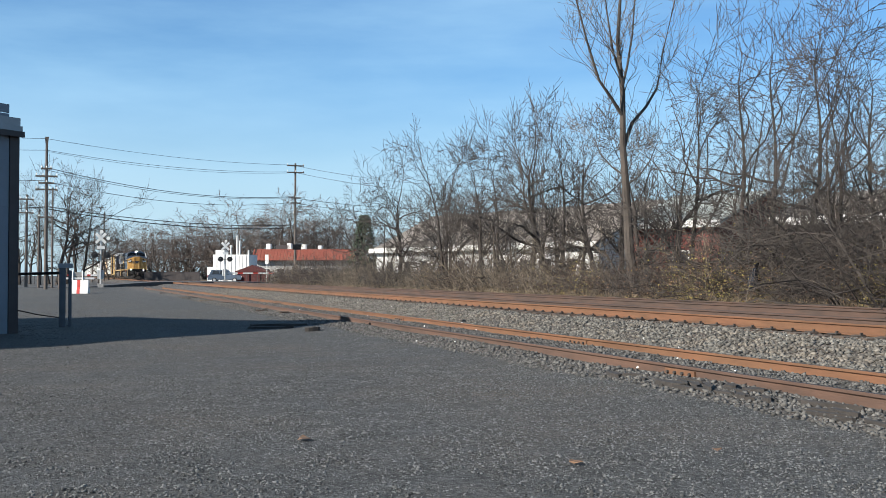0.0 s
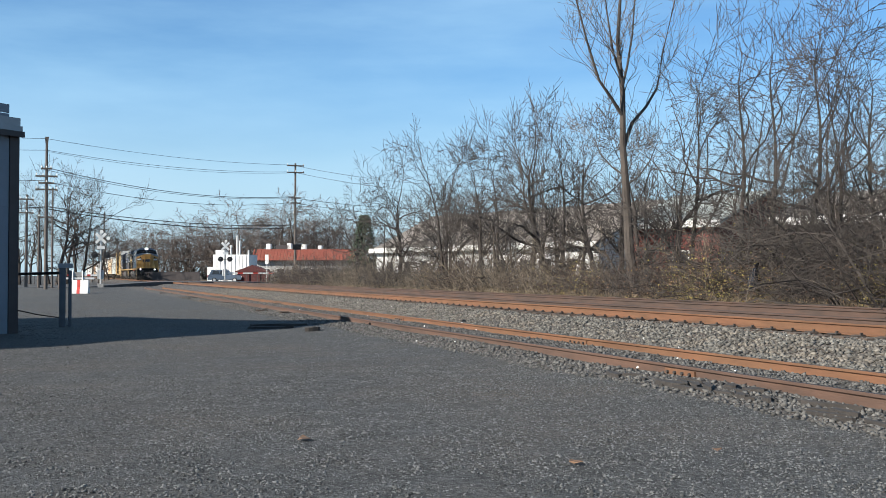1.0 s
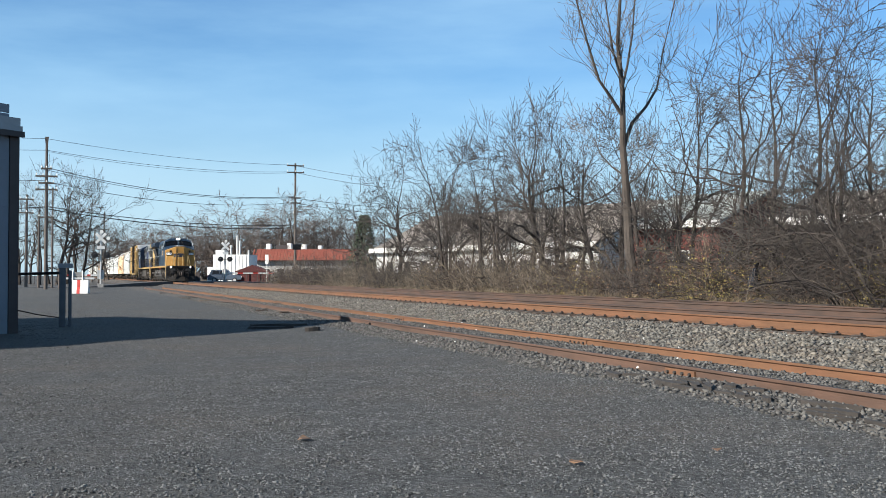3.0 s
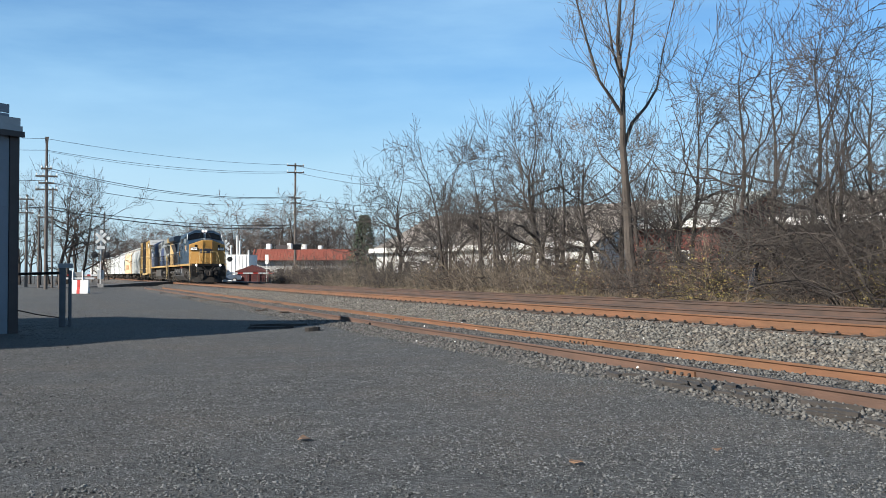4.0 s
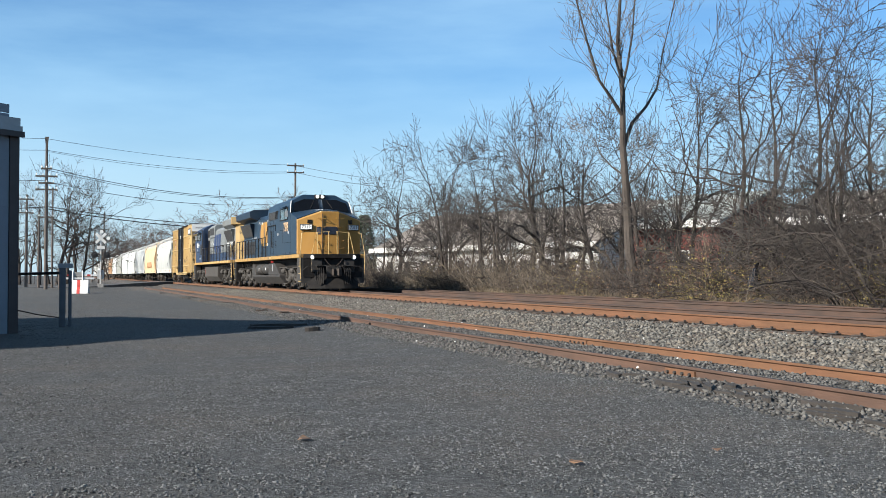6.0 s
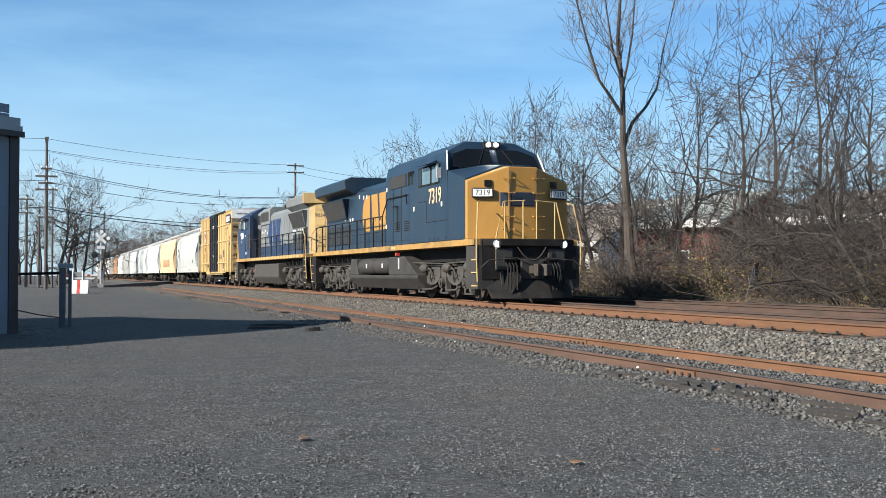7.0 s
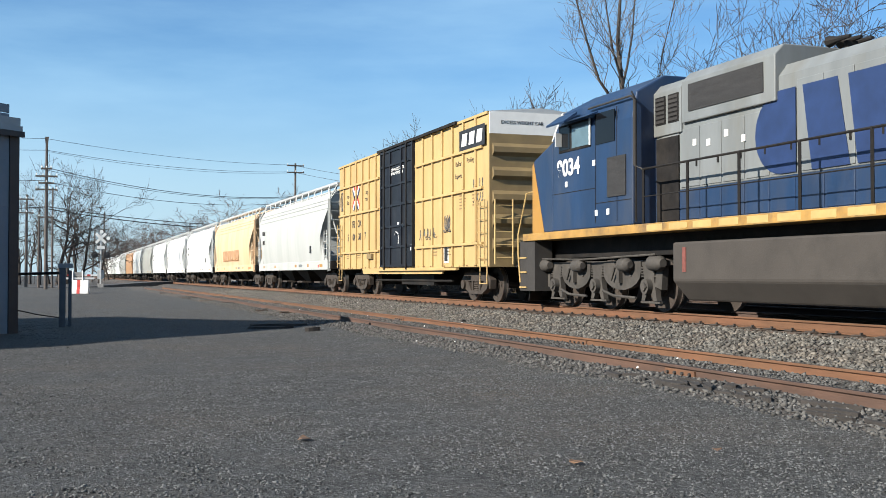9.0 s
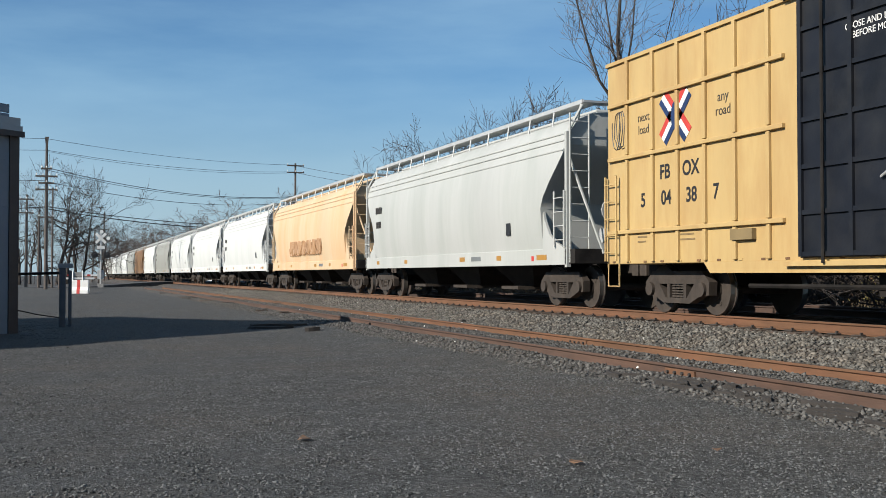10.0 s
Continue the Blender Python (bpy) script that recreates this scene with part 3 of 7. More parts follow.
def locomotive(label, L, blue, upper, number, second):
    """A wide-cab diesel locomotive. second: the later, longer model in grey over blue."""
    root = thing("locomotive", pose(0, 0, 0), label, "locomotive", "locomotives of the freight train")
    dz = 1.70                                                    # walkway
    rear = L - 1.0
    part("underframe", Shape().box(-0.95, 0.95, 1.3, rear, 1.12, 1.53), BLACK_STEEL, root)
    part("deck", Shape().box(-1.545, 1.545, 1.3 if second else 0.85, rear, 1.53, dz), DECK_YELLOW, root, "grimy yellow walkway edge", bevel=0.01)
    # nose: yellow front, blue flanks
    n = 0.0 if second else -0.36                                 # the leading unit has the longer nose
    fr = [(-1.52, 1.80 + n, dz), (-0.42, 1.42 + n, dz), (0.42, 1.42 + n, dz), (1.52, 1.80 + n, dz), (1.52, 1.80 + n, 3.30), (0.42, 1.46 + n, 3.70), (-0.42, 1.46 + n, 3.70), (-1.52, 1.80 + n, 3.30)]
    f2 = [(-1.53, 1.92 + n, dz), (-0.42, 1.92 + n, dz), (0.42, 1.92 + n, dz), (1.53, 1.92 + n, dz), (1.53, 1.92 + n, 3.34), (0.42, 1.92 + n, 3.74), (-0.42, 1.92 + n, 3.74), (-1.53, 1.92 + n, 3.34)]
    nose = Shape().loft([fr, f2], False)
    nose.f += [(0, 1, 6, 7), (1, 2, 5, 6), (2, 3, 4, 5), (8, 9, 14, 15), (9, 10, 13, 14), (10, 11, 12, 13)]
    part("nose", nose, LOCO_YELLOW, root, "yellow faceted nose", bevel=0.025)
    low = [(-1.53, 1.922 + n, dz), (1.53, 1.922 + n, dz), (1.53, 1.922 + n, 3.38), (0.42, 1.922 + n, 3.79), (-0.42, 1.922 + n, 3.79), (-1.53, 1.922 + n, 3.38)]
    hi = [(-1.53, 2.95, dz), (1.53, 2.95, dz), (1.53, 2.95, 3.72), (0.42, 2.95, 3.92), (-0.42, 2.95, 3.92), (-1.53, 2.95, 3.72)]
    part("nose_flank", Shape().loft([low, hi]), blue, root, bevel=0.02)
    if second:
        for sx in (-1, 1):
            part("nose_panel", Shape().prism([(1.925, dz), (2.5, dz), (1.925, 3.35)], "x", *sorted((sx * 1.531, sx * 1.537))), LOCO_YELLOW, root)

    # cab with a raked windscreen
    def ring(y, rake):
        pts = [(-1.53, dz), (1.53, dz), (1.53, 3.80), (1.42, 4.32), (0.80, 4.66), (-0.80, 4.66), (-1.42, 4.32), (-1.53, 3.80)]
        return [(x, y + max(0, z - 3.72) * rake, z) for x, z in pts]
    cab_end = 6.55
    part("cab", Shape().loft([ring(2.92, 0.62), ring(cab_end, 0.0)]), blue, root, "crew cab with raked windscreens", bevel=0.03)
    part("door_frame", Shape().box(-1.02, 1.02, cab_end - 0.02, cab_end + 0.05, dz, 3.6), blue, root)
    for sx in (-1, 1):                                           # windscreens, with wipers and frames
        a = [(sx * 0.10, 3.83), (sx * 1.36, 3.83), (sx * 1.28, 4.24), (sx * 0.80, 4.42), (sx * 0.10, 4.42)]
        s = Shape()
        s.loft([[(x, 2.90 + (z - 3.72) * 0.62 - 0.016, z) for x, z in a], [(x, 2.90 + (z - 3.72) * 0.62 + 0.03, z) for x, z in a]])
        wsc = part("windscreen", s, WINDOW_GLASS, root, "dark raked windscreen")
        part("wiper", Shape().tube([(sx * 0.30, 2.90 + 0.40, 4.40), (sx * 0.55, 2.90 + 0.10, 3.95)], 0.014, 5), BLACK_STEEL, wsc)
        pane = [(3.75, 5.15)] if second else [(3.72, 4.30), (4.45, 5.20), (5.25, 5.55)]
        if second:
            pane = [(3.35, 3.85), (3.95, 4.75)]
        for y0, y1 in pane:
            w = part("side_window", Shape().box(*sorted((sx * 1.525, sx * 1.545)), y0 - 0.05, y1 + 0.05, 3.42, 4.02), BLACK_STEEL, root, "cab side window")
            part("pane", Shape().box(*sorted((sx * 1.53, sx * 1.552)), y0, y1, 3.47, 3.97), SIDE_GLASS if y1 - y0 > 0.5 else WINDOW_GLASS, w)
        rails(root, "corner_stripe", [[(sx * 1.535, 2.95, 3.74), (sx * 1.432, 3.28, 4.33)]], 0.022, WHITE_PAINT, "white corner post edge")
        part("mirror", Shape().box(*sorted((sx * 1.56, sx * 1.70)), 3.42, 3.48, 3.55, 3.85), GALVANISED, root)
        part("visor", Shape().prism([(sx * 1.52, 4.12), (sx * 1.80, 4.0), (sx * 1.52, 4.07)], "y", 3.9, 5.1), blue, root)
    hl = part("headlight_casing", Shape().prism([(-0.26, 4.46), (0.26, 4.46), (0.26, 4.655), (-0.26, 4.655)], "y", 3.33, 3.6), BLACK_STEEL, root)
    for sx in (-1, 1):
        part("headlight", Shape().disc((sx * 0.12, 3.32, 4.56), "y", 0.058, 0.03, 16), LAMP, hl, "lit white headlight")
        d = part("ditch_light", Shape().disc((sx * 0.98, 0.98, 1.56), "y", 0.11, 0.16, 16), GALVANISED, root, "lit ditch light")
        part("lens", Shape().disc((sx * 0.98, 0.895, 1.56), "y", 0.06, 0.02, 16), LAMP, d)
        b = part("number_board", Shape().box(-0.30, 0.30, -0.04, 0.04, -0.14, 0.14), BLACK_PAINT, root, "illuminated number board", bevel=0.03,
                 m=pose(sx * 1.13, 1.605, 2.97, 0, 0, sx * 19))
        part("face", Shape().box(-0.26, 0.26, -0.05, -0.038, -0.10, 0.10), WHITE_PAINT, b)
        lettering("number", number, 0.21, Matrix(((1, 0, 0, 0), (0, 0, -1, -0.052), (0, 1, 0, 0), (0, 0, 0, 1))), BLACK_PAINT, b)
        part("marker_light", Shape().box(sx * 0.98 - 0.10, sx * 0.98 + 0.10, 1.56, 1.62, 3.14, 3.32), BLACK_STEEL, root)
        lettering("cab_number", number, 0.50 if second else 0.62, side_pose(sx, 4.05 if not second else 3.75, 3.06, sx * 1.538), WHITE_PAINT if second else NUMBER_CREAM, root, "road number on the cab side", 0.014, 1.12 if second else 0.92)
        if not second:
            xs = sorted((sx * 1.525, sx * 1.5355))
            part("panel_seam", Shape().box(*xs, 2.9, 4.85, 2.30, 2.318), BLACK_STEEL, root)
            part("panel_seam", Shape().box(*xs, 4.85, 4.868, 2.30, 2.95), BLACK_STEEL, root)
            part("panel_seam", Shape().box(*xs, 4.868, 5.6, 2.95, 2.968), BLACK_STEEL, root)
            for y in (3.1, 3.75, 4.1, 4.5):
                part("lifting_hole", Shape().box(*xs, y, y + 0.05, 1.75, 1.83), BLACK_STEEL, root, bevel=0.01)
        # front stairs, handrails, pilot
        part("stairwell", Shape().box(*sorted((sx * 1.05, sx * 1.50)), 1.02, 1.9, 0.35, 1.53), UNDER_GREY, root)
        for k, z in enumerate((0.42, 0.78, 1.12)):
            part("step", Shape().box(*sorted((sx * 1.20, sx * 1.53)), 1.04, 1.44, z, z + 0.03), RAIL_YELLOW, root)
        rails(root, "handrail", [[(sx * 1.50, 1.05, 0.55), (sx * 1.54, 1.02, 1.2), (sx * 1.54, 1.02, 1.7), (sx * 1.42, 1.24, 2.68), (sx * 1.30, 1.40, 2.72)],
                                 [(sx * 1.00, 0.95, 0.95), (sx * 1.00, 0.95, 1.75), (sx * 0.78, 0.98, 2.70), (sx * 0.15, 0.98, 2.74)],
                                 [(sx * 0.74, 0.98, 1.70), (sx * 0.74, 0.98, 2.72)], [(sx * 0.20, 0.98, 1.70), (sx * 0.20, 0.98, 2.74)]], 0.02, RAIL_YELLOW, "yellow front handrail")
        for z in (2.0, 2.35, 3.0, 3.4):
            rails(root, "grab_iron", [[(sx * 0.62, 1.47, z), (sx * 0.62, 1.38, z - 0.02), (sx * 0.28, 1.33, z - 0.04), (sx * 0.28, 1.44, z)]], 0.013, LOCO_YELLOW)
    part("anticlimber", Shape().prism([(-1.35, 1.05), (-0.9, 0.86), (0.9, 0.86), (1.35, 1.05), (1.35, 1.42), (-1.35, 1.42)], "z", 1.50, dz), BLACK_STEEL, root, bevel=0.02)
    part("pilot", Shape().box(-1.40, 1.40, 1.0, 1.25, 0.62, 1.52), BLACK_STEEL, root)
    plow = []
    for z, w, tip in ((0.80, 1.28, 0.92), (0.55, 1.26, 0.82), (0.30, 1.22, 0.66), (0.10, 1.18, 0.50)):
        plow.append([(-w, tip + 0.30, z), (-0.45, tip, z), (0.45, tip, z), (w, tip + 0.30, z), (w, tip + 0.36, z), (0.45, tip + 0.08, z), (-0.45, tip + 0.08, z), (-w, tip + 0.36, z)])
    part("snow_plow", Shape().loft(plow), BLACK_STEEL, root, "grimy black snow plow", bevel=0.012)
    for sx in (-1, 1):
        part("plow_bracket", Shape().prism([(0.98, 0.95), (1.12, 0.95), (1.05, 0.22), (0.86, 0.22)], "x", *sorted((sx * 0.80, sx * 0.86))), UNDER_GREY, root)
        part("pilot_panel", Shape().box(*sorted((sx * 0.52, sx * 1.02)), 0.93, 1.0, 0.86, 1.44), UNDER_GREY, root, "grimy pilot plate", bevel=0.02)
        part("hose_bracket", Shape().box(*sorted((sx * 0.44, sx * 0.80)), 0.84, 0.98, 1.10, 1.20), BLACK_STEEL, root)
        rails(root, "cut_lever", [[(sx * 0.16, 0.72, 1.06), (sx * 0.45, 0.80, 1.18), (sx * 1.25, 0.84, 1.12), (sx * 1.50, 0.80, 0.92)]], 0.018, UNDER_GREY, "bare steel uncoupling lever")
    part("coupler_pocket", Shape().box(-0.34, 0.34, 0.80, 1.02, 0.62, 1.16), UNDER_GREY, root, bevel=0.03)
    for i in range(8):
        x = (-0.75, -0.66, -0.57, -0.48, 0.48, 0.57, 0.66, 0.75)[i]
        rails(root, "air_hose", [[(x, 0.98, 1.15), (x * 1.02, 0.72, 0.95), (x * 1.05, 0.66, 0.55), (x * 1.1, 0.62, 0.32)]], 0.024, BLACK_STEEL)
    rails(root, "safety_chain", [[(x, 0.86 - 0.06 * (1 - (x / 0.42) ** 2), 1.12 + 0.36 * (x / 0.42) ** 2) for x in [-0.42 + 0.14 * i for i in range(7)]]], 0.016, WHEEL_STEEL)
    coupler(root, 0.0, -1)
    coupler(root, L, 1)

    if not second:
        for xa, xb, ya, yb in ((-0.66, -0.46, 1.515, 1.445), (-0.36, 0.34, 1.425, 1.425)):
            q = [(xa, ya - 0.012, 2.62), (xb, yb - 0.012, 2.62), (xb, yb - 0.012, 3.0), (xa, ya - 0.012, 3.0)]
            part("nose_emblem", Shape().loft([q, [(x, y + 0.05, z) for x, y, z in q]]), LOGO_DARK, root, "dark blue emblem block", bevel=0.02)
        for sx in (-1, 1):
            part("door_seam", Shape().box(sx * 0.40 - 0.008, sx * 0.40 + 0.008, 1.405, 1.44, dz, 3.60), BROWN_TRIM, root)
        for ob in root.children:                                 # front fittings stand out with it
            c = sum(v[1] for v in ob.bound_box) / 8 + ob.matrix_basis.translation.y
            if c < 1.68 and ob.name.split(".")[0] not in ("nose", "deck"):
                ob.matrix_basis = pose(0, n, 0) @ ob.matrix_basis
    # long hood
    h0, h1 = cab_end, L - (2.15 if second else 1.35)
    body_mat = upper
    top = 4.10
    hood = [(-1.02, dz), (1.02, dz), (1.02, 3.90), (0.88, top), (-0.88, top), (-1.02, 3.90)]
    if second:
        part("hood_base", Shape().box(-1.022, 1.022, h0, h1, dz, 2.32), blue, root)
        hood = [(-1.015, 2.322), (1.015, 2.322), (1.015, 3.95), (0.85, 4.16), (-0.85, 4.16), (-1.015, 3.95)]
    part("hood", Shape().prism(hood, "y", h0, h1), body_mat, root, "long engine hood", bevel=0.02)
    bw = 1.09 if second else 1.30
    b0, b1 = (6.56, 9.3) if not second else (7.6, 10.4)
    if not second:
        part("cabinet", Shape().prism([(-1.46, dz), (1.46, dz), (1.46, 3.95), (1.36, 4.36), (0.95, 4.50), (-0.95, 4.50), (-1.36, 4.36), (-1.46, 3.95)], "y", cab_end, 9.45), blue, root, "full-width equipment cabinet", bevel=0.02)
        for sx in (-1, 1):
            for y, w in ((6.7, 0.85), (7.65, 0.8), (8.55, 0.75)):
                part("cabinet_door", Shape().box(*sorted((sx * 1.45, sx * 1.472)), y, y + w, 1.85, 3.5), blue, root, bevel=0.008)
            for y in (6.62, 7.6, 8.5, 9.36):
                part("panel_seam", Shape().box(*sorted((sx * 1.45, sx * 1.463)), y, y + 0.02, dz, 3.9), BLACK_STEEL, root)
    part("equipment_box", Shape().prism([(-bw, 3.55), (bw, 3.55), (bw, 4.32), (bw - 0.18, 4.50), (0.18 - bw, 4.50), (-bw, 4.32)], "y", b0, b1), body_mat, root, bevel=0.02)
    if second:
        part("vent_box", Shape().prism([(-1.07, 3.4), (1.07, 3.4), (1.07, 4.25), (0.92, 4.42), (-0.92, 4.42), (-1.07, 4.25)], "y", 6.56, 7.55), body_mat, root, bevel=0.02)
    w0, w1 = (14.9, L - 1.15) if not second else (16.1, L - 2.25)
    ww = 1.34 if second else 1.52
    wing = [(-1.05, 3.90), (-ww + 0.04, 4.08), (-ww, 4.42), (-ww + 0.27, 4.56), (ww - 0.27, 4.56), (ww, 4.42), (ww - 0.04, 4.08), (1.05, 3.90)]
    part("radiator_wing", Shape().prism(wing, "y", w0, w1), body_mat, root, "overhanging radiator housing", bevel=0.02)
    if second:                                                   # faceted end: flanks, slanting corners, flat middle
        cap = [(-ww, w1), (-ww, w1 + 0.25), (-0.42, w1 + 0.56), (0.42, w1 + 0.56), (ww, w1 + 0.25), (ww, w1)]
        part("wing_end", Shape().prism(cap, "z", 4.06, 4.56), FADED_YELLOW, root, "faded yellow housing end", bevel=0.03)
        plan = [(-1.018, h1 - 0.1), (-1.018, h1 + 0.05), (-0.80, h1 + 0.24), (-0.36, h1 + 0.44), (0.36, h1 + 0.44), (0.80, h1 + 0.24), (1.018, h1 + 0.05), (1.018, h1 - 0.1)]
        part("hood_end", Shape().prism(plan, "z", dz, 4.06), FADED_YELLOW, root, "faded yellow faceted hood end", bevel=0.02)
        for z in (2.1, 2.55, 3.05, 3.8):
            for sx in (-1, 1):
                rails(root, "grab_iron", [[(sx * 0.42, h1 + 0.39, z), (sx * 0.44, h1 + 0.48, z), (sx * 0.74, h1 + 0.35, z), (sx * 0.72, h1 + 0.26, z)]], 0.013, LOCO_YELLOW)
        part("end_emblem", Shape().box(-0.32, 0.32, h1 + 0.43, h1 + 0.452, 2.42, 2.78), LOGO_DARK, root, "dark blue emblem block", bevel=0.02)
    else:
        part("hood_end", Shape().prism([(-1.025, dz), (1.025, dz), (1.025, 3.9), (0.9, 4.50), (-0.9, 4.50), (-1.025, 3.9)], "y", h1, h1 + 0.16), LOCO_YELLOW, root, "yellow rear hood end", bevel=0.03)
    for sx in (-1, 1):
        xi = 1.085 if second else 1.462
        ra, rb_ = (w0 + 0.35, w1 - 0.35) if second else (16.1, 19.75)
        part("screen_housing", Shape().loft([[(sx * 1.0, ra, 3.78), (sx * 1.30, ra - 0.05, 3.78), (sx * 1.05, ra + 0.22, 2.96), (sx * 1.0, ra + 0.22, 2.96)],
                                             [(sx * 1.0, rb_, 3.78), (sx * 1.30, rb_ + 0.05, 3.78), (sx * 1.05, rb_ - 0.22, 2.96), (sx * 1.0, rb_ - 0.22, 2.96)]]), body_mat, root, "slanting screen housing")
        gl = [(1.302, ra + 0.06, 3.74), (1.302, rb_ - 0.06, 3.74), (1.082, rb_ - 0.24, 3.02), (1.082, ra + 0.24, 3.02)]
        part("radiator_screen", Shape().loft([[(sx * (x + 0.0), y, z) for x, y, z in gl], [(sx * (x - 0.04), y, z) for x, y, z in gl]]), GRILLE, root, "dark sloped radiator screen")
        g0, g1 = (6.75, 8.9) if not second else (7.85, 10.1)
        part("air_intake", Shape().box(*sorted((sx * xi, sx * (xi + 0.022))), g0 + (0.0 if second else 0.35), g1, *((3.74, 4.24) if second else (3.60, 4.0))), GRILLE, root, "dark air intake screen")
        if second:
            for y in (6.66, 7.12):
                v = part("louvre_frame", Shape().box(*sorted((sx * 1.06, sx * 1.085)), y, y + 0.36, 3.62, 4.16), BLACK_STEEL, root)
                for k in range(6):
                    part("slat", Shape().box(*sorted((sx * 1.07, sx * 1.10)), y + 0.02, y + 0.34, 3.65 + k * 0.085, 3.70 + k * 0.085), UNDER_GREY, v)
        else:
            for k in range(4):
                part("slat", Shape().box(*sorted((sx * 1.455, sx * 1.535)), 6.20 + k * 0.14, 6.26 + k * 0.14, 3.58, 4.0), BLACK_STEEL, root)
        # hood doors: raised panels with handles
        y = h0 + 0.25 if second else 9.6
        k = 0
        while y < w0 - 0.75:
            z1 = 3.45 if y < b1 else 3.82
            dmat = body_mat
            if second:
                d = part("hood_door", Shape().box(*sorted((sx * 1.01, sx * 1.032)), y, y + 0.62, 2.36, z1), dmat, root, bevel=0.008)
                part("hood_door", Shape().box(*sorted((sx * 1.015, sx * 1.036)), y, y + 0.62, 1.76, 2.30), blue, root, bevel=0.008)
            else:
                d = part("hood_door", Shape().box(*sorted((sx * 1.01, sx * 1.032)), y, y + 0.62, 1.78, z1), dmat, root, bevel=0.008)
            part("latch", Shape().box(*sorted((sx * 1.03, sx * 1.05)), y + 0.52, y + 0.56, 2.72, 2.86), BLACK_STEEL, d)
            y += 0.68
            k += 1
        y = w0 + (0.45 if second else 0.9)
        while y < h1 - 0.6:
            part("vent_panel", Shape().box(*sorted((sx * 1.015, sx * 1.038)), y, y + 0.36, 1.95, 2.72), GRILLE, root, "dark louvred vent panel")
            y += 0.56
        for yy, z in ((b1 + 0.2, 2.95), (b1 + 1.0, 3.0), (w0 + 0.5, 2.86), (w0 + 0.9, 2.86), (w0 + 1.7, 2.9), (b1 + 2.2, 2.6)):
            part("sticker", Shape().box(*sorted((sx * 1.02, sx * 1.042)), yy, yy + 0.10, z, z + 0.12), WHITE_PAINT, root)
        ew, eh = 3.65, 1.35
        ey = 10.35 if not second else 9.75
        mm = side_pose(sx, ey if sx > 0 else ey + ew, 2.36, sx * 1.037)
        flat_mark("emblem", emblem(ew, eh), mm, LOGO_BLUE if second else LOCO_YELLOW, root, "large three-block railway emblem")
        # walkway railing
        y_a = 6.9 if second else 9.7
        ys = [y_a + i * (rear - 0.5 - y_a) / 9 for i in range(10)]
        if "post" not in SHARED:
            SHARED["post"] = Shape().tube([(0, 0, 0), (0, 0, 1.05)], 0.028, 5).mesh("railing_post", BLACK_STEEL)
        for y in ys:
            part("railing_post", SHARED["post"], BLACK_STEEL, root, m=pose(sx * 1.50, y, dz))
        rails(root, "railing", [[(sx * 1.50, ys[0] - 0.05, dz + 1.05), (sx * 1.50, ys[-1] + 0.05, dz + 1.05)]], 0.022, BLACK_STEEL, "dark walkway railing")
        rails(root, "railing", [[(sx * 1.50, ys[0], dz + 0.52), (sx * 1.50, ys[-1], dz + 0.52)]], 0.012, BLACK_STEEL)
        # rear stairs
        part("stairwell", Shape().box(*sorted((sx * 1.05, sx * 1.50)), rear - 0.35, rear + 0.45, 0.35, 1.53), BLACK_STEEL, root)
        for z in (0.36, 0.62, 0.88, 1.14, 1.40) if second else (0.42, 0.78, 1.12):
            part("step", Shape().box(*sorted((sx * 1.20, sx * 1.53)), rear + 0.02, rear + 0.42, z, z + 0.03), RAIL_YELLOW, root)
        rails(root, "handrail", [[(sx * 1.50, rear + 0.48, 0.55), (sx * 1.54, rear + 0.48, 1.3), (sx * 1.54, rear + 0.30, 2.5), (sx * 1.50, rear - 0.3, 2.74)],
                                 [(sx * 1.06, rear + 0.52, 0.95), (sx * 1.06, rear + 0.52, 1.75), (sx * 0.9, rear + 0.50, 2.68), (sx * 0.15, rear + 0.50, 2.72)]], 0.02, RAIL_YELLOW, "yellow rear handrail")
        part("kick_plate_label", Shape().box(*sorted((sx * 1.545, sx * 1.551)), 8.0, 8.5, 1.57, 1.66), RAIL_YELLOW, root)
    part("rear_pilot", Shape().box(-1.40, 1.40, rear + 0.1, rear + 0.35, 0.45, 1.53), BLACK_STEEL, root)
    if second:
        lettering("end_number", number, 0.24, Matrix(((-0.910, 0, 0.414, 0.582), (0.414, 0, 0.910, h1 + 0.345), (0, 1, 0, 3.5), (0, 0, 0, 1))), BLACK_PAINT, root)
        hb = part("rear_headlight_casing", Shape().box(-0.18, 0.18, h1 + 0.42, h1 + 0.62, 3.80, 4.42), BLACK_STEEL, root)
        for z in (4.0, 4.25):
            part("headlight", Shape().disc((0, h1 + 0.63, z), "y", 0.10, 0.03, 16), WINDOW_GLASS, hb)
    # roof: exhaust, fan, horn
    part("exhaust_stack", Shape().box(-0.4, 0.4, 11.6, 12.6, top - 0.05, 4.30), BLACK_STEEL, root, bevel=0.03)
    hn = part("horn", Shape().box(-0.1, 0.1, b1 + 0.45, b1 + 0.55, 4.05, 4.50), BLACK_STEEL, root)
    for x in (-0.22, 0, 0.22):
        part("bell", Shape().tube([(x, b1 + 0.75, 4.52), (x, b1 + 0.45, 4.52), (x, b1 + 0.25, 4.52)], [0.03, 0.05, 0.10], 8), BLACK_STEEL, hn)
    rails(root, "antenna", [[(0.3, 4.2, 4.66), (0.3, 4.2, 4.95)]], 0.012, BLACK_STEEL)
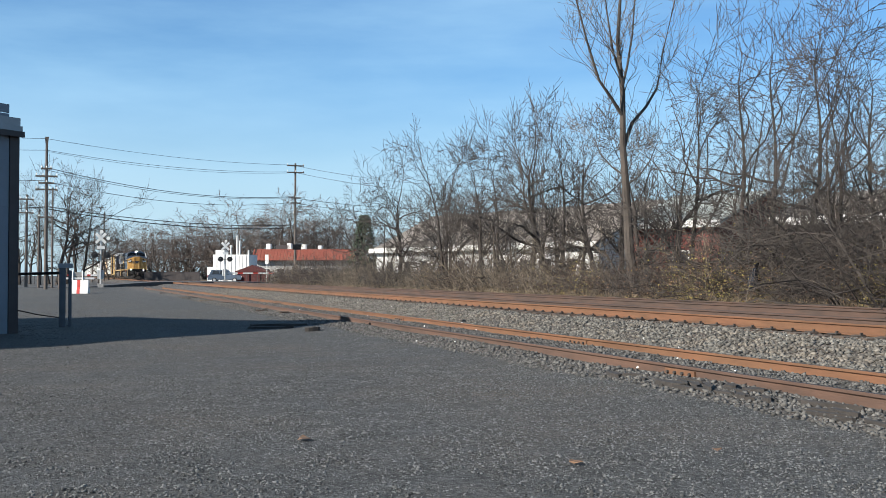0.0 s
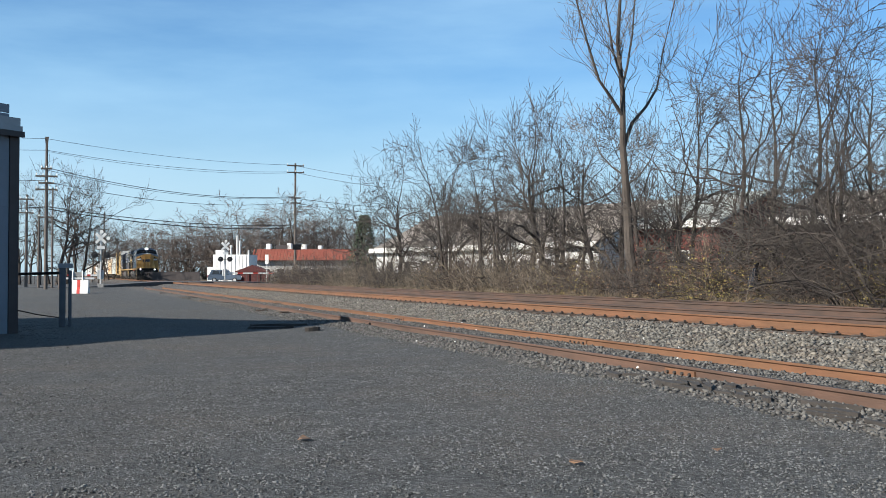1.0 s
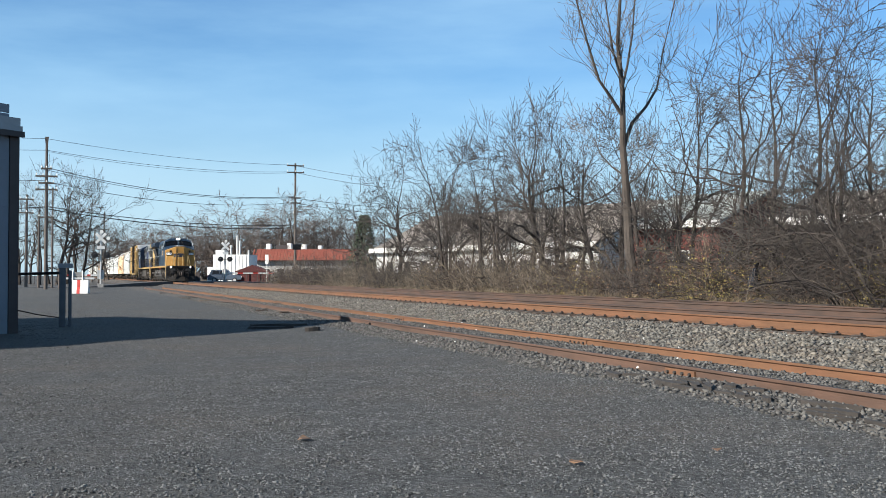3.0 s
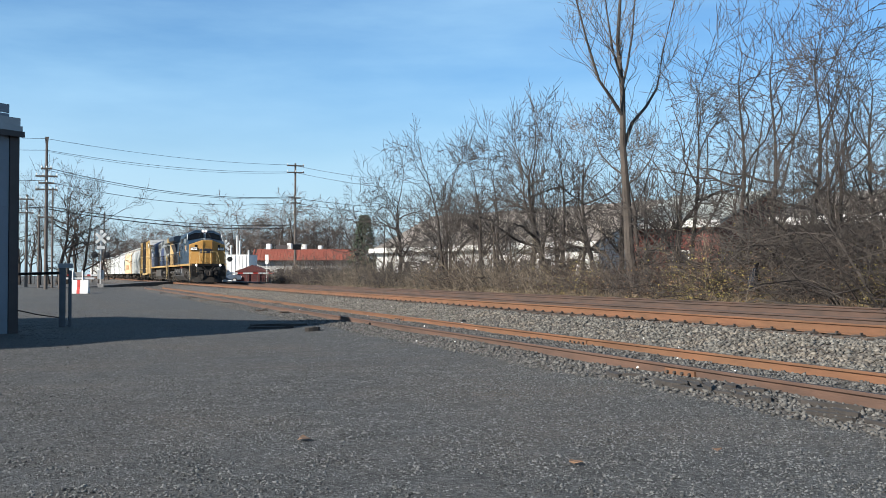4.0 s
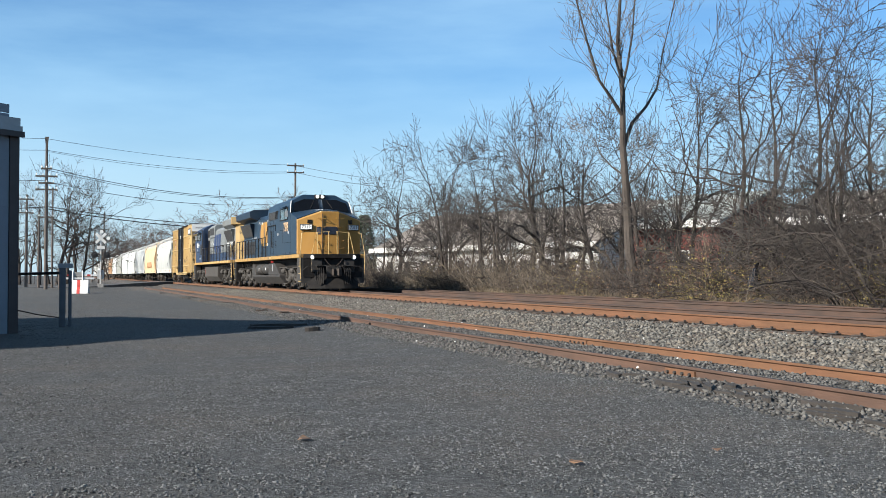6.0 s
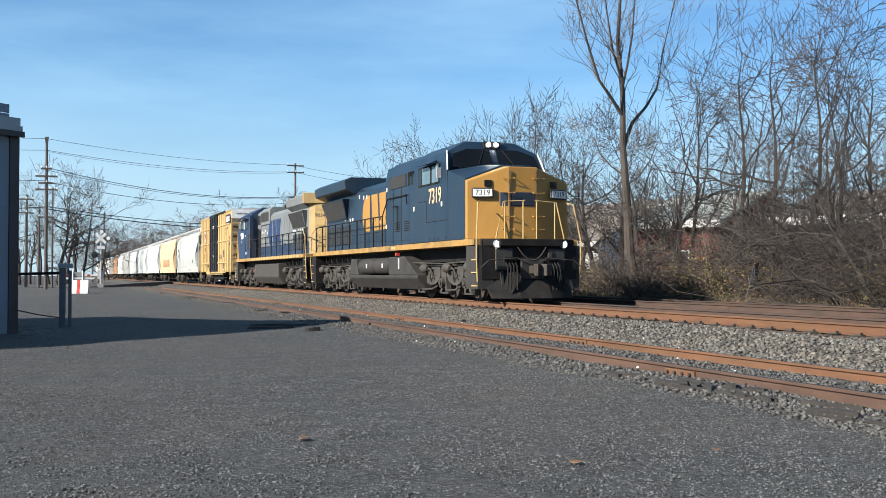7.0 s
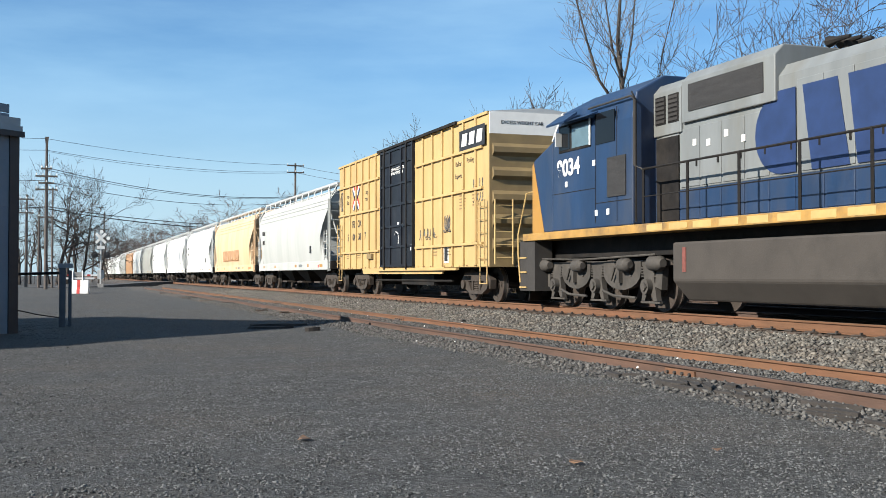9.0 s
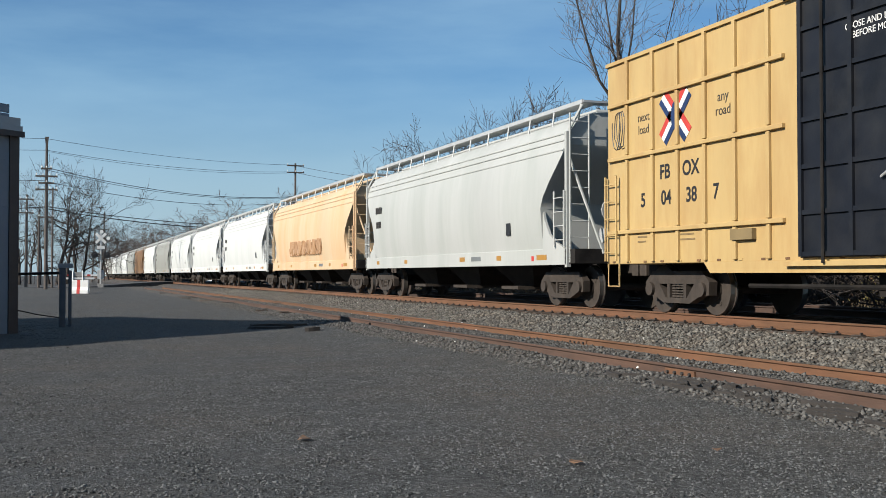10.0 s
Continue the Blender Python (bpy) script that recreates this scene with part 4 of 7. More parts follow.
    if second:
        for sx in (-1, 1):
            for k in range(17):                                  # pale worn patches along the walkway edge
                y = 7.1 + k * 0.79
                part("deck_patch", Shape().box(*sorted((sx * 1.545, sx * 1.549)), y, y + 0.56, 1.555, 1.675), RAIL_YELLOW, root)
            rl = part("hose_reel", Shape().disc((sx * 1.06, h1 - 0.75, 2.42), "x", 0.36, 0.05, 18, 0.29), BLACK_STEEL, root, "round hose reel on the hood side")
            part("spoke", Shape().box(*sorted((sx * 1.04, sx * 1.08)), h1 - 0.77, h1 - 0.73, 2.12, 2.72).box(*sorted((sx * 1.04, sx * 1.08)), h1 - 1.05, h1 - 0.45, 2.40, 2.44), UNDER_GREY, rl)
            part("access_recess", Shape().box(*sorted((sx * 1.015, sx * 1.04)), h1 - 1.12, h1 - 0.40, 1.78, 3.0), BLACK_STEEL, root, "dark recessed access panel")
            for yy, z in ((7.9, 3.1), (8.35, 3.05), (8.9, 3.15), (9.4, 3.0), (4.9, 3.0), (5.0, 1.95), (5.5, 1.95), (3.6, 2.65), (w0 + 0.7, 3.0 - 0.12), (w0 + 2.2, 2.84), (w0 + 2.6, 2.84)):
                x = 1.542 if yy < 6 else 1.042
                part("sticker", Shape().box(*sorted((sx * (x - 0.02), sx * x)), yy, yy + 0.11, z, z + 0.12), WHITE_PAINT, root)
            part("visor_flap", Shape().prism([(sx * 1.54, 4.24), (sx * 1.86, 4.02), (sx * 1.85, 3.98), (sx * 1.54, 4.18)], "y", 3.3, 4.2), blue, root, "blue window visor")
            part("window_frame", Shape().box(*sorted((sx * 1.55, sx * 1.562)), 4.77, 4.83, 3.45, 4.02), WHITE_PAINT, root)
            part("door_window", Shape().box(*sorted((sx * 1.525, sx * 1.546)), 5.05, 5.85, 3.42, 4.06), WINDOW_GLASS, root, "dark cab door window")
            for y, z0_, z1_ in ((5.0, 1.8, 4.1), (5.92, 1.8, 4.1)):
                part("door_seam", Shape().box(*sorted((sx * 1.525, sx * 1.536)), y, y + 0.015, z0_, z1_), BLACK_STEEL, root)
            part("panel_seam", Shape().box(*sorted((sx * 1.525, sx * 1.536)), 2.9, 5.0, 2.52, 2.535), BLACK_STEEL, root)
            part("panel_seam", Shape().box(*sorted((sx * 1.525, sx * 1.536)), 5.0, 6.5, 2.2, 2.215), BLACK_STEEL, root)
            rails(root, "gangway_rail", [[(sx * 1.53, 4.7, 4.22), (sx * 1.53, 6.5, 4.22), (sx * 1.53, 6.62, 4.12), (sx * 1.53, 6.62, 2.85), (sx * 1.51, 6.9, 2.75)]], 0.022, UNDER_GREY, "bare steel rail beside the cab door")
            part("gauge", Shape().box(*sorted((sx * 1.48, sx * 1.495)), 8.25, 8.36, 0.78, 1.22), RED_BRICK, root, "red fuel gauge plate")
            part("doorway", Shape().box(*sorted((sx * 1.0, sx * 1.045)), 6.62, 7.42, 1.76, 3.36), BLACK_STEEL, root, "dark recessed doorway behind the cab")
            part("cab_vent", Shape().box(*sorted((sx * 1.53, sx * 1.555)), 5.55, 6.3, 2.3, 3.1), GRILLE, root, "dark vent on the cab side")
            rails(root, "grab_rail", [[(sx * 1.52, 6.66, 1.75), (sx * 1.52, 6.66, 4.1), (sx * 1.40, 6.3, 4.34)]], 0.02, BLACK_STEEL)
    else:
        for sx in (-1, 1):
            for yy, z in ((9.2, 3.55), (9.25, 2.3), (13.3, 3.6), (13.75, 3.62), (14.4, 3.68), (6.0, 2.72), (3.4, 2.72)):
                x = 1.546 if yy < 6.5 else 1.476 if yy < 9.4 else 1.044
                part("sticker", Shape().box(*sorted((sx * (x - 0.02), sx * x)), yy, yy + 0.10, z, z + 0.14), WHITE_PAINT, root)
            rails(root, "grab_iron", [[(sx * 1.02, 14.0, 3.95), (sx * 1.10, 14.0, 4.02), (sx * 1.10, 14.3, 4.02), (sx * 1.02, 14.3, 3.95)]], 0.014, BLACK_STEEL)
            for y0, y1, z0, z1 in ((5.85, 6.4, 2.45, 2.55), (6.85, 7.4, 2.45, 2.5)):
                for k in range(5):
                    part("louvre", Shape().box(*sorted((sx * 1.465, sx * 1.48)), y0 + 0.9, y1 + 0.85, z0 - 0.3 + k * 0.07, z0 - 0.27 + k * 0.07), BLACK_STEEL, root)
            rails(root, "grab_rail", [[(sx * 1.52, 6.9, 3.0), (sx * 1.52, 6.9, 3.3), (sx * 1.52, 9.0, 3.3), (sx * 1.50, 9.7, 2.75)], [(sx * 1.52, 7.9, 2.2), (sx * 1.52, 7.9, 3.0), (sx * 1.52, 8.4, 3.0)]], 0.02, BLACK_STEEL)
    # tank between the trucks
    t0, t1 = (5.9, 14.2) if not second else (7.9, 15.0)
    prof = [(-1.48, 0.62), (-1.15, 0.26), (1.15, 0.26), (1.48, 0.62), (1.48, 1.32), (-1.48, 1.32)]
    if second:
        part("fuel_tank", Shape().loft([[(x, t0, z) for x, z in prof], [(x, t1, z) for x, z in prof]]), TANK_BROWN, root, "large dusty grey fuel tank", bevel=0.04)
    else:
        lowp = [(-1.48, 0.62), (-1.15, 0.26), (1.15, 0.26), (1.48, 0.62), (1.48, 0.72), (-1.48, 0.72)]
        part("fuel_tank", Shape().loft([[(x, t0, z) for x, z in lowp], [(x, t1, z) for x, z in lowp]]), UNDER_GREY, root, "large dusty grey fuel tank", bevel=0.03)
        part("tank_block", Shape().prism([(t0, 0.722), (9.0, 0.722), (9.0, 1.33), (7.3, 1.33)], "x", -1.48, 1.48), UNDER_GREY, root, bevel=0.03)
        part("tank_block", Shape().prism([(13.0, 0.722), (t1, 0.722), (14.0, 1.33), (13.3, 1.33)], "x", -1.48, 1.48), UNDER_GREY, root, bevel=0.03)
        for sx in (-1, 1):
            for ya, yb in ((9.12, 10.95), (11.15, 12.95)):
                t = [(sx * 1.22, ya, 1.04), (sx * 1.22, ya + 0.10, 1.04), (sx * 1.22, yb - 0.10, 1.04), (sx * 1.22, yb, 1.04)]
                a = part("air_reservoir", Shape().tube(t, [0.16, 0.29, 0.29, 0.16], 18), UNDER_GREY, root, "round air reservoir", smooth=True)
                part("plate", Shape().box(*sorted((sx * 1.50, sx * 1.512)), ya + 0.5, ya + 0.62, 0.98, 1.12), WHITE_PAINT, a)
            part("fuel_gauge", Shape().box(*sorted((sx * 1.48, sx * 1.50)), 7.75, 7.87, 0.92, 1.28), GALVANISED, root)
            part("emergency_valve", Shape().box(*sorted((sx * 1.40, sx * 1.52)), 8.0, 8.12, 1.36, 1.46), RED_PAINT, root)
    for sx in (-1, 1):
        for k in range(5):
            y = L - 6.6 + k * 0.9
            rails(root, "cable", [[(sx * 1.25, y, 1.45), (sx * 1.28, y + 0.22, 1.22), (sx * 1.28, y + 0.5, 1.22), (sx * 1.25, y + 0.75, 1.45)]], 0.022, BLACK_STEEL)
    ax = [2.35, 4.35, 6.5]
    for axles in (ax, [L - a + 0.35 for a in ax[::-1]]):
        loco_truck(root, 0, axles, "backwards" if second else "forwards")
    return root


def freight_truck(root, y, roll):
    """A two-axle freight truck with cast side frames and springs."""
    key = ("freight_truck",)
    if key not in SHARED:
        s = Shape()
        for sx in (-1, 1):
            xa, xb = sorted((sx * 0.93, sx * 1.10))
            s.prism([(-1.08, 0.36), (-0.80, 0.34), (-0.45, 0.20), (0.45, 0.20), (0.80, 0.34), (1.08, 0.36), (1.10, 0.60), (0.70, 0.66), (0.36, 0.30), (-0.36, 0.30), (-0.70, 0.66), (-1.10, 0.60)], "x", xa, xb)
            s.prism([(-1.10, 0.60), (-0.70, 0.56), (0.70, 0.56), (1.10, 0.60), (0.85, 0.80), (-0.85, 0.80)], "x", *sorted((sx * 0.935, sx * 1.095)))
            for yy in (-0.33, 0.24):
                s.box(*sorted((sx * 0.94, sx * 1.09)), yy, yy + 0.09, 0.30, 0.60)
            for yy in (-0.14, 0.0, 0.14):
                for k in range(5):
                    s.disc((sx * 1.02, yy, 0.33 + k * 0.05), "z", 0.068, 0.026, 10)
            for yy in (-0.89, 0.89):
                s.disc((sx * 1.10, yy, 0.46), "x", 0.13, 0.12, 12)
        s.box(-1.0, 1.0, -0.2, 0.2, 0.50, 0.74)
        SHARED[key] = s.mesh("truck_frame", WHEEL_STEEL, True)
    fr = part("truck_frame", SHARED[key], WHEEL_STEEL, root, "brown cast side-frame truck", m=pose(0, y, 0))
    for a in (-0.89, 0.89):
        wheelset(fr, a, 0.46, roll)
    return fr


def ladder(root, x0, x1, y0, y1, z0, z1, n, mat, name="ladder"):
    s = Shape()
    for p in ((x0, y0), (x1, y1)):
        s.tube([(p[0], p[1], z0), (p[0], p[1], z1)], 0.022, 5)
    for k in range(n):
        z = z0 + (z1 - z0) * (k + 0.5) / n
        s.tube([(x0, y0, z), (x1, y1, z)], 0.014, 5)
    return part(name, s, mat, root)


def boxcar():
    L = 17.9
    root = thing("boxcar", pose(0, 0, 0), "yellow ribbed boxcar with a dark sliding door and lettering", "boxcar")
    y0, y1, z0, z1, hw = 1.0, 16.85, 0.94, 5.0, 1.50
    part("body", Shape().box(-hw, hw, y0, y1, z0, z1), BOX_YELLOW, root, "yellow steel car body", bevel=0.015)
    roof = Shape().prism([(-hw - 0.04, z1), (hw + 0.04, z1), (0, z1 + 0.14)], "y", y0 - 0.02, y1 + 0.02)
    for k in range(13):
        y = y0 + 0.5 + k * 1.22
        roof.prism([(-hw - 0.03, z1 + 0.01), (hw + 0.03, z1 + 0.01), (0, z1 + 0.18)], "y", y, y + 0.08)
    part("roof", roof, GALVANISED, root, "galvanised ribbed roof")
    d0, d1 = 7.15, 10.75
    levels = [(0.98, 1.52), (1.62, 2.98), (3.08, 4.06), (4.14, 4.94)]
    for sx in (-1, 1):
        xs = sorted((sx * hw, sx * (hw + 0.055)))
        ribs = [1.8, 2.75, 3.62, 4.5, 5.38, 6.26] + [11.5, 12.4, 13.28, 14.15, 15.02, 15.98]
        for y in ribs:
            if y + 0.09 < d0 or y > d1:
                for za, zb in levels:
                    part("rib", Shape().prism([(y, za), (y + 0.09, za), (y + 0.09, zb), (y, zb)], "x", *xs), BOX_YELLOW, root, bevel=0.01)
        for a, b in ((y0, d0 - 0.05), (d1 + 0.05, y1)):
            for z in (1.53, 2.99, 4.07):
                part("side_rail", Shape().box(*sorted((sx * hw, sx * (hw + 0.07))), a + 0.35, b - 0.1, z, z + 0.075), BOX_YELLOW, root, bevel=0.01)
            part("top_chord", Shape().box(*sorted((sx * hw, sx * (hw + 0.05))), a, b, 4.93, 5.0), BOX_YELLOW, root)
        for k in range(26):                         # small rivet plates and rust spots along the sill
            y = 1.3 + k * 0.61
            part("rivet_plate", Shape().box(*sorted((sx * hw, sx * (hw + 0.012))), y, y + 0.10, 0.965, 1.0), RUST_SPOT if k % 3 else BOX_YELLOW, root)
        part("lift_bracket", Shape().box(*sorted((sx * hw, sx * (hw + 0.09))), 11.9, 12.5, 1.30, 1.48), BOX_END, root)
        part("side_sill", Shape().prism([(4.6, 0.76), (13.2, 0.76), (13.4, 0.95), (4.4, 0.95)], "x", *sorted((sx * (hw - 0.04), sx * (hw + 0.01)))), BOX_YELLOW, root)
        d = part("door", Shape().box(*sorted((sx * hw, sx * (hw + 0.06))), d0, d1, 0.98, 4.93), BOX_DOOR, root, "blue-black ribbed sliding door", bevel=0.012)
        for z in (1.0, 1.62, 2.30, 3.0, 3.68, 4.36, 4.84):
            part("door_rib", Shape().box(*sorted((sx * (hw + 0.055), sx * (hw + 0.10))), d0 + 0.02, d1 - 0.02, z, z + 0.07), BOX_DOOR, d)
        for y in (d0, d0 + 1.15, d0 + 2.4, d1 - 0.1):
            part("door_post", Shape().box(*sorted((sx * (hw + 0.055), sx * (hw + 0.108))), y, y + 0.08, 1.0, 4.92), BOX_DOOR, d)
        for y in (d0 + 0.55, d0 + 3.0):
            part("lock_rod", Shape().tube([(sx * (hw + 0.13), y, 0.90), (sx * (hw + 0.13), y, 4.98)], 0.026, 6), BLACK_STEEL, d)
        for y, z, w, h in ((d0 + 1.5, 2.35, 0.16, 0.10), (d0 + 1.55, 1.75, 0.05, 0.28), (d0 + 1.1, 2.28, 0.05, 0.10), (d0 + 0.2, 1.5, 0.08, 0.20)):
            part("door_mark", Shape().box(*sorted((sx * (hw + 0.06), sx * (hw + 0.066))), y, y + w, z, z + h), WHITE_PAINT, d)
        part("door_handle", Shape().tube([(sx * (hw + 0.10), d0 + 1.45, 2.05), (sx * (hw + 0.14), d0 + 1.6, 2.15), (sx * (hw + 0.10), d0 + 1.85, 2.05)], 0.02, 6), GALVANISED, d)
        part("door_track", Shape().box(*sorted((sx * hw, sx * (hw + 0.10))), 3.2, 11.1, 0.86, 0.93), BOX_YELLOW, root)
        part("door_track", Shape().box(*sorted((sx * hw, sx * (hw + 0.12))), 3.2, 11.1, 4.94, 5.02), BLACK_STEEL, root)
        xt = sx * (hw + 0.066)

        def sp(y, z, off=0.002):
            return side_pose(sx, y, z, sx * (hw + off))
        fl = (lambda y: y) if sx < 0 else (lambda y: L - y)
        for txt, y, z in (("FB", 14.66, 2.62), ("OX", 13.80, 2.62), ("5", 15.45, 2.14), ("04", 14.62, 2.14), ("38", 13.78, 2.14), ("7", 13.02, 2.14)):
            lettering("reporting_mark", txt, 0.37, sp(fl(y), z), BLACK_PAINT, root, "black stencilled car number", 0.008, 0.95)
        for txt, y, z in (("next\nload", fl(15.42), 3.62), ("any\nroad", fl(12.8), 3.62)):
            lettering("slogan", txt, 0.24, sp(y, z), BLACK_PAINT, root, "small black slogan lettering")
        lettering("door_notice", "CLOSE AND LOCK DOORS\nBEFORE MOVING CAR", 0.135, sp(d0 + 1.75 if sx < 0 else d1 - 1.75, 4.15, 0.066), WHITE_PAINT, d, "white door notice")
        # crossed-arrow mark and a white-on-black maker's panel
        em, w = sp(fl(14.3), 3.62, 0.003), 0.10
        def bar(x0, y0_, x1, y1_, o):
            n = Vector((y0_ - y1_, x1 - x0)).normalized() * 0.055
            k = Vector((y0_ - y1_, x1 - x0)).normalized() * o
            return [(x0 - n.x + k.x, y0_ - n.y + k.y), (x1 - n.x + k.x, y1_ - n.y + k.y), (x1 + n.x + k.x, y1_ + n.y + k.y), (x0 + n.x + k.x, y0_ + n.y + k.y)]
        for o, mt in ((0.115, RED_PAINT), (0.0, WHITE_PAINT), (-0.115, LOGO_BLUE)):
            flat_mark("arrow_mark", [bar(-0.42, -0.40, -0.04, 0.0, o), bar(-0.42, 0.40, -0.04, 0.0, o), bar(0.04, 0.0, 0.42, 0.40, o), bar(0.04, 0.0, 0.42, -0.40, o)], em, mt, root, "crossed arrows mark")
        flat_mark("arrow_mark", [arc(0, 0, 0.13, 0.26, 0, 330, 11)], em @ pose(0, 0, 0.004), LOGO_BLUE, root)
        pm = sp(fl(2.05), 4.42, 0.06)
        flat_mark("maker_panel", [[(-0.95, -0.28), (0.95, -0.28), (0.95, 0.28), (-0.95, 0.28)]], pm, BLACK_PAINT, root, "black panel with three white blocks")
        for x in (-0.78, -0.22, 0.34):
            flat_mark("maker_block", [[(x, -0.17), (x + 0.38, -0.17), (x + 0.46, 0.17), (x + 0.08, 0.17)]], pm @ pose(0, 0, 0.004), WHITE_PAINT, root)
        for txt, y, z in (("Railcar", 3.23, 3.82), ("Experts", 3.23, 3.48), ("Pooling", 2.32, 3.85)):
            lettering("slogan", txt, 0.195, sp(fl(y), z), BLACK_PAINT, root, "small black slogan lettering", 0.0, 0.92)
        rng = random.Random(5)
        for yy, zz, ww, rows_ in ((2.9, 2.55, 0.5, 5), (1.9, 2.6, 0.5, 5), (4.0, 1.3, 0.5, 3), (5.2, 1.3, 0.5, 3), (15.4, 1.35, 0.5, 3), (13.9, 1.35, 0.5, 3)):
            for k in range(rows_):
                e = -ww / 2 + ww * rng.uniform(0.6, 1)
                flat_mark("stencil_line", [[(-ww / 2, k * 0.09), (e, k * 0.09), (e, k * 0.09 + 0.03), (-ww / 2, k * 0.09 + 0.03)]], sp(fl(yy), zz), STENCIL, root)
        flat_mark("data_panel", [[(-0.2, -0.25), (0.2, -0.25), (0.2, 0.25), (-0.2, 0.25)]], sp(fl(4.25), 1.32, 0.002), WHITE_PAINT, root)
        flat_mark("data_panel", [[(-0.13, -0.2), (0.13, -0.2), (0.13, 0.2), (-0.13, 0.2)]], sp(fl(4.25), 1.32, 0.009), BLACK_PAINT, root)
        # spray-can scrawls: looping thin strokes
        for yy, zz, ww, hh in ((6.0, 1.95, 1.5, 0.40), (5.7, 1.98, 1.2, 0.36), (4.15, 2.2, 0.7, 0.6), (4.05, 2.15, 0.6, 0.5), (1.75, 3.15, 0.8, 0.36), (1.7, 2.8, 0.75, 0.3), (16.35, 3.6, 0.35, 0.9)):
            pts = loops(rng, ww, hh)
            g = Shape().tube(pts, 0.011, 4).mesh("scrawl", BLACK_PAINT)
            g.transform(sp(fl(yy), zz, 0.0))
            part("scrawl", g, BLACK_PAINT, root, "black spray-can scrawl")
        for ya, yb in ((1.05, 1.55), (16.35, 16.8)):
            ladder(root, sx * (hw + 0.09), sx * (hw + 0.09), ya, yb, 1.0, 2.7, 5, BOX_YELLOW)
            rails(root, "stirrup", [[(sx * (hw + 0.02), ya, 0.95), (sx * (hw + 0.02), ya, 0.5), (sx * (hw + 0.02), yb, 0.5), (sx * (hw + 0.02), yb, 0.95)]], 0.02, BOX_YELLOW)
    for ye, sg in ((y0, -1), (y1, 1)):
        part("end_panel", Shape().box(-hw + 0.02, hw - 0.02, *sorted((ye, ye + sg * 0.03)), z0, 4.42), BOX_END, root, "tan corrugated car end")
        part("end_panel", Shape().box(-hw + 0.02, hw - 0.02, *sorted((ye, ye + sg * 0.03)), 4.42, z1), WHITE_PAINT, root)
        if sg < 0:
            lettering("end_notice", "EXCESS WEIGHT CAR", 0.125, Matrix(((1, 0, 0, -0.55), (0, 0, -1, ye - 0.034), (0, 1, 0, 4.72), (0, 0, 0, 1))), BLACK_PAINT, root, "black notice on the car end")
        for k in range(5):
            z = 1.35 + k * 0.62
            part("corrugation", Shape().prism([(ye + sg * 0.03, z), (ye + sg * 0.13, z + 0.10), (ye + sg * 0.13, z + 0.24), (ye + sg * 0.03, z + 0.34)], "x", -hw + 0.1, hw - 0.1), BOX_END, root)
        ladder(root, -hw + 0.1, -hw + 0.6, ye + sg * 0.2, ye + sg * 0.2, 1.0, 2.7, 5, BOX_YELLOW)
        coupler(root, 0.0 if sg < 0 else L, sg)
    part("underframe", Shape().box(-0.35, 0.35, 0.7, L - 0.7, 0.72, 0.96), BLACK_STEEL, root)
    part("brake_gear", Shape().box(-1.2, 1.2, 6.2, 9.5, 0.42, 0.72).tube([(-1.2, 4.5, 0.55), (-1.2, 12.5, 0.55)], 0.04, 6), BLACK_STEEL, root)
    for y in (2.95, L - 2.95):
        freight_truck(root, y, True)
    return root


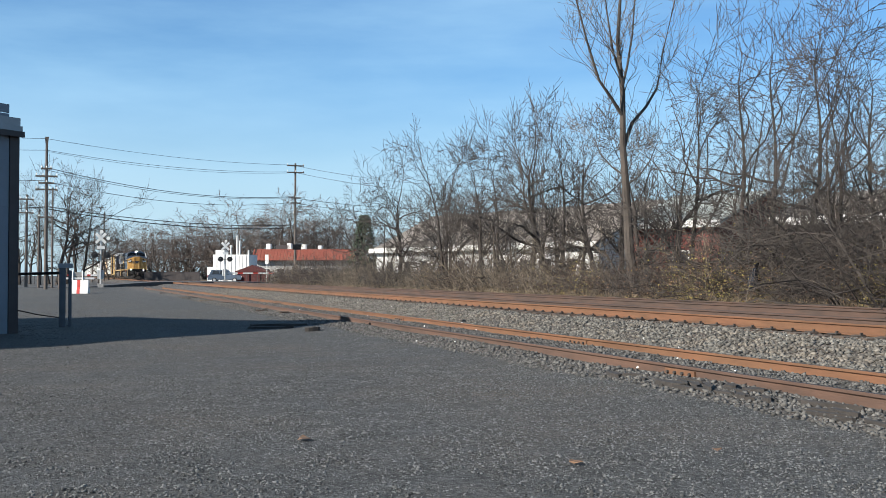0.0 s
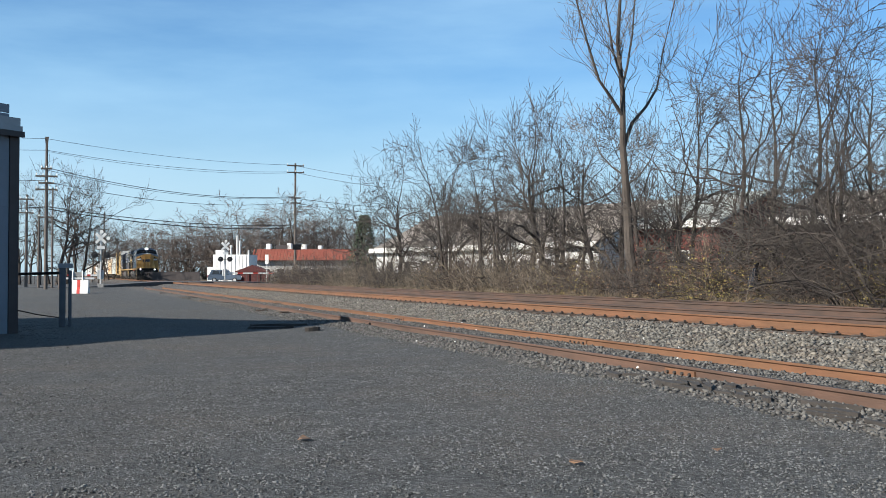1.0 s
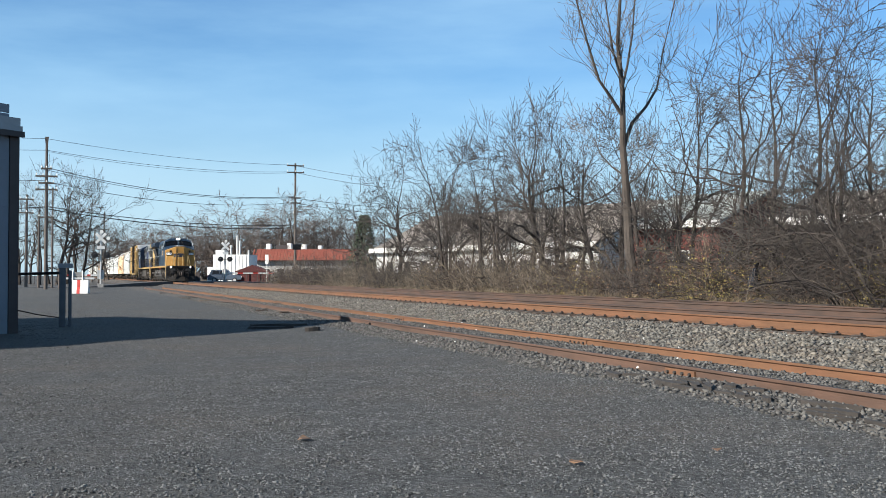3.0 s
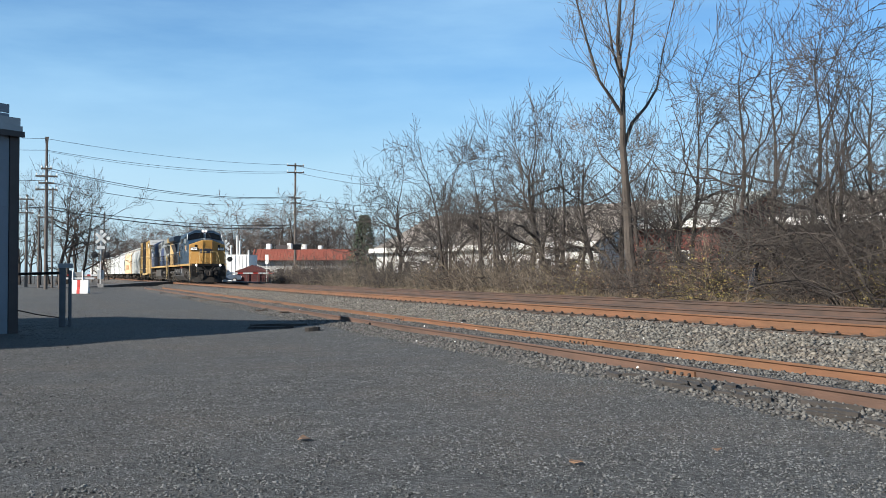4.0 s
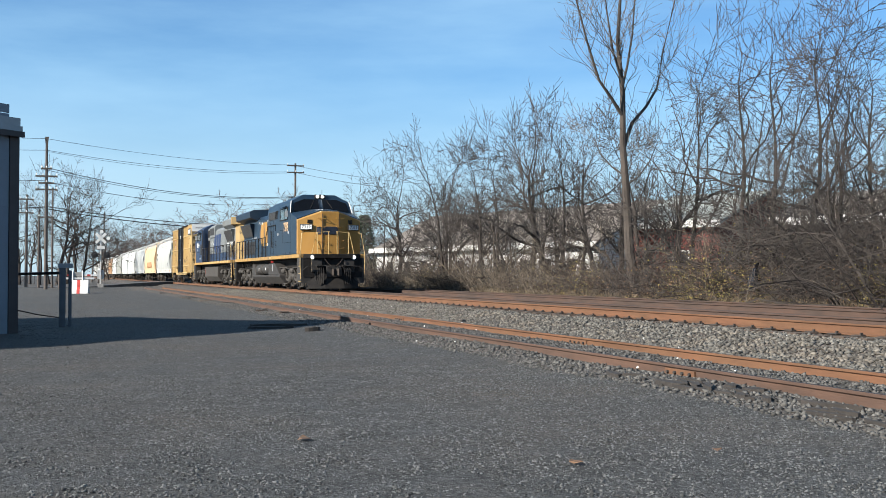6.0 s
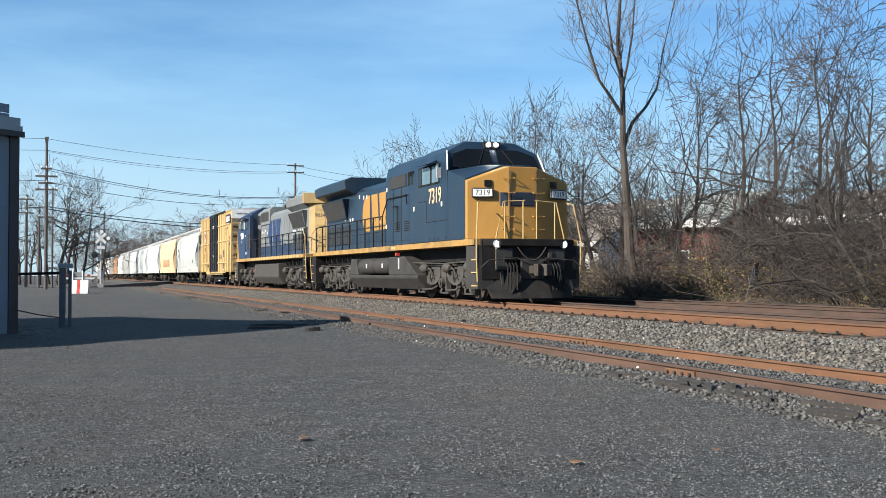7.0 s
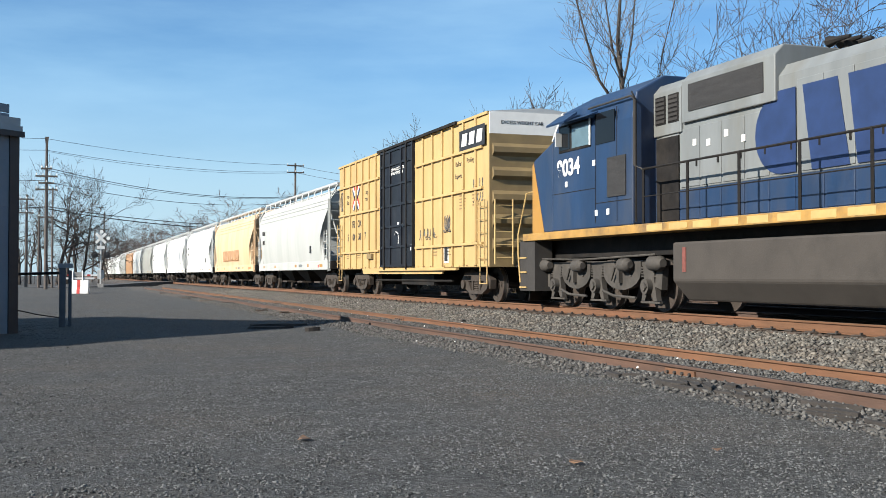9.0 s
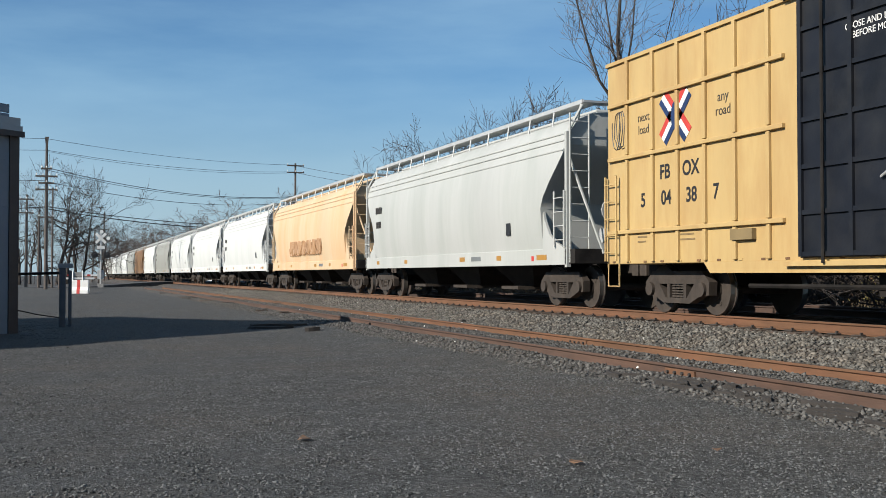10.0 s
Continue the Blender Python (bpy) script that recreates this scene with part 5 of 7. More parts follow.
def hopper_car(tone, label, number=True, scrawl=False):
    L = 18.2
    root = thing("hopper_car", pose(0, 0, 0), label, "hopper car", "covered hopper cars of the train")
    mat = HOPPERS[tone]
    half = [(1.46, 1.30), (1.53, 1.7), (1.58, 2.3), (1.57, 2.9), (1.50, 3.45), (1.36, 3.92), (1.18, 4.18), (0.8, 4.34), (0.0, 4.42)]

    def ring(y, zmin):
        right = [(x, max(z, zmin)) for x, z in half]
        fixed = []
        for (x, z), (_, zo) in zip(right, half):
            if zo < zmin:                     # follow the outline up to the cut
                for (xa, za), (xb, zb) in zip(half, half[1:]):
                    if za <= zmin <= zb:
                        x = xa + (xb - xa) * (zmin - za) / (zb - za)
                        break
            fixed.append((x, z))
        return [(x, y, z) for x, z in fixed] + [(-x, y, z) for x, z in fixed[-2::-1]]
    cuts = [(0.95, 3.62), (1.2, 3.25), (1.6, 2.85), (1.95, 2.5), (2.08, 2.25), (2.1, 1.31)]
    rings = [ring(y, z) for y, z in cuts] + [ring(L - y, z) for y, z in cuts[::-1]]
    part("body", Shape().loft(rings), mat, root, "curved hopper body", smooth=True)
    for k in range(3):
        z, x = ((3.50, 1.492), (3.72, 1.432), (3.88, 1.38))[k]
        for sx in (-1, 1):
            part("seam", Shape().box(*sorted((sx * (x - 0.03), sx * (x + 0.012))), 1.0, L - 1.0, z, z + 0.03), mat, root)
    for sx in (-1, 1):
        part("side_sill", Shape().box(*sorted((sx * 1.38, sx * 1.50)), 0.9, L - 0.9, 0.95, 1.32), mat, root, bevel=0.01)
        for e in (0, 1):
            f = (lambda y: y) if e == 0 else (lambda y: L - y)
            part("end_gusset", Shape().prism([(f(0.94), 1.31), (f(2.12), 1.31), (f(2.12), 2.30), (f(2.02), 2.0), (f(1.75), 1.65), (f(1.37), 1.45)], "x", *sorted((sx * 1.44, sx * 1.50))), mat, root)
            part("corner_post", Shape().prism([(sx * 1.40, f(0.86)), (sx * 1.50, f(0.86)), (sx * 1.50, f(0.96)), (sx * 1.40, f(0.96))], "z", 0.9, 3.9), mat, root)
            rails(root, "end_brace", [[(sx * 1.44, f(0.91), 3.88), (sx * 1.1, f(0.88), 4.5)], [(sx * 1.40, f(0.9), 3.3), (sx * 0.75, f(0.55), 1.2)]], 0.035, mat)
            ladder(root, sx * 1.44, sx * 0.98, f(0.80), f(0.80), 1.0, 4.3, 9, mat)
            ladder(root, sx * 1.54, sx * 1.54, f(0.92), f(1.42), 1.35, 2.6, 4, mat)
        for z, yy, w_, m_ in ((1.12, 1.9, 0.55, LOCO_YELLOW), (1.14, 4.6, 0.3, LOCO_YELLOW), (1.14, 7.2, 0.4, LOCO_YELLOW), (1.14, 12.4, 0.3, LOCO_YELLOW), (1.14, 15.6, 0.3, LOCO_YELLOW), (1.14, 6.0, 0.7, LOCO_GREY), (1.10, 2.6, 0.14, RED_PAINT)):
            part("sill_mark", Shape().box(*sorted((sx * 1.50, sx * 1.504)), yy, yy + w_, z - 0.05, z + 0.07), m_, root)
    for e in (0, 1):
        f = (lambda y: y) if e == 0 else (lambda y: L - y)
        part("end_sheet", Shape().loft([[(-1.40, f(0.95), 3.62), (1.40, f(0.95), 3.62), (1.40, f(1.0), 3.66), (-1.40, f(1.0), 3.66)], [(-1.40, f(2.9), 1.35), (1.40, f(2.9), 1.35), (1.40, f(2.95), 1.4), (-1.40, f(2.95), 1.4)]]), mat, root)
        part("end_platform", Shape().box(-1.45, 1.45, *sorted((f(0.55), f(1.6))), 0.98, 1.30), BLACK_STEEL, root)
        part("brake_cylinder", Shape().tube([(-0.7, f(0.75), 1.6), (-0.2, f(0.75), 1.6)], 0.17, 12), GALVANISED, root)
        part("hand_brake", Shape().disc((-0.55, f(0.5), 2.15), "y", 0.28, 0.04, 16, 0.22), GALVANISED, root)
        coupler(root, f(0.0), -1 if e == 0 else 1)
        freight_truck(root, f(1.95), tone == "grey" and number)
    # running boards and their brackets
    rb = Shape()
    for sx in (-1, 1):
        rb.box(*sorted((sx * 0.62, sx * 1.10)), 0.85, L - 0.85, 4.56, 4.60)
        rb.box(*sorted((sx * 1.08, sx * 1.12)), 0.85, L - 0.85, 4.53, 4.62)
    rb.box(-1.1, 1.1, 0.82, 1.2, 4.555, 4.60).box(-1.1, 1.1, L - 1.2, L - 0.82, 4.555, 4.60)
    part("running_board", rb, GALVANISED, root, "galvanised roof walkway")
    if "bracket" not in SHARED:
        SHARED["bracket"] = Shape().tube([(0, 0, 0), (-0.06, 0, 0.40)], 0.022, 5).mesh("bracket", GALVANISED)
    for k in range(13):
        for sx in (-1, 1):
            part("bracket", SHARED["bracket"], GALVANISED, root, m=pose(sx * 1.16, 0.95 + k * (L - 1.9) / 12, 4.16, 0, 0, 0 if sx > 0 else 180))
    part("hatch_cover", Shape().box(-0.4, 0.4, 1.6, L - 1.6, 4.36, 4.55), mat, root, bevel=0.05)
    for k in range(3):
        y = 3.6 + k * 3.7
        part("discharge_gate", Shape().loft([[(-1.1, y, 1.3), (1.1, y, 1.3), (1.1, y + 3.5, 1.3), (-1.1, y + 3.5, 1.3)], [(-0.5, y + 1.2, 0.42), (0.5, y + 1.2, 0.42), (0.5, y + 2.3, 0.42), (-0.5, y + 2.3, 0.42)]]), BLACK_STEEL, root)
        part("gate_frame", Shape().box(-0.95, 0.95, y + 1.2, y + 2.3, 0.36, 0.44), WHEEL_STEEL, root)
    part("centre_sill", Shape().box(-0.3, 0.3, 0.7, L - 0.7, 0.74, 1.0), BLACK_STEEL, root)
    if number:
        for sx in (-1, 1):
            f = (lambda y: y) if sx < 0 else (lambda y: L - y)
            for z, w_, hh in ((2.95, 0.75, 0.22), (2.45, 0.6, 0.22)):
                x = 1.585
                n = 4
                flat_mark("reporting_mark", [[(i * w_ / n - w_ / 2, -hh / 2), (i * w_ / n - w_ / 2 + w_ / n * 0.7, -hh / 2), (i * w_ / n - w_ / 2 + w_ / n * 0.7, hh / 2), (i * w_ / n - w_ / 2, hh / 2)] for i in range(n)], side_pose(sx, f(15.4), z, sx * x), UNDER_GREY, root, "grey stencilled marks")
            flat_mark("data_panel", [[(-0.13, -0.15), (0.13, -0.15), (0.13, 0.15), (-0.13, 0.15)]], side_pose(sx, f(4.0), 1.85, sx * 1.56), BLACK_PAINT, root)
    if scrawl:
        rng = random.Random(11)
        for sx in (-1, 1):
            for q in range(7):
                cx = 4.4 + q * 0.95
                pts = loops(rng, 0.8, 0.8)
                g = Shape().tube(pts, 0.024, 4).mesh("scrawl", HOPPERS["rust"])
                g.transform(side_pose(sx, cx + 2.0, 1.95, sx * 1.575))
                part("scrawl", g, HOPPERS["rust"], root, "rust-red spray-can scrawl")
    return root


LEAD = locomotive("navy blue diesel locomotive with a yellow nose, leading the train", 21.3, LOCO_BLUE, LOCO_BLUE, "7319", False)
TRAIN.append((LEAD, 182.6, 0))
TRAIL = locomotive("grey and blue diesel locomotive coupled backwards behind the first", 22.3, LOCO_BLUE_B, LOCO_GREY, "9034", True)
TRAIN.append((TRAIL, 226.2, 180))
TRAIN.append((boxcar(), 226.2, 0))
TONES = ["grey", "tan", "white", "white", "white", "dull", "white", "rust", "dull", "white", "grey", "white", "dull", "white"]
LABELS = {"grey": "pale grey covered hopper car with a roof walkway", "tan": "tan covered hopper car with rust-red scrawls", "white": "white covered hopper car with dirty streaks",
          "dull": "dull weathered grey covered hopper car", "rust": "rust-stained orange covered hopper car"}
first = {}
for i, tone in enumerate(TONES):
    if tone in first and i > 0:
        car = copy_thing(first[tone], pose(0, 0, 0))
    else:
        car = hopper_car(tone, LABELS[tone], tone != "tan", tone == "tan")
        if i > 0:
            first[tone] = car
    TRAIN.append((car, 244.1 + 18.2 * i, 0))


# ---- the crossing, poles, buildings ----
def road_strip():
    s = Shape()
    xs = stretch(-80, 120, 2.0)
    for x in xs:
        z = 0.03 + (0.0 if x < 2 else 0.5 * min(1, (x - 2) / 7) if x < 18.5 else max(0.2, 0.5 - (x - 18.5) * 0.02))
        for y in (113.0, 124.0):
            s.v.append((x, y + x * 0.25, z))
    n = len(s.v)
    s.v += [(x, y, -0.3) for x, y, z in s.v]
    for i in range(len(xs) - 1):
        a, b, c, d = 2 * i, 2 * i + 2, 2 * i + 3, 2 * i + 1
        s.f += [(a, b, c, d), (a, b, b + n, a + n), (d, c, c + n, d + n)]
    return structure("road", s, ASPHALT, "worn asphalt road across the tracks", True)


road_strip()


def utility_pole(x, y, h, arms, label, lean=0.0, r=0.15, z0=0.0):
    p = thing("utility_pole", pose(x, y, z0, 0, lean, 0), label, "utility pole", "utility poles")
    part("pole", Shape().tube([(0, 0, -0.3), (0, 0, h * 0.5), (0, 0, h)], [r, r * 0.85, r * 0.62], 10), POLE_WOOD, p, smooth=True)
    for z, w, pins in arms:
        a = part("crossarm", Shape().box(-w / 2, w / 2, -0.16, -0.04, z - 0.07, z + 0.07), POLE_WOOD, p)
        for k in range(pins):
            xx = -w / 2 + 0.08 + (w - 0.16) * k / max(1, pins - 1)
            part("insulator", Shape().tube([(xx, -0.10, z + 0.07), (xx, -0.10, z + 0.15), (xx, -0.10, z + 0.26)], [0.03, 0.07, 0.03], 6), GALVANISED, a)
    return p


pole_a = utility_pole(-1.1, 99.0, 13.1, [(10.4, 0.9, 3), (9.75, 1.8, 4), (9.15, 1.3, 3), (8.6, 1.8, 4), (6.2, 1.3, 2)], "tall weathered utility pole with many crossarms", 0.0, 0.17)
part("cap", Shape().prism([(-0.06, 12.2), (0.06, 12.2), (0.17, 13.15), (-0.17, 13.15)], "y", -0.12, 0.12), POLE_WOOD, pole_a)
pole_b = utility_pole(26.1, 125.5, 14.2, [(13.9, 2.0, 2), (13.1, 2.0, 3), (10.1, 1.2, 3), (9.5, 1.2, 2), (8.2, 0.6, 1)], "weathered utility pole with crossarms and a tilted panel", 0.0, 0.17, 0.2)
part("panel", Shape().box(-1.0, 0.0, -0.35, -0.30, 5.3, 6.0), DARK_GLASS, pole_b, "tilted dark panel", m=pose(0.0, 0, -0.2, 35, 0, 0))
utility_pole(8.1, 218.0, 13.5, [(12.6, 1.6, 2), (11.6, 1.0, 2)], "thin distant utility pole with short crossarms", 0.0, 0.16)
utility_pole(5.3, 196.0, 9.6, [], "leaning bare distant wooden pole", 3.0, 0.16)
utility_pole(-5.0, 118.0, 8.3, [(8.0, 2.3, 4), (6.9, 1.6, 3)], "leaning utility pole with two crossarms", -5.0, 0.16)
utility_pole(-3.2, 118.5, 9.5, [(9.0, 1.4, 3), (7.6, 1.4, 3)], "dark utility pole with two crossarms", 0.0, 0.17)
utility_pole(-1.9, 112.0, 7.4, [], "short bare wooden pole in a cluster", 0.0, 0.13)
utility_pole(-1.2, 111.0, 8.6, [], "slim pale bare wooden pole", 0.0, 0.12)
utility_pole(-0.65, 110.0, 9.6, [], "dark bare pole beside a tree", 0.0, 0.12)
utility_pole(0.0, 104.0, 2.3, [], "short wooden post beside the road", 0.0, 0.12)


def wire(a, b, sag, r=0.022):
    pts = []
    for k in range(17):
        t = k / 16
        p = Vector(a).lerp(Vector(b), t)
        p.z -= sag * 4 * t * (1 - t)
        pts.append(p)
    tagged(part("overhead_wire", Shape().tube(pts, r, 5), WIRE), "thin dark overhead wire sagging between wooden poles", "wire", "overhead wires")


A, B = (-1.1, 99.0), (26.1, 125.5)
for za, zb, sag, r in ((13.0, 14.2, 0.5, 0.016), (12.0, 13.4, 0.6, 0.018), (11.9, 13.3, 0.7, 0.014), (10.5, 10.5, 1.0, 0.03), (10.3, 10.4, 1.0, 0.02), (9.3, 9.8, 1.0, 0.024), (7.15, 7.1, 0.6, 0.035), (6.95, 6.8, 0.7, 0.045)):
    wire((*A, za), (*B, zb), sag, r)
for za, zb, r in ((13.0, 13.2, 0.016), (12.0, 12.1, 0.02), (9.4, 9.6, 0.02), (7.1, 6.9, 0.04)):
    wire((*A, za), (-30.0, 80.0, zb), 0.8, r)
for za, zb, r in ((14.1, 11.4, 0.02), (13.3, 10.4, 0.02), (10.3, 9.3, 0.03), (9.7, 8.3, 0.022)):
    wire((*B, za), (52.0, 112.0, zb), 0.9, r)


def crossing_signal(x, y, z, h, gate, side, label):
    """A mast with a crossbuck, two pairs of lamps and a lowered gate arm of striped pieces."""
    t = thing("crossing_signal", pose(x, y, z), label, "crossing signal", "level crossing signals")
    part("mast", Shape().tube([(0, 0, 0), (0, 0, h)], 0.075, 10), GALVANISED, t, smooth=True)
    part("base", Shape().box(-0.25, 0.25, -0.25, 0.25, 0, 0.35), CONCRETE, t)
    for a in (45, -45):
        b = part("crossbuck", Shape().box(-0.62, 0.62, -0.02, 0.02, -0.12, 0.12), WHITE_PAINT, t, "white crossbuck board", m=pose(0, -0.12 - a * 0.0006, h - 0.75, 0, a, 0))
    part("sign", Shape().box(-0.35, 0.35, -0.13, -0.10, h - 1.75, h - 1.45), WHITE_PAINT, t)
    part("light_bar", Shape().tube([(-0.6, -0.08, h - 2.3), (0.6, -0.08, h - 2.3)], 0.04, 6), BLACK_PAINT, t)
    for sx in (-1, 1):
        for yy in (-0.18, 0.18):
            l = part("lamp", Shape().disc((sx * 0.55, yy, h - 2.3), "y", 0.30, 0.05, 18), BLACK_PAINT, t, "round black signal lamp")
            part("hood", Shape().tube([(sx * 0.55, yy, h - 2.3), (sx * 0.55, yy * 2.2, h - 2.33)], 0.13, 10), BLACK_PAINT, l)
        part("bracket_lamp", Shape().disc((0.35 + 0.3 * sx, -0.3, h - 0.45 - 0.3 * sx), "y", 0.16, 0.06, 14), WHITE_PAINT, t)
    part("gate_box", Shape().box(-0.28, 0.28, 0.05, 0.5, 0.8, 1.6), GALVANISED, t)
    n = 9
    for k in range(n):
        part("gate_arm", Shape().box(*sorted((side * (0.3 + gate * k / n), side * (0.3 + gate * (k + 1) / n))), 0.2, 0.26, 1.05, 1.20), RED_PAINT if k % 3 == 2 else WHITE_PAINT, t)
    return t


crossing_signal(3.6, 104.8, 0.1, 5.3, 2.6, -1, "level crossing signal with crossbuck and lowered gate")
crossing_signal(18.8, 131.3, 0.35, 5.1, 5.6, 1, "distant level crossing signal with lowered striped gate")

barrier = thing("barrier", pose(1.3, 76.5, 0.0, 0, 0, -15), "white plastic road barrier with a red stripe", "barrier")
bp = [(-0.30, 0), (0.30, 0), (0.26, 0.25), (0.12, 0.45), (0.10, 0.92), (-0.10, 0.92), (-0.12, 0.45), (-0.26, 0.25)]
part("body", Shape().prism([(y, z) for y, z in bp], "x", -0.60, 0.60), WHITE_PAINT, barrier, bevel=0.02)
part("stripe", Shape().prism([(y * 1.03, z * 1.004 + 0.001) for y, z in bp], "x", -0.14, 0.06), RED_PAINT, barrier, "faded red stripe")
frame_b = thing("barricade", pose(1.2, 79.0, 0.0), "white sawhorse barricade with leaning legs", "barricade")
for x in (-0.35, 0.35):
    for yy in (-0.3, 0.3):
        part("leg", Shape().tube([(x, yy, 0), (x * 0.9, 0, 1.55)], 0.05, 6), WHITE_PAINT, frame_b)
part("board", Shape().box(-0.45, 0.45, -0.03, 0.03, 1.15, 1.45), CONCRETE, frame_b)
part("board", Shape().box(-1.1, 1.1, -0.10, -0.05, 0.95, 1.08), WHITE_PAINT, frame_b)


def corner_building():
    """The shed whose corner shows beside the lot; its wall runs back to the near left."""
    m = pose(-0.86, 24.9, 0, 0, 0, 0)
    b = thing("shed", m, "white block shed with shade-tinted walls, dark corner trim and metal fascia", "shed")
    u, v = Vector((-0.766, -0.643, 0)), Vector((-0.643, 0.766, 0))    # along the side wall, along the back wall
    h = 4.44

    def slab(a0, a1, b0, b1, z0, z1):
        pts = [u * a + v * c for a, c in ((a0, b0), (a1, b0), (a1, b1), (a0, b1))]
        return Shape().loft([[(p.x, p.y, z0) for p in pts], [(p.x, p.y, z1) for p in pts]])
    part("wall", slab(0.22, 14, 0.0, 0.25, 0, h - 0.2), SHADED_WHITE, b, "white block side wall with blue-grey shade in its colour")
    part("wall", slab(0.0, 0.25, 0.26, 9, 0, h - 0.2), SHADED_WHITE, b)
    part("wall", slab(13.75, 14, 0.26, 9, 0, h - 0.2), SHADED_WHITE, b)
    part("wall", slab(0.26, 13.74, 8.75, 9, 0, h - 0.2), SHADED_WHITE, b)
    for k in range(24):
        z = 0.2 * k + 0.1
        part("block_course", slab(0.23, 13.9, -0.008, 0.0, z, z + 0.188), SHADED_WHITE, b)
    part("corner_trim", slab(-0.02, 0.22, -0.03, 0.24, 0, h - 0.2), BROWN_TRIM, b, "dark brown corner trim")
    part("roof", slab(-0.04, 14.2, -0.10, 9.2, h - 0.2, h + 0.0), GREY_TRIM, b, "flat roof with a metal edge")
    part("fascia", slab(-0.03, 14.1, -0.04, 9.1, h, h + 0.18), GREY_TRIM, b)
    part("gutter", slab(-0.05, 14.0, -0.16, -0.10, h - 0.24, h - 0.12), BROWN_TRIM, b, "dark gutter under the roof edge")
    return b


corner_building()

gate = thing("barrier_gate", pose(0.1, 27.8, 0), "steel gate post with a long bar to the shed wall", "gate")
part("post", Shape().box(-0.10, 0.05, -0.08, 0.08, 0, 1.42), STEEL_POST, gate, "thick square steel post", bevel=0.01)
part("post", Shape().box(0.11, 0.19, -0.05, 0.05, 0, 1.36), STEEL_POST, gate, bevel=0.008)
part("cap", Shape().box(-0.13, 0.22, -0.10, 0.10, 1.42, 1.53), GREY_TRIM, gate)
part("bar", Shape().tube([(-1.12, 0.1, 1.27), (0.0, -0.02, 1.30)], 0.035, 8), BLACK_STEEL, gate)
part("chain", Shape().tube([(-1.1, 0.1, 0.42), (-0.6, 0.0, 0.30), (-0.1, -0.05, 0.22)], 0.014, 5), BLACK_STEEL, gate)


def house(name, x, y, rz, w, d, h, ridge, wall_mat, roof_mat, label, windows=(), trim=None):
    """A gabled house: x along the front from 0 to w, y back to d."""
    b = thing(name, pose(x, y, 0.1, 0, 0, rz), label, name.replace("_", " "), "", "")
    part("wall", Shape().prism([(0, 0), (d, 0), (d, h), (d / 2, h + ridge * 0.97), (0, h)], "x", 0.0, w), wall_mat, b)
    for a, c in ((-0.45, d / 2), (d + 0.45, d / 2)):
        za, t = h - ridge * 0.9 / d, 0.14
        part("roof", Shape().prism([(a, za), (c, h + ridge), (c, h + ridge + t), (a, za + t)], "x", -0.3, w + 0.3), roof_mat, b)
    if trim:
        part("fascia", Shape().box(-0.32, w + 0.32, -0.52, -0.45, h - 0.28, h + 0.06), trim, b, "pale roof edge board")
    for wx, wz, ww, wh in windows:
        f = part("window", Shape().box(wx, wx + ww, -0.05, 0.05, wz, wz + wh), WHITE_PAINT, b)
        part("pane", Shape().box(wx + 0.07, wx + ww - 0.07, -0.065, -0.03, wz + 0.07, wz + wh - 0.07), DARK_GLASS, f)
        part("sill", Shape().box(wx - 0.08, wx + ww + 0.08, -0.12, 0.0, wz - 0.08, wz), WHITE_PAINT, f)
    return b


house("long_building", 23.0, 80.1, -73, 24, 11, 3.1, 2.6, WHITE_WALL, SHINGLE, "long low white building with a shingle roof behind trees",
      [(1.5 + k * 2.2, 1.0, 0.9, 1.2) for k in range(10)], WHITE_PAINT)
house("grey_house", 28.0, 49.5, -60, 5, 8, 2.9, 1.8, GREY_TRIM, SHINGLE, "small grey gabled house behind bare trees", [(1.0, 1.0, 0.9, 1.1)])
house("brick_building", 26.0, 46.0, -62, 4.6, 9, 3.6, 1.5, RED_BRICK, PALE_ROOF, "red brick building with a pale roof behind brush", [(2.2, 1.1, 0.9, 1.2)], WHITE_PAINT)
house("dark_building", 28.6, 38.0, -62, 4.2, 8, 3.5, 1.2, DARK_BRICK, SHINGLE, "dark brick building with a white eave behind brush", [(1.2, 1.0, 1.0, 1.3)], WHITE_PAINT)


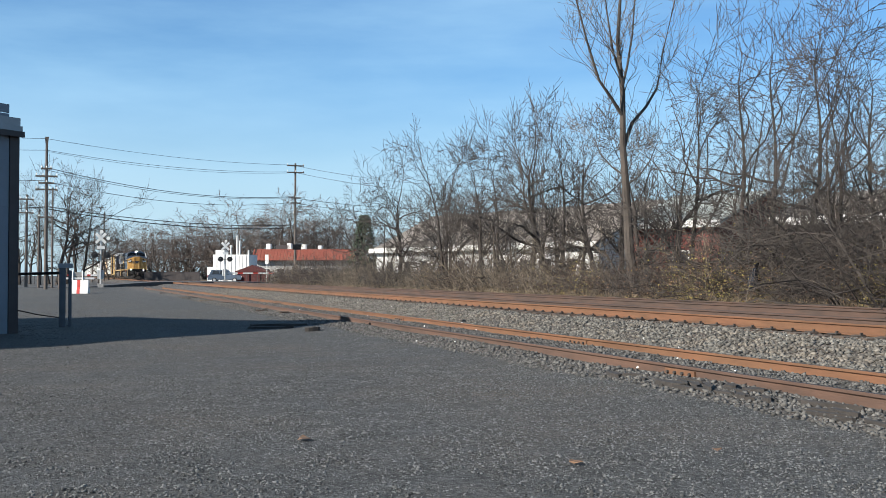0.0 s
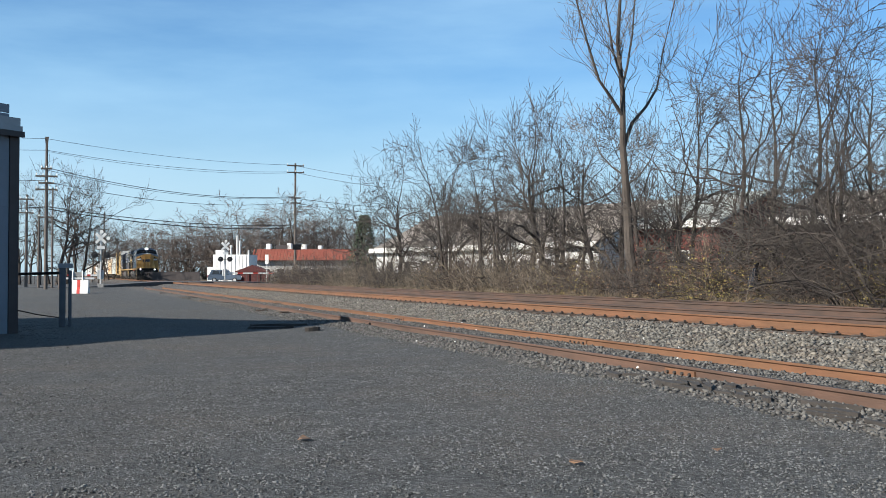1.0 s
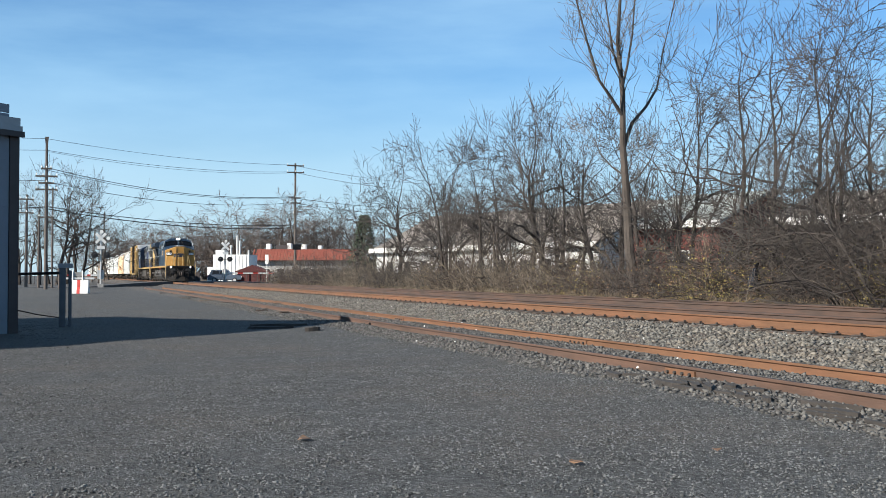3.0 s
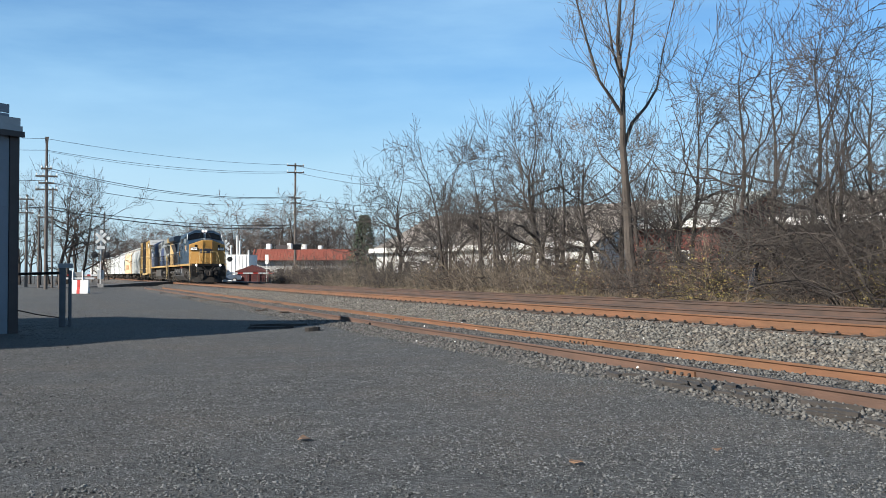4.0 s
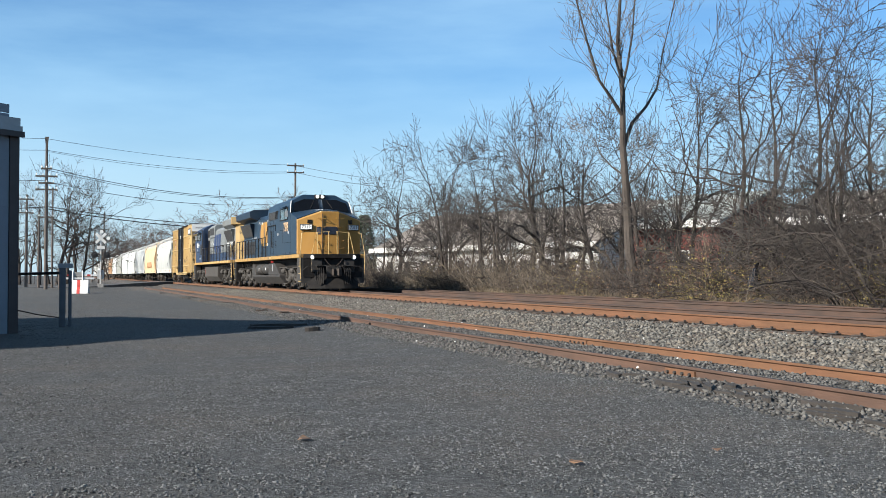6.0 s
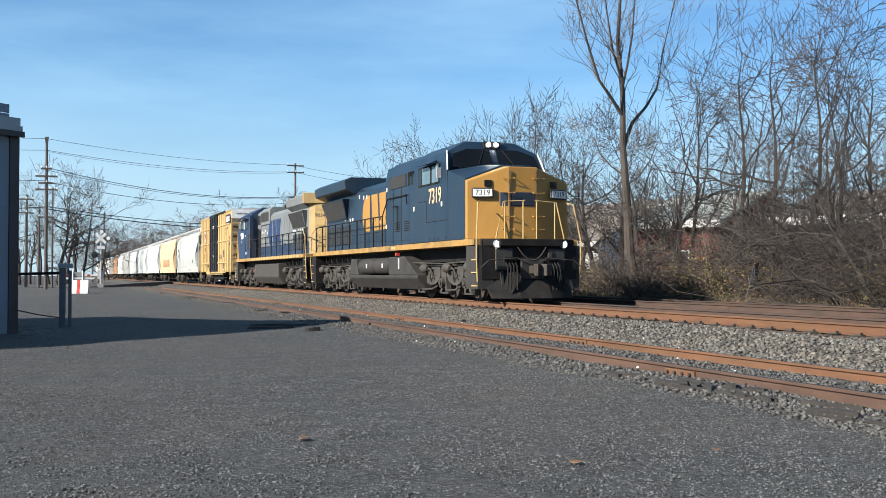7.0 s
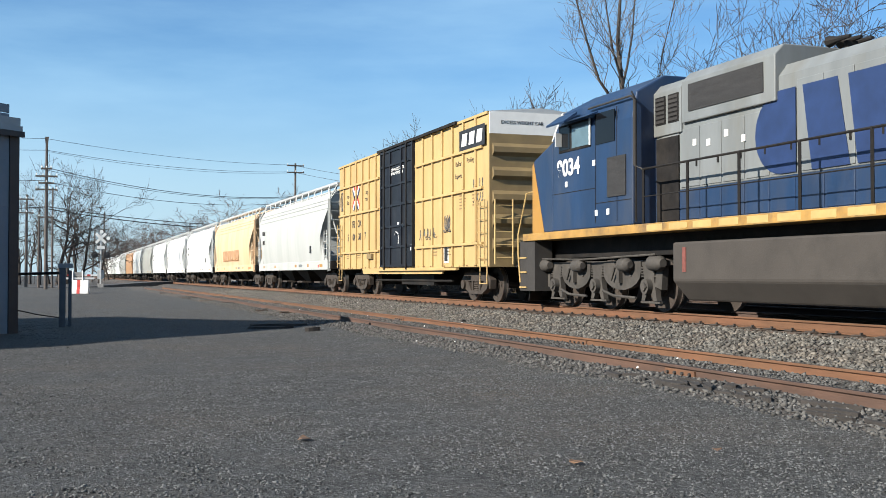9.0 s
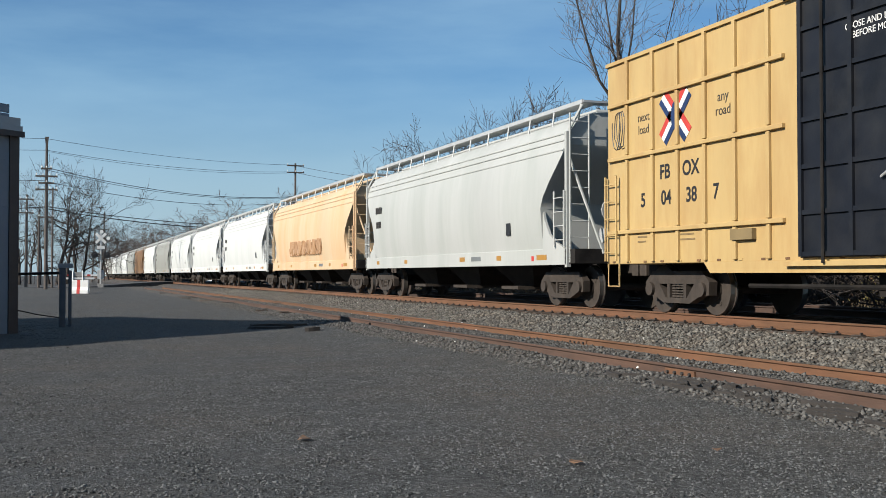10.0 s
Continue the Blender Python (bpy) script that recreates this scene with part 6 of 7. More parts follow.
def restaurant():
    b = thing("restaurant", pose(32.6, 190.0, 0.2, 0, 0, -20), "low stone restaurant with a red tiled roof", "restaurant")
    part("wall", Shape().box(0, 17.5, 0, 12, 0, 3.9), STONE_WALL, b)
    r = part("roof", Shape().loft([[(-0.8, -1.0, 3.6), (18.3, -1.0, 3.6), (18.3, 13, 3.6), (-0.8, 13, 3.6)], [(0.3, 1.2, 5.6), (17.2, 1.2, 5.6), (17.2, 11, 5.6), (0.3, 11, 5.6)]]), RED_TILE, b, "sloping red tiled mansard roof")
    for k in range(32):
        part("roof_tile", Shape().loft([[(x, -1.04, 3.64), (x + 0.2, -1.04, 3.64), (x + 0.2, 1.16, 5.64), (x, 1.16, 5.64)], [(x, -1.0, 3.58), (x + 0.2, -1.0, 3.58), (x + 0.2, 1.2, 5.58), (x, 1.2, 5.58)]]), RED_TILE, r) if (x := -0.6 + k * 0.58) < 18 else None
    for x0, w, h in ((1.2, 0.8, 1.0), (3.0, 2.6, 0.8), (5.0, 0.7, 1.1), (7.3, 1.0, 0.9), (10.5, 0.6, 0.7)):
        part("roof_unit", Shape().box(x0, x0 + w, 3.0, 4.5, 5.6, 5.6 + h), WHITE_PAINT if w < 2 else BROWN_TRIM, b, bevel=0.05)
    part("door", Shape().prism([(6.2, 0)] + arc(6.9, 1.9, 0.7, 0.8, 180, 0, 8) + [(7.6, 0)], "y", -0.05, 0.1), BROWN_TRIM, b, "dark arched doorway")
    for x0 in (1.0, 3.5, 9.5, 12.5):
        w = part("window", Shape().box(x0, x0 + 1.5, -0.04, 0.06, 0.9, 2.2), WHITE_PAINT, b)
        part("pane", Shape().box(x0 + 0.1, x0 + 1.4, -0.055, 0, 1.0, 2.1), DARK_GLASS, w)
    return b


restaurant()

plant = thing("white_plant_building", pose(21.6, 170.0, 0.2, 0, 0, -24), "white stepped industrial building with roof pipes", "building")
part("hall", Shape().box(0.9, 6.6, 0, 5, 0, 4.2), WHITE_WALL, plant, bevel=0.03)
part("annex", Shape().box(0.0, 0.9, 0, 4, 0, 2.3), WHITE_WALL, plant, bevel=0.03)
part("tower", Shape().box(1.2, 2.6, 0.3, 2, 4.2, 4.9), WHITE_WALL, plant)
for x, h in ((3.4, 5.6), (4.4, 7.2), (4.8, 6.4), (6.2, 4.9)):
    part("pipe", Shape().tube([(x, 1.2, 4.1), (x, 1.2, h)], 0.16, 10), GALVANISED, plant, smooth=True)
for k in range(9):
    part("wall_rib", Shape().box(1.4 + k * 0.58, 1.5 + k * 0.58, -0.06, 0.0, 0.2, 4.1), WHITE_WALL, plant)
sign_ = thing("roadside_sign", pose(25.5, 140.5, 0.3, 0, 0, -20), "white rectangular road sign on a post", "sign")
part("post", Shape().tube([(0, 0, 0), (0, 0, 3.6)], 0.05, 8), GALVANISED, sign_)
part("board", Shape().box(-0.22, 0.22, -0.06, -0.02, 2.4, 3.6), WHITE_PAINT, sign_)
shed_r = thing("canopy", pose(25.2, 150.0, 0.25, 0, 0, -18), "low dark red gabled canopy on posts", "canopy")
part("roof", Shape().prism([(-2.4, 1.5), (0, 2.4), (2.4, 1.5), (2.4, 1.4), (-2.4, 1.4)], "y", 0, 3), AWNING, shed_r)
part("wall", Shape().box(-2.2, 2.2, 0.3, 2.8, 0, 1.4), AWNING, shed_r)
for k in range(4):
    part("post", Shape().box(-2.3 + k * 1.5, -2.2 + k * 1.5, 0, 0.1, 0, 1.45), BROWN_TRIM, shed_r)
rl = thing("low_wall", pose(20.0, 158.0, 0.2, 0, 0, -18), "dark low hedge-like wall beside the road", "wall")
part("body", Shape().box(-9, -1, 0, 0.5, 0, 1.5), BROWN_TRIM, rl)


def car(x, y, rz, paint, label, tall):
    """A parked car: shaped body, glass house, wheels and lamps."""
    c = thing("car", pose(x, y, 0.22, 0, 0, rz), label, "car", "cars parked beyond the crossing")
    h = 1.75 if tall else 1.45
    out = [(-2.3, 0.35), (2.3, 0.35), (2.35, 0.75), (2.2, 0.95), (1.1, 1.05), (-2.2, 1.08), (-2.35, 0.8)]
    part("body", Shape().prism(out, "y", -0.9, 0.9), paint, c, bevel=0.08)
    g = [(-2.15, 1.06), (1.0, 1.03), (0.35, h), (-1.8 if tall else -1.2, h)]
    part("cabin", Shape().prism(g, "y", -0.78, 0.78), paint, c, bevel=0.06)
    for sy in (-1, 1):
        for a, b in ((-1.7, -0.75), (-0.65, 0.5)):
            part("side_window", Shape().prism([(a, 1.12), (b + 0.1, 1.12), (b - 0.12, h - 0.12), (a + 0.1, h - 0.12)], "y", *sorted((sy * 0.775, sy * 0.795))), DARK_GLASS, c)
        for wx in (-1.4, 1.4):
            w = part("wheel", Shape().disc((wx, sy * 0.82, 0.33), "y", 0.33, 0.2, 20), TYRE, c)
            part("rim", Shape().disc((wx, sy * 0.925, 0.33), "y", 0.2, 0.03, 14), GALVANISED, w)
        part("headlight", Shape().box(2.26, 2.37, *sorted((sy * 0.55, sy * 0.85)), 0.68, 0.82), WHITE_PAINT, c)
        part("tail_light", Shape().box(-2.37, -2.28, *sorted((sy * 0.6, sy * 0.85)), 0.75, 0.98), RED_PAINT, c)
    return c


car(21.8, 152.0, -16, SUV_BLUE, "blue-grey sport utility vehicle waiting at the crossing", True)
car(31.5, 166.0, -25, CAR_SILVER, "silver car parked by the restaurant", False)
car(35.0, 168.0, 30, CAR_DARK, "dark car parked by the restaurant", False)
car(28.5, 118.0, 60, CAR_DARK, "dark car half hidden behind bare brush", True)


# ---- trees and brush ----
def segments(start, direction, length, radius, rng, depth, out, bend=0.16, spread=38, kids=(2, 4), steps=4, up=0.06, shrink=0.66, tip=0.004):
    """One branch of straight pieces that bends a little at each, with branches of its own; out collects (level, points, radii)."""
    pts, rad = [Vector(start)], [radius]
    d = Vector(direction).normalized()
    end = max(tip, radius * 0.42)
    for k in range(steps):
        d = (d + Vector((rng.gauss(0, bend), rng.gauss(0, bend), rng.gauss(0, bend) + up))).normalized()
        pts.append(pts[-1] + d * (length / steps))
        rad.append(radius + (end - radius) * (k + 1) / steps)
    out.append((depth, pts, rad))
    if depth <= 0:
        return
    n = rng.randint(*kids)
    for k in range(n + 1):
        t = 1.0 if k == n else rng.uniform(0.28, 0.95)
        i = min(steps - 1, int(t * steps))
        f = t * steps - i
        p = pts[i].lerp(pts[i + 1], f)
        dd = (pts[i + 1] - pts[i]).normalized()
        side = dd.cross(Vector((rng.gauss(0, 1), rng.gauss(0, 1), rng.gauss(0, 1)))).normalized()
        ang = radians(rng.gauss(spread, 10)) * (0.5 if k == n else 1)
        nd = dd * math.cos(ang) + side * math.sin(ang)
        r0 = (rad[i] + (rad[i + 1] - rad[i]) * f) * (0.72 if k < n else 0.95)
        segments(p, nd, length * shrink * rng.uniform(0.75, 1.15), max(tip, r0), rng, depth - 1, out, bend, spread, kids, max(2, steps - 1), up, shrink, tip)


def tree_meshes(name, seed, height, trunk_r, depth, stem_frac, bark, twig, spread=38, kids=(2, 4), lean=(0, 0), stems=1, limbs=7, tip=0.004, rise=(0.2, 0.95), reach=1.12, curl=0.21, wobble=0.07):
    rng = random.Random(seed)
    out = []
    for s_ in range(stems):
        a = rng.uniform(0, 6.28)
        base = Vector((0, 0, -0.15)) if stems == 1 else Vector((0.25 * math.cos(a), 0.25 * math.sin(a), -0.15))
        tilt = Vector((lean[0], lean[1], 1)) if stems == 1 else Vector((0.30 * math.cos(a), 0.30 * math.sin(a), 1))
        hh = height * (1 if s_ == 0 else rng.uniform(0.6, 0.95))
        pts, rad = [base], [trunk_r * 1.25]
        d = tilt.normalized()
        n = 9
        for k in range(n):
            d = (d + Vector((rng.gauss(0, wobble), rng.gauss(0, wobble), 0.06))).normalized()
            pts.append(pts[-1] + d * hh * 0.80 / n)
            rad.append(trunk_r * (1 - 0.82 * (k + 1) / n))
        out.append((9, pts, rad))
        for k in range(limbs):
            t = stem_frac + (1 - stem_frac) * (k + rng.random()) / limbs
            i = min(n - 1, int(t * n))
            p = pts[i].lerp(pts[i + 1], t * n - i)
            a = rng.uniform(0, 6.28)
            e = rng.uniform(*rise)
            dd = Vector((math.cos(a), math.sin(a), e))
            segments(p, dd, hh * reach * rng.uniform(0.22, 0.34) * (1.25 - 0.6 * t), rad[i] * 0.62, rng, depth, out, curl, spread, kids, 5, 0.05, 0.66, tip)
        segments(pts[-1], d, hh * 0.20, rad[-1], rng, depth, out, 0.15, spread, kids, 4, 0.05, 0.7, tip)
    tr, cr = Shape(), Shape()
    for lv, pts, rad in out:
        (tr if lv >= depth else cr).tube(pts, rad, 8 if lv == 9 else 5 if lv >= depth else 3, False)
    return tr.mesh("trunk", bark, True, False), cr.mesh("crown", twig, False, False)


def tree(meshes, m, label, group="bare trees along the railway"):
    t = thing("tree", m, label, "tree", group)
    part("trunk", meshes[0], BARK, t)
    part("crown", meshes[1], TWIG, t, "leafless crown of fine twigs")
    return t


def at_column(c, x):
    """The Y of a plan point x metres across, seen c frame-widths from the left edge."""
    half = math.tan(radians(44.57 / 2))
    ang = radians(TURN) + math.atan((2 * c - 1) * half)
    return x / math.tan(ang)


def tall_tree():
    """A straight trunk that forks high up: two arching main limbs and a leader, all ending in fine upswept twigs."""
    r = random.Random(15)
    side = Vector((0.9424, -0.3345, 0))
    deep = Vector((0.3345, 0.9424, 0))
    lines = [([(0.05, -0.1), (-0.20, 2.0), (-0.34, 4.0), (-0.45, 6.2), (-0.50, 8.2), (-0.62, 10.2), (-0.55, 12.4), (-0.6, 14.4)], (0.235, 0.03), 0.0, 0.52),
             ([(-0.45, 6.1), (-0.05, 7.1), (0.55, 7.8), (1.05, 8.6), (1.40, 10.0), (1.9, 12.0), (2.3, 13.6)], (0.085, 0.02), 0.35, 0.3),
             ([(-0.48, 7.3), (-0.95, 7.95), (-1.5, 8.6), (-2.0, 10.0), (-2.55, 11.8), (-2.9, 13.2)], (0.08, 0.02), -0.4, 0.2),
             ([(-0.50, 8.4), (-0.15, 9.4), (0.1, 10.8), (0.35, 12.6), (0.75, 14.0)], (0.06, 0.018), 0.6, 0.15),
             ([(-0.52, 8.7), (-0.95, 9.8), (-1.2, 11.2), (-1.5, 13.4)], (0.055, 0.018), -0.5, 0.15),
             ([(-0.42, 5.0), (-0.9, 5.35), (-1.3, 5.9), (-1.5, 6.6)], (0.045, 0.015), 0.2, 0.1),
             ([(-0.38, 4.6), (0.1, 4.9), (0.5, 5.5), (0.7, 6.2)], (0.04, 0.015), -0.3, 0.1)]
    tr, out = Shape(), []
    for pts, (ra, rb), dy, bare in lines:
        n = len(pts)
        p3 = [side * u + deep * (dy * k) + Vector((r.uniform(-0.04, 0.04), 0, z)) for k, (u, z) in enumerate(pts)]
        rad = [ra + (rb - ra) * (k / (n - 1)) ** 0.8 for k in range(n)]
        tr.tube(p3, rad, 9, False)
        for k in range(11 if ra > 0.05 else 5):
            t = bare + (1 - bare) * (k + r.random()) / 11 if ra > 0.05 else r.uniform(0.2, 1)
            i = min(n - 2, int(t * (n - 1)))
            f = t * (n - 1) - i
            a = r.uniform(0, 6.28)
            d = (p3[i + 1] - p3[i]).normalized() + Vector((math.cos(a), math.sin(a), 0.25)) * 0.75
            segments(p3[i].lerp(p3[i + 1], f), d, r.uniform(1.0, 2.1), min(0.03, max(0.010, rad[i] * 0.36)), r, 2, out, 0.16, 36, (2, 4), 4, 0.10, 0.62, 0.006)
    cr = Shape()
    for lv, pts, rad in out:
        cr.tube(pts, rad, 3, False)
    return tr.mesh("trunk", BARK, True, False), cr.mesh("crown", GREY_TWIG, False, False)


tree(tall_tree(), pose(21.2, at_column(0.717, 21.2), 0.15), "tall bare tree with a straight grey trunk and forked crown")
KINDS = [tree_meshes("tree", 21, 9.4, 0.19, 3, 0.24, DARK_BARK, TWIG, 40, (2, 4), (0.05, 0.0), 1, 9, 0.0105, (0.5, 1.4), 1.25, 0.22, 0.10),
         tree_meshes("tree", 33, 9.2, 0.16, 3, 0.20, DARK_BARK, TWIG, 42, (2, 4), (-0.12, 0.05), 2, 5, 0.0105, (0.4, 1.3), 1.25, 0.24, 0.10),
         tree_meshes("tree", 47, 8.8, 0.13, 3, 0.18, DARK_BARK, TWIG, 44, (2, 4), (0.1, -0.1), 3, 4, 0.0105, (0.4, 1.2), 1.15, 0.24, 0.09),
         tree_meshes("tree", 58, 9.0, 0.20, 3, 0.20, DARK_BARK, TWIG, 46, (2, 4), (0.14, 0.1), 1, 8, 0.0105, (0.3, 1.1), 1.35, 0.26, 0.12),
         tree_meshes("tree", 66, 9.8, 0.125, 3, 0.30, DARK_BARK, TWIG, 36, (2, 3), (0.03, 0.03), 1, 7, 0.008, (0.7, 1.5), 1.35, 0.22, 0.07)]
rng = random.Random(12)
# (share of the picture's width, metres across the track, height factor)
ROW = [(0.415, 25, 0.72), (0.432, 22, 0.80), (0.452, 22.5, 0.92), (0.466, 23, 1.0), (0.482, 22, 0.95), (0.497, 22.5, 1.0), (0.512, 21.8, 0.94), (0.53, 22.6, 0.96), (0.548, 22.0, 0.86), (0.565, 22.8, 0.88),
       (0.583, 21.8, 0.9), (0.600, 22.4, 1.0), (0.617, 21.9, 1.0), (0.636, 22.6, 0.88), (0.655, 22.0, 0.9), (0.675, 22.8, 0.9), (0.695, 24.0, 0.85), (0.735, 23.5, 0.95), (0.755, 22.5, 1.02),
       (0.785, 24.0, 1.16), (0.80, 21.5, 0.7), (0.835, 22.5, 1.16), (0.85, 23.0, 0.75), (0.862, 21.5, 0.85), (0.87, 23.0, 1.18), (0.90, 21.8, 0.85), (0.918, 23.0, 1.16),
       (0.937, 21.4, 0.8), (0.955, 22.8, 0.95), (0.972, 21.3, 0.75), (0.99, 22.5, 0.95), (1.01, 21.5, 0.9), (1.03, 22.5, 1.0)]
tree_labels = ["bare slender tree with dark limbs beside the railway", "twin-stemmed bare tree beside the railway", "many-stemmed bare scrub tree beside the railway", "bare spreading tree with tangled twigs beside the railway", "tall thin bare tree with upswept limbs beside the railway"]
made = {}
for k, (c, x, f) in enumerate(ROW):
    kind = 4 if f > 1.15 or (c > 0.72 and rng.random() < 0.4) else rng.choice([0, 1, 2, 3])
    f *= 0.86 if kind < 4 and c > 0.72 else 0.88 if kind == 4 else 1.0
    m = pose(x, at_column(c, x), 0.1, 0, 0, rng.uniform(0, 360)) @ Matrix.Diagonal((f * 0.95, f * 0.95, f, 1))
    if kind in made:
        copy_thing(made[kind], m)
    else:
        made[kind] = tree(KINDS[kind], m, tree_labels[kind])
# far trees beyond the crossing
far = [(0.022, 0, 150, 0.75), (0.034, 0, 155, 0.7), (0.045, 0, 148, 0.8), (0.056, 0, 160, 0.75), (0.065, 4.5, 150, 1.05), (0.075, 6.5, 156, 1.0), (0.09, 8, 160, 0.95), (0.11, 10, 168, 0.75)]
for c, x, y, f in far:
    copy_thing(made[rng.choice(list(made))], pose(math.tan(radians(TURN) + math.atan((2 * c - 1) * math.tan(radians(22.285)))) * y * 1.0, y, 0, 0, 0, rng.uniform(0, 360)) @ Matrix.Diagonal((f * 1.7, f * 1.7, f * 1.55, 1)))
# the far wood's haze is only its paler twig colour
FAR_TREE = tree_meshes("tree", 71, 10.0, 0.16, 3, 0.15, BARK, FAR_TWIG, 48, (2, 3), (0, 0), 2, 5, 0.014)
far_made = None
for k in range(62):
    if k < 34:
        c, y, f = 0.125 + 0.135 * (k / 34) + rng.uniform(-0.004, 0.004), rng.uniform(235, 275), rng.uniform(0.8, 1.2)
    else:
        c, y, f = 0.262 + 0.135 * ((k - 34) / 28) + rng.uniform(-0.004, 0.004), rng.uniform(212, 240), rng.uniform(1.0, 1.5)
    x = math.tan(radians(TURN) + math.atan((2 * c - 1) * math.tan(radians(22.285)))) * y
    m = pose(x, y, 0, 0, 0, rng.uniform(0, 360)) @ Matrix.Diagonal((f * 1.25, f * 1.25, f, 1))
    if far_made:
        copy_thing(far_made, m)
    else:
        far_made = tree(FAR_TREE, m, "bare tree with haze-paled twigs in the distant wood", "distant wood beyond the crossing")

# a conifer beside the far end of the row
con = thing("conifer", pose(27.0, at_column(0.411, 27.0), 0.1), "dark green conifer among bare trees", "tree")
part("trunk", Shape().tube([(0, 0, 0), (0, 0, 6.8)], [0.14, 0.03], 7), DARK_BARK, con)
s = Shape()
for k in range(900):
    z = 0.8 + 6.0 * rng.random()
    r = (7.0 - z) * 0.30 * math.sqrt(rng.random()) + 0.05
    a = rng.uniform(0, 6.28)
    p = Vector((r * math.cos(a), r * math.sin(a), z))
    q = p + Vector((math.cos(a) * 0.45, math.sin(a) * 0.45, -0.16))
    w = Vector((-math.sin(a), math.cos(a), 0)) * 0.14
    s.add([p - w * 0.4, p + w * 0.4, q + w, q - w, (p + q) / 2 + Vector((0, 0, 0.09))], [(0, 1, 4), (1, 2, 4), (2, 3, 4), (3, 0, 4)])
part("crown", s.mesh("crown", CONIFER, False, False), CONIFER, con, "dense dark needles")


def thicket(seed, stems, height, mat, arch=0.0):
    """A clump of thin stems with side twigs; arch bends them over into a tangle."""
    r = random.Random(seed)
    out = []
    for k in range(stems):
        p = Vector((r.gauss(0, 0.75), r.gauss(0, 1.1), -0.05))
        lean = 0.22 + arch
        d = Vector((r.gauss(0, lean), r.gauss(0, lean), 1))
        segments(p, d, height * r.uniform(0.35, 0.85) * (1 + 0.3 * arch), r.uniform(0.009, 0.024 + 0.03 * arch), r, 2, out, 0.16 + 0.2 * arch, 42 + 20 * arch, (1, 3), 3, 0.05 - 0.30 * arch, 0.60, 0.006)
    s_ = Shape()
    for lv, pts, rad in out:
        s_.tube(pts, rad, 3, False)
    return s_.mesh("thicket", mat, False, False)


def leaves(seed, n, spread, height, size, mat, name):
    r = random.Random(seed)
    s_ = Shape()
    for k in range(n):
        c = Vector((r.gauss(0, spread * 0.5), r.gauss(0, spread), abs(r.gauss(0.3, 0.4)) * height))
        a = Vector((r.gauss(0, 1), r.gauss(0, 1), r.gauss(0, 1))).normalized() * size * r.uniform(0.6, 1.3)
        b = a.cross(Vector((r.gauss(0, 1), r.gauss(0, 1), r.gauss(0, 1)))).normalized() * size * 0.6
        s_.add([c - a, c + b, c + a, c - b], [(0, 1, 2), (0, 2, 3)])
    return s_.mesh(name, mat, False, False)


TANGLE = [thicket(1, 36, 4.2, DARK_BARK, 0.6), thicket(2, 36, 3.6, DARK_BARK, 0.7), thicket(3, 26, 4.4, TWIG, 0.45), thicket(6, 30, 3.4, RED_STEM, 0.7)]
SAPLING = [thicket(4, 12, 3.0, PALE_STEM), thicket(5, 16, 2.4, RED_STEM, 0.2), thicket(7, 14, 2.8, TWIG, 0.15), thicket(8, 10, 3.4, GREY_TWIG, 0.1)]
SCRUB = [thicket(9, 40, 1.9, PALE_STEM, 0.25), thicket(10, 44, 1.9, RED_STEM, 0.3), thicket(11, 40, 2.1, TWIG, 0.35)]
y = 9.0
while y < 112:
    dense = y < 36.0                                  # a dense dark tangle near by, low scrub and thin saplings further along
    for x in (20.4, 21.5, 22.6, 23.8) if dense else (20.6, 21.5, 22.4):
        if dense:
            me = rng.choice(TANGLE if x > 21 and rng.random() < 0.8 else SAPLING)
        else:
            me = rng.choice(SCRUB if rng.random() < 0.72 else SAPLING)
        f = rng.uniform(0.7, 1.15) * (0.70 if x < 21 else 0.85 if 32 < y < 36 else 1.05 if dense else 0.95)
        ob = new("brush", me)
        ob.matrix_basis = pose(x + rng.uniform(-0.4, 0.4), y + rng.uniform(-0.6, 0.6), 0.18, 0, 0, rng.uniform(0, 360)) @ Matrix.Diagonal((f, f, f, 1))
        tagged(ob, "tangled leafless brush along the railway bank", "brush", "brush along the bank", "stuff")
    y += 1.25 if dense else 1.4 if y < 60 else 1.9
# a dark lumpy shape about 0.9 m tall, set in the brush
bag = part("bag", Shape().loft([[(math.cos(a) * q * (1 + 0.2 * math.sin(3 * a + z * 5)), math.sin(a) * q * 0.7, z) for a in [k * 0.5236 for k in range(12)]] for z, q in ((0, 0.10), (0.15, 0.24), (0.4, 0.26), (0.62, 0.16), (0.75, 0.05), (0.9, 0.09))]), CAR_DARK, smooth=True, m=pose(20.15, at_column(0.849, 20.15), 0.75, 8, 5, 30))
tagged(bag, "dark lumpy shape in the bank brush", "bag")
for k in range(26):
    c = rng.choice((0.765, 0.79, 0.825, 0.86, 0.985)) + rng.uniform(-0.015, 0.015) if k < 20 else rng.uniform(0.42, 0.75)
    x = rng.uniform(19.9, 21.4)
    me = SHARED.setdefault("yellow leaves", leaves(8, 360, 0.7, 1.7, 0.034, YELLOW_LEAF, "leaf_clump")) if k % 2 == 0 else SHARED.setdefault("brown leaves", leaves(9, 300, 1.0, 1.5, 0.036, BROWN_LEAF, "leaf_clump"))
    ob = new("leaf_clump", me)
    ob.matrix_basis = pose(x, at_column(c, x), 0.2, 0, 0, rng.uniform(0, 360))
    tagged(ob, "sparse yellowing leaves on bank brush", "foliage", "", "stuff")
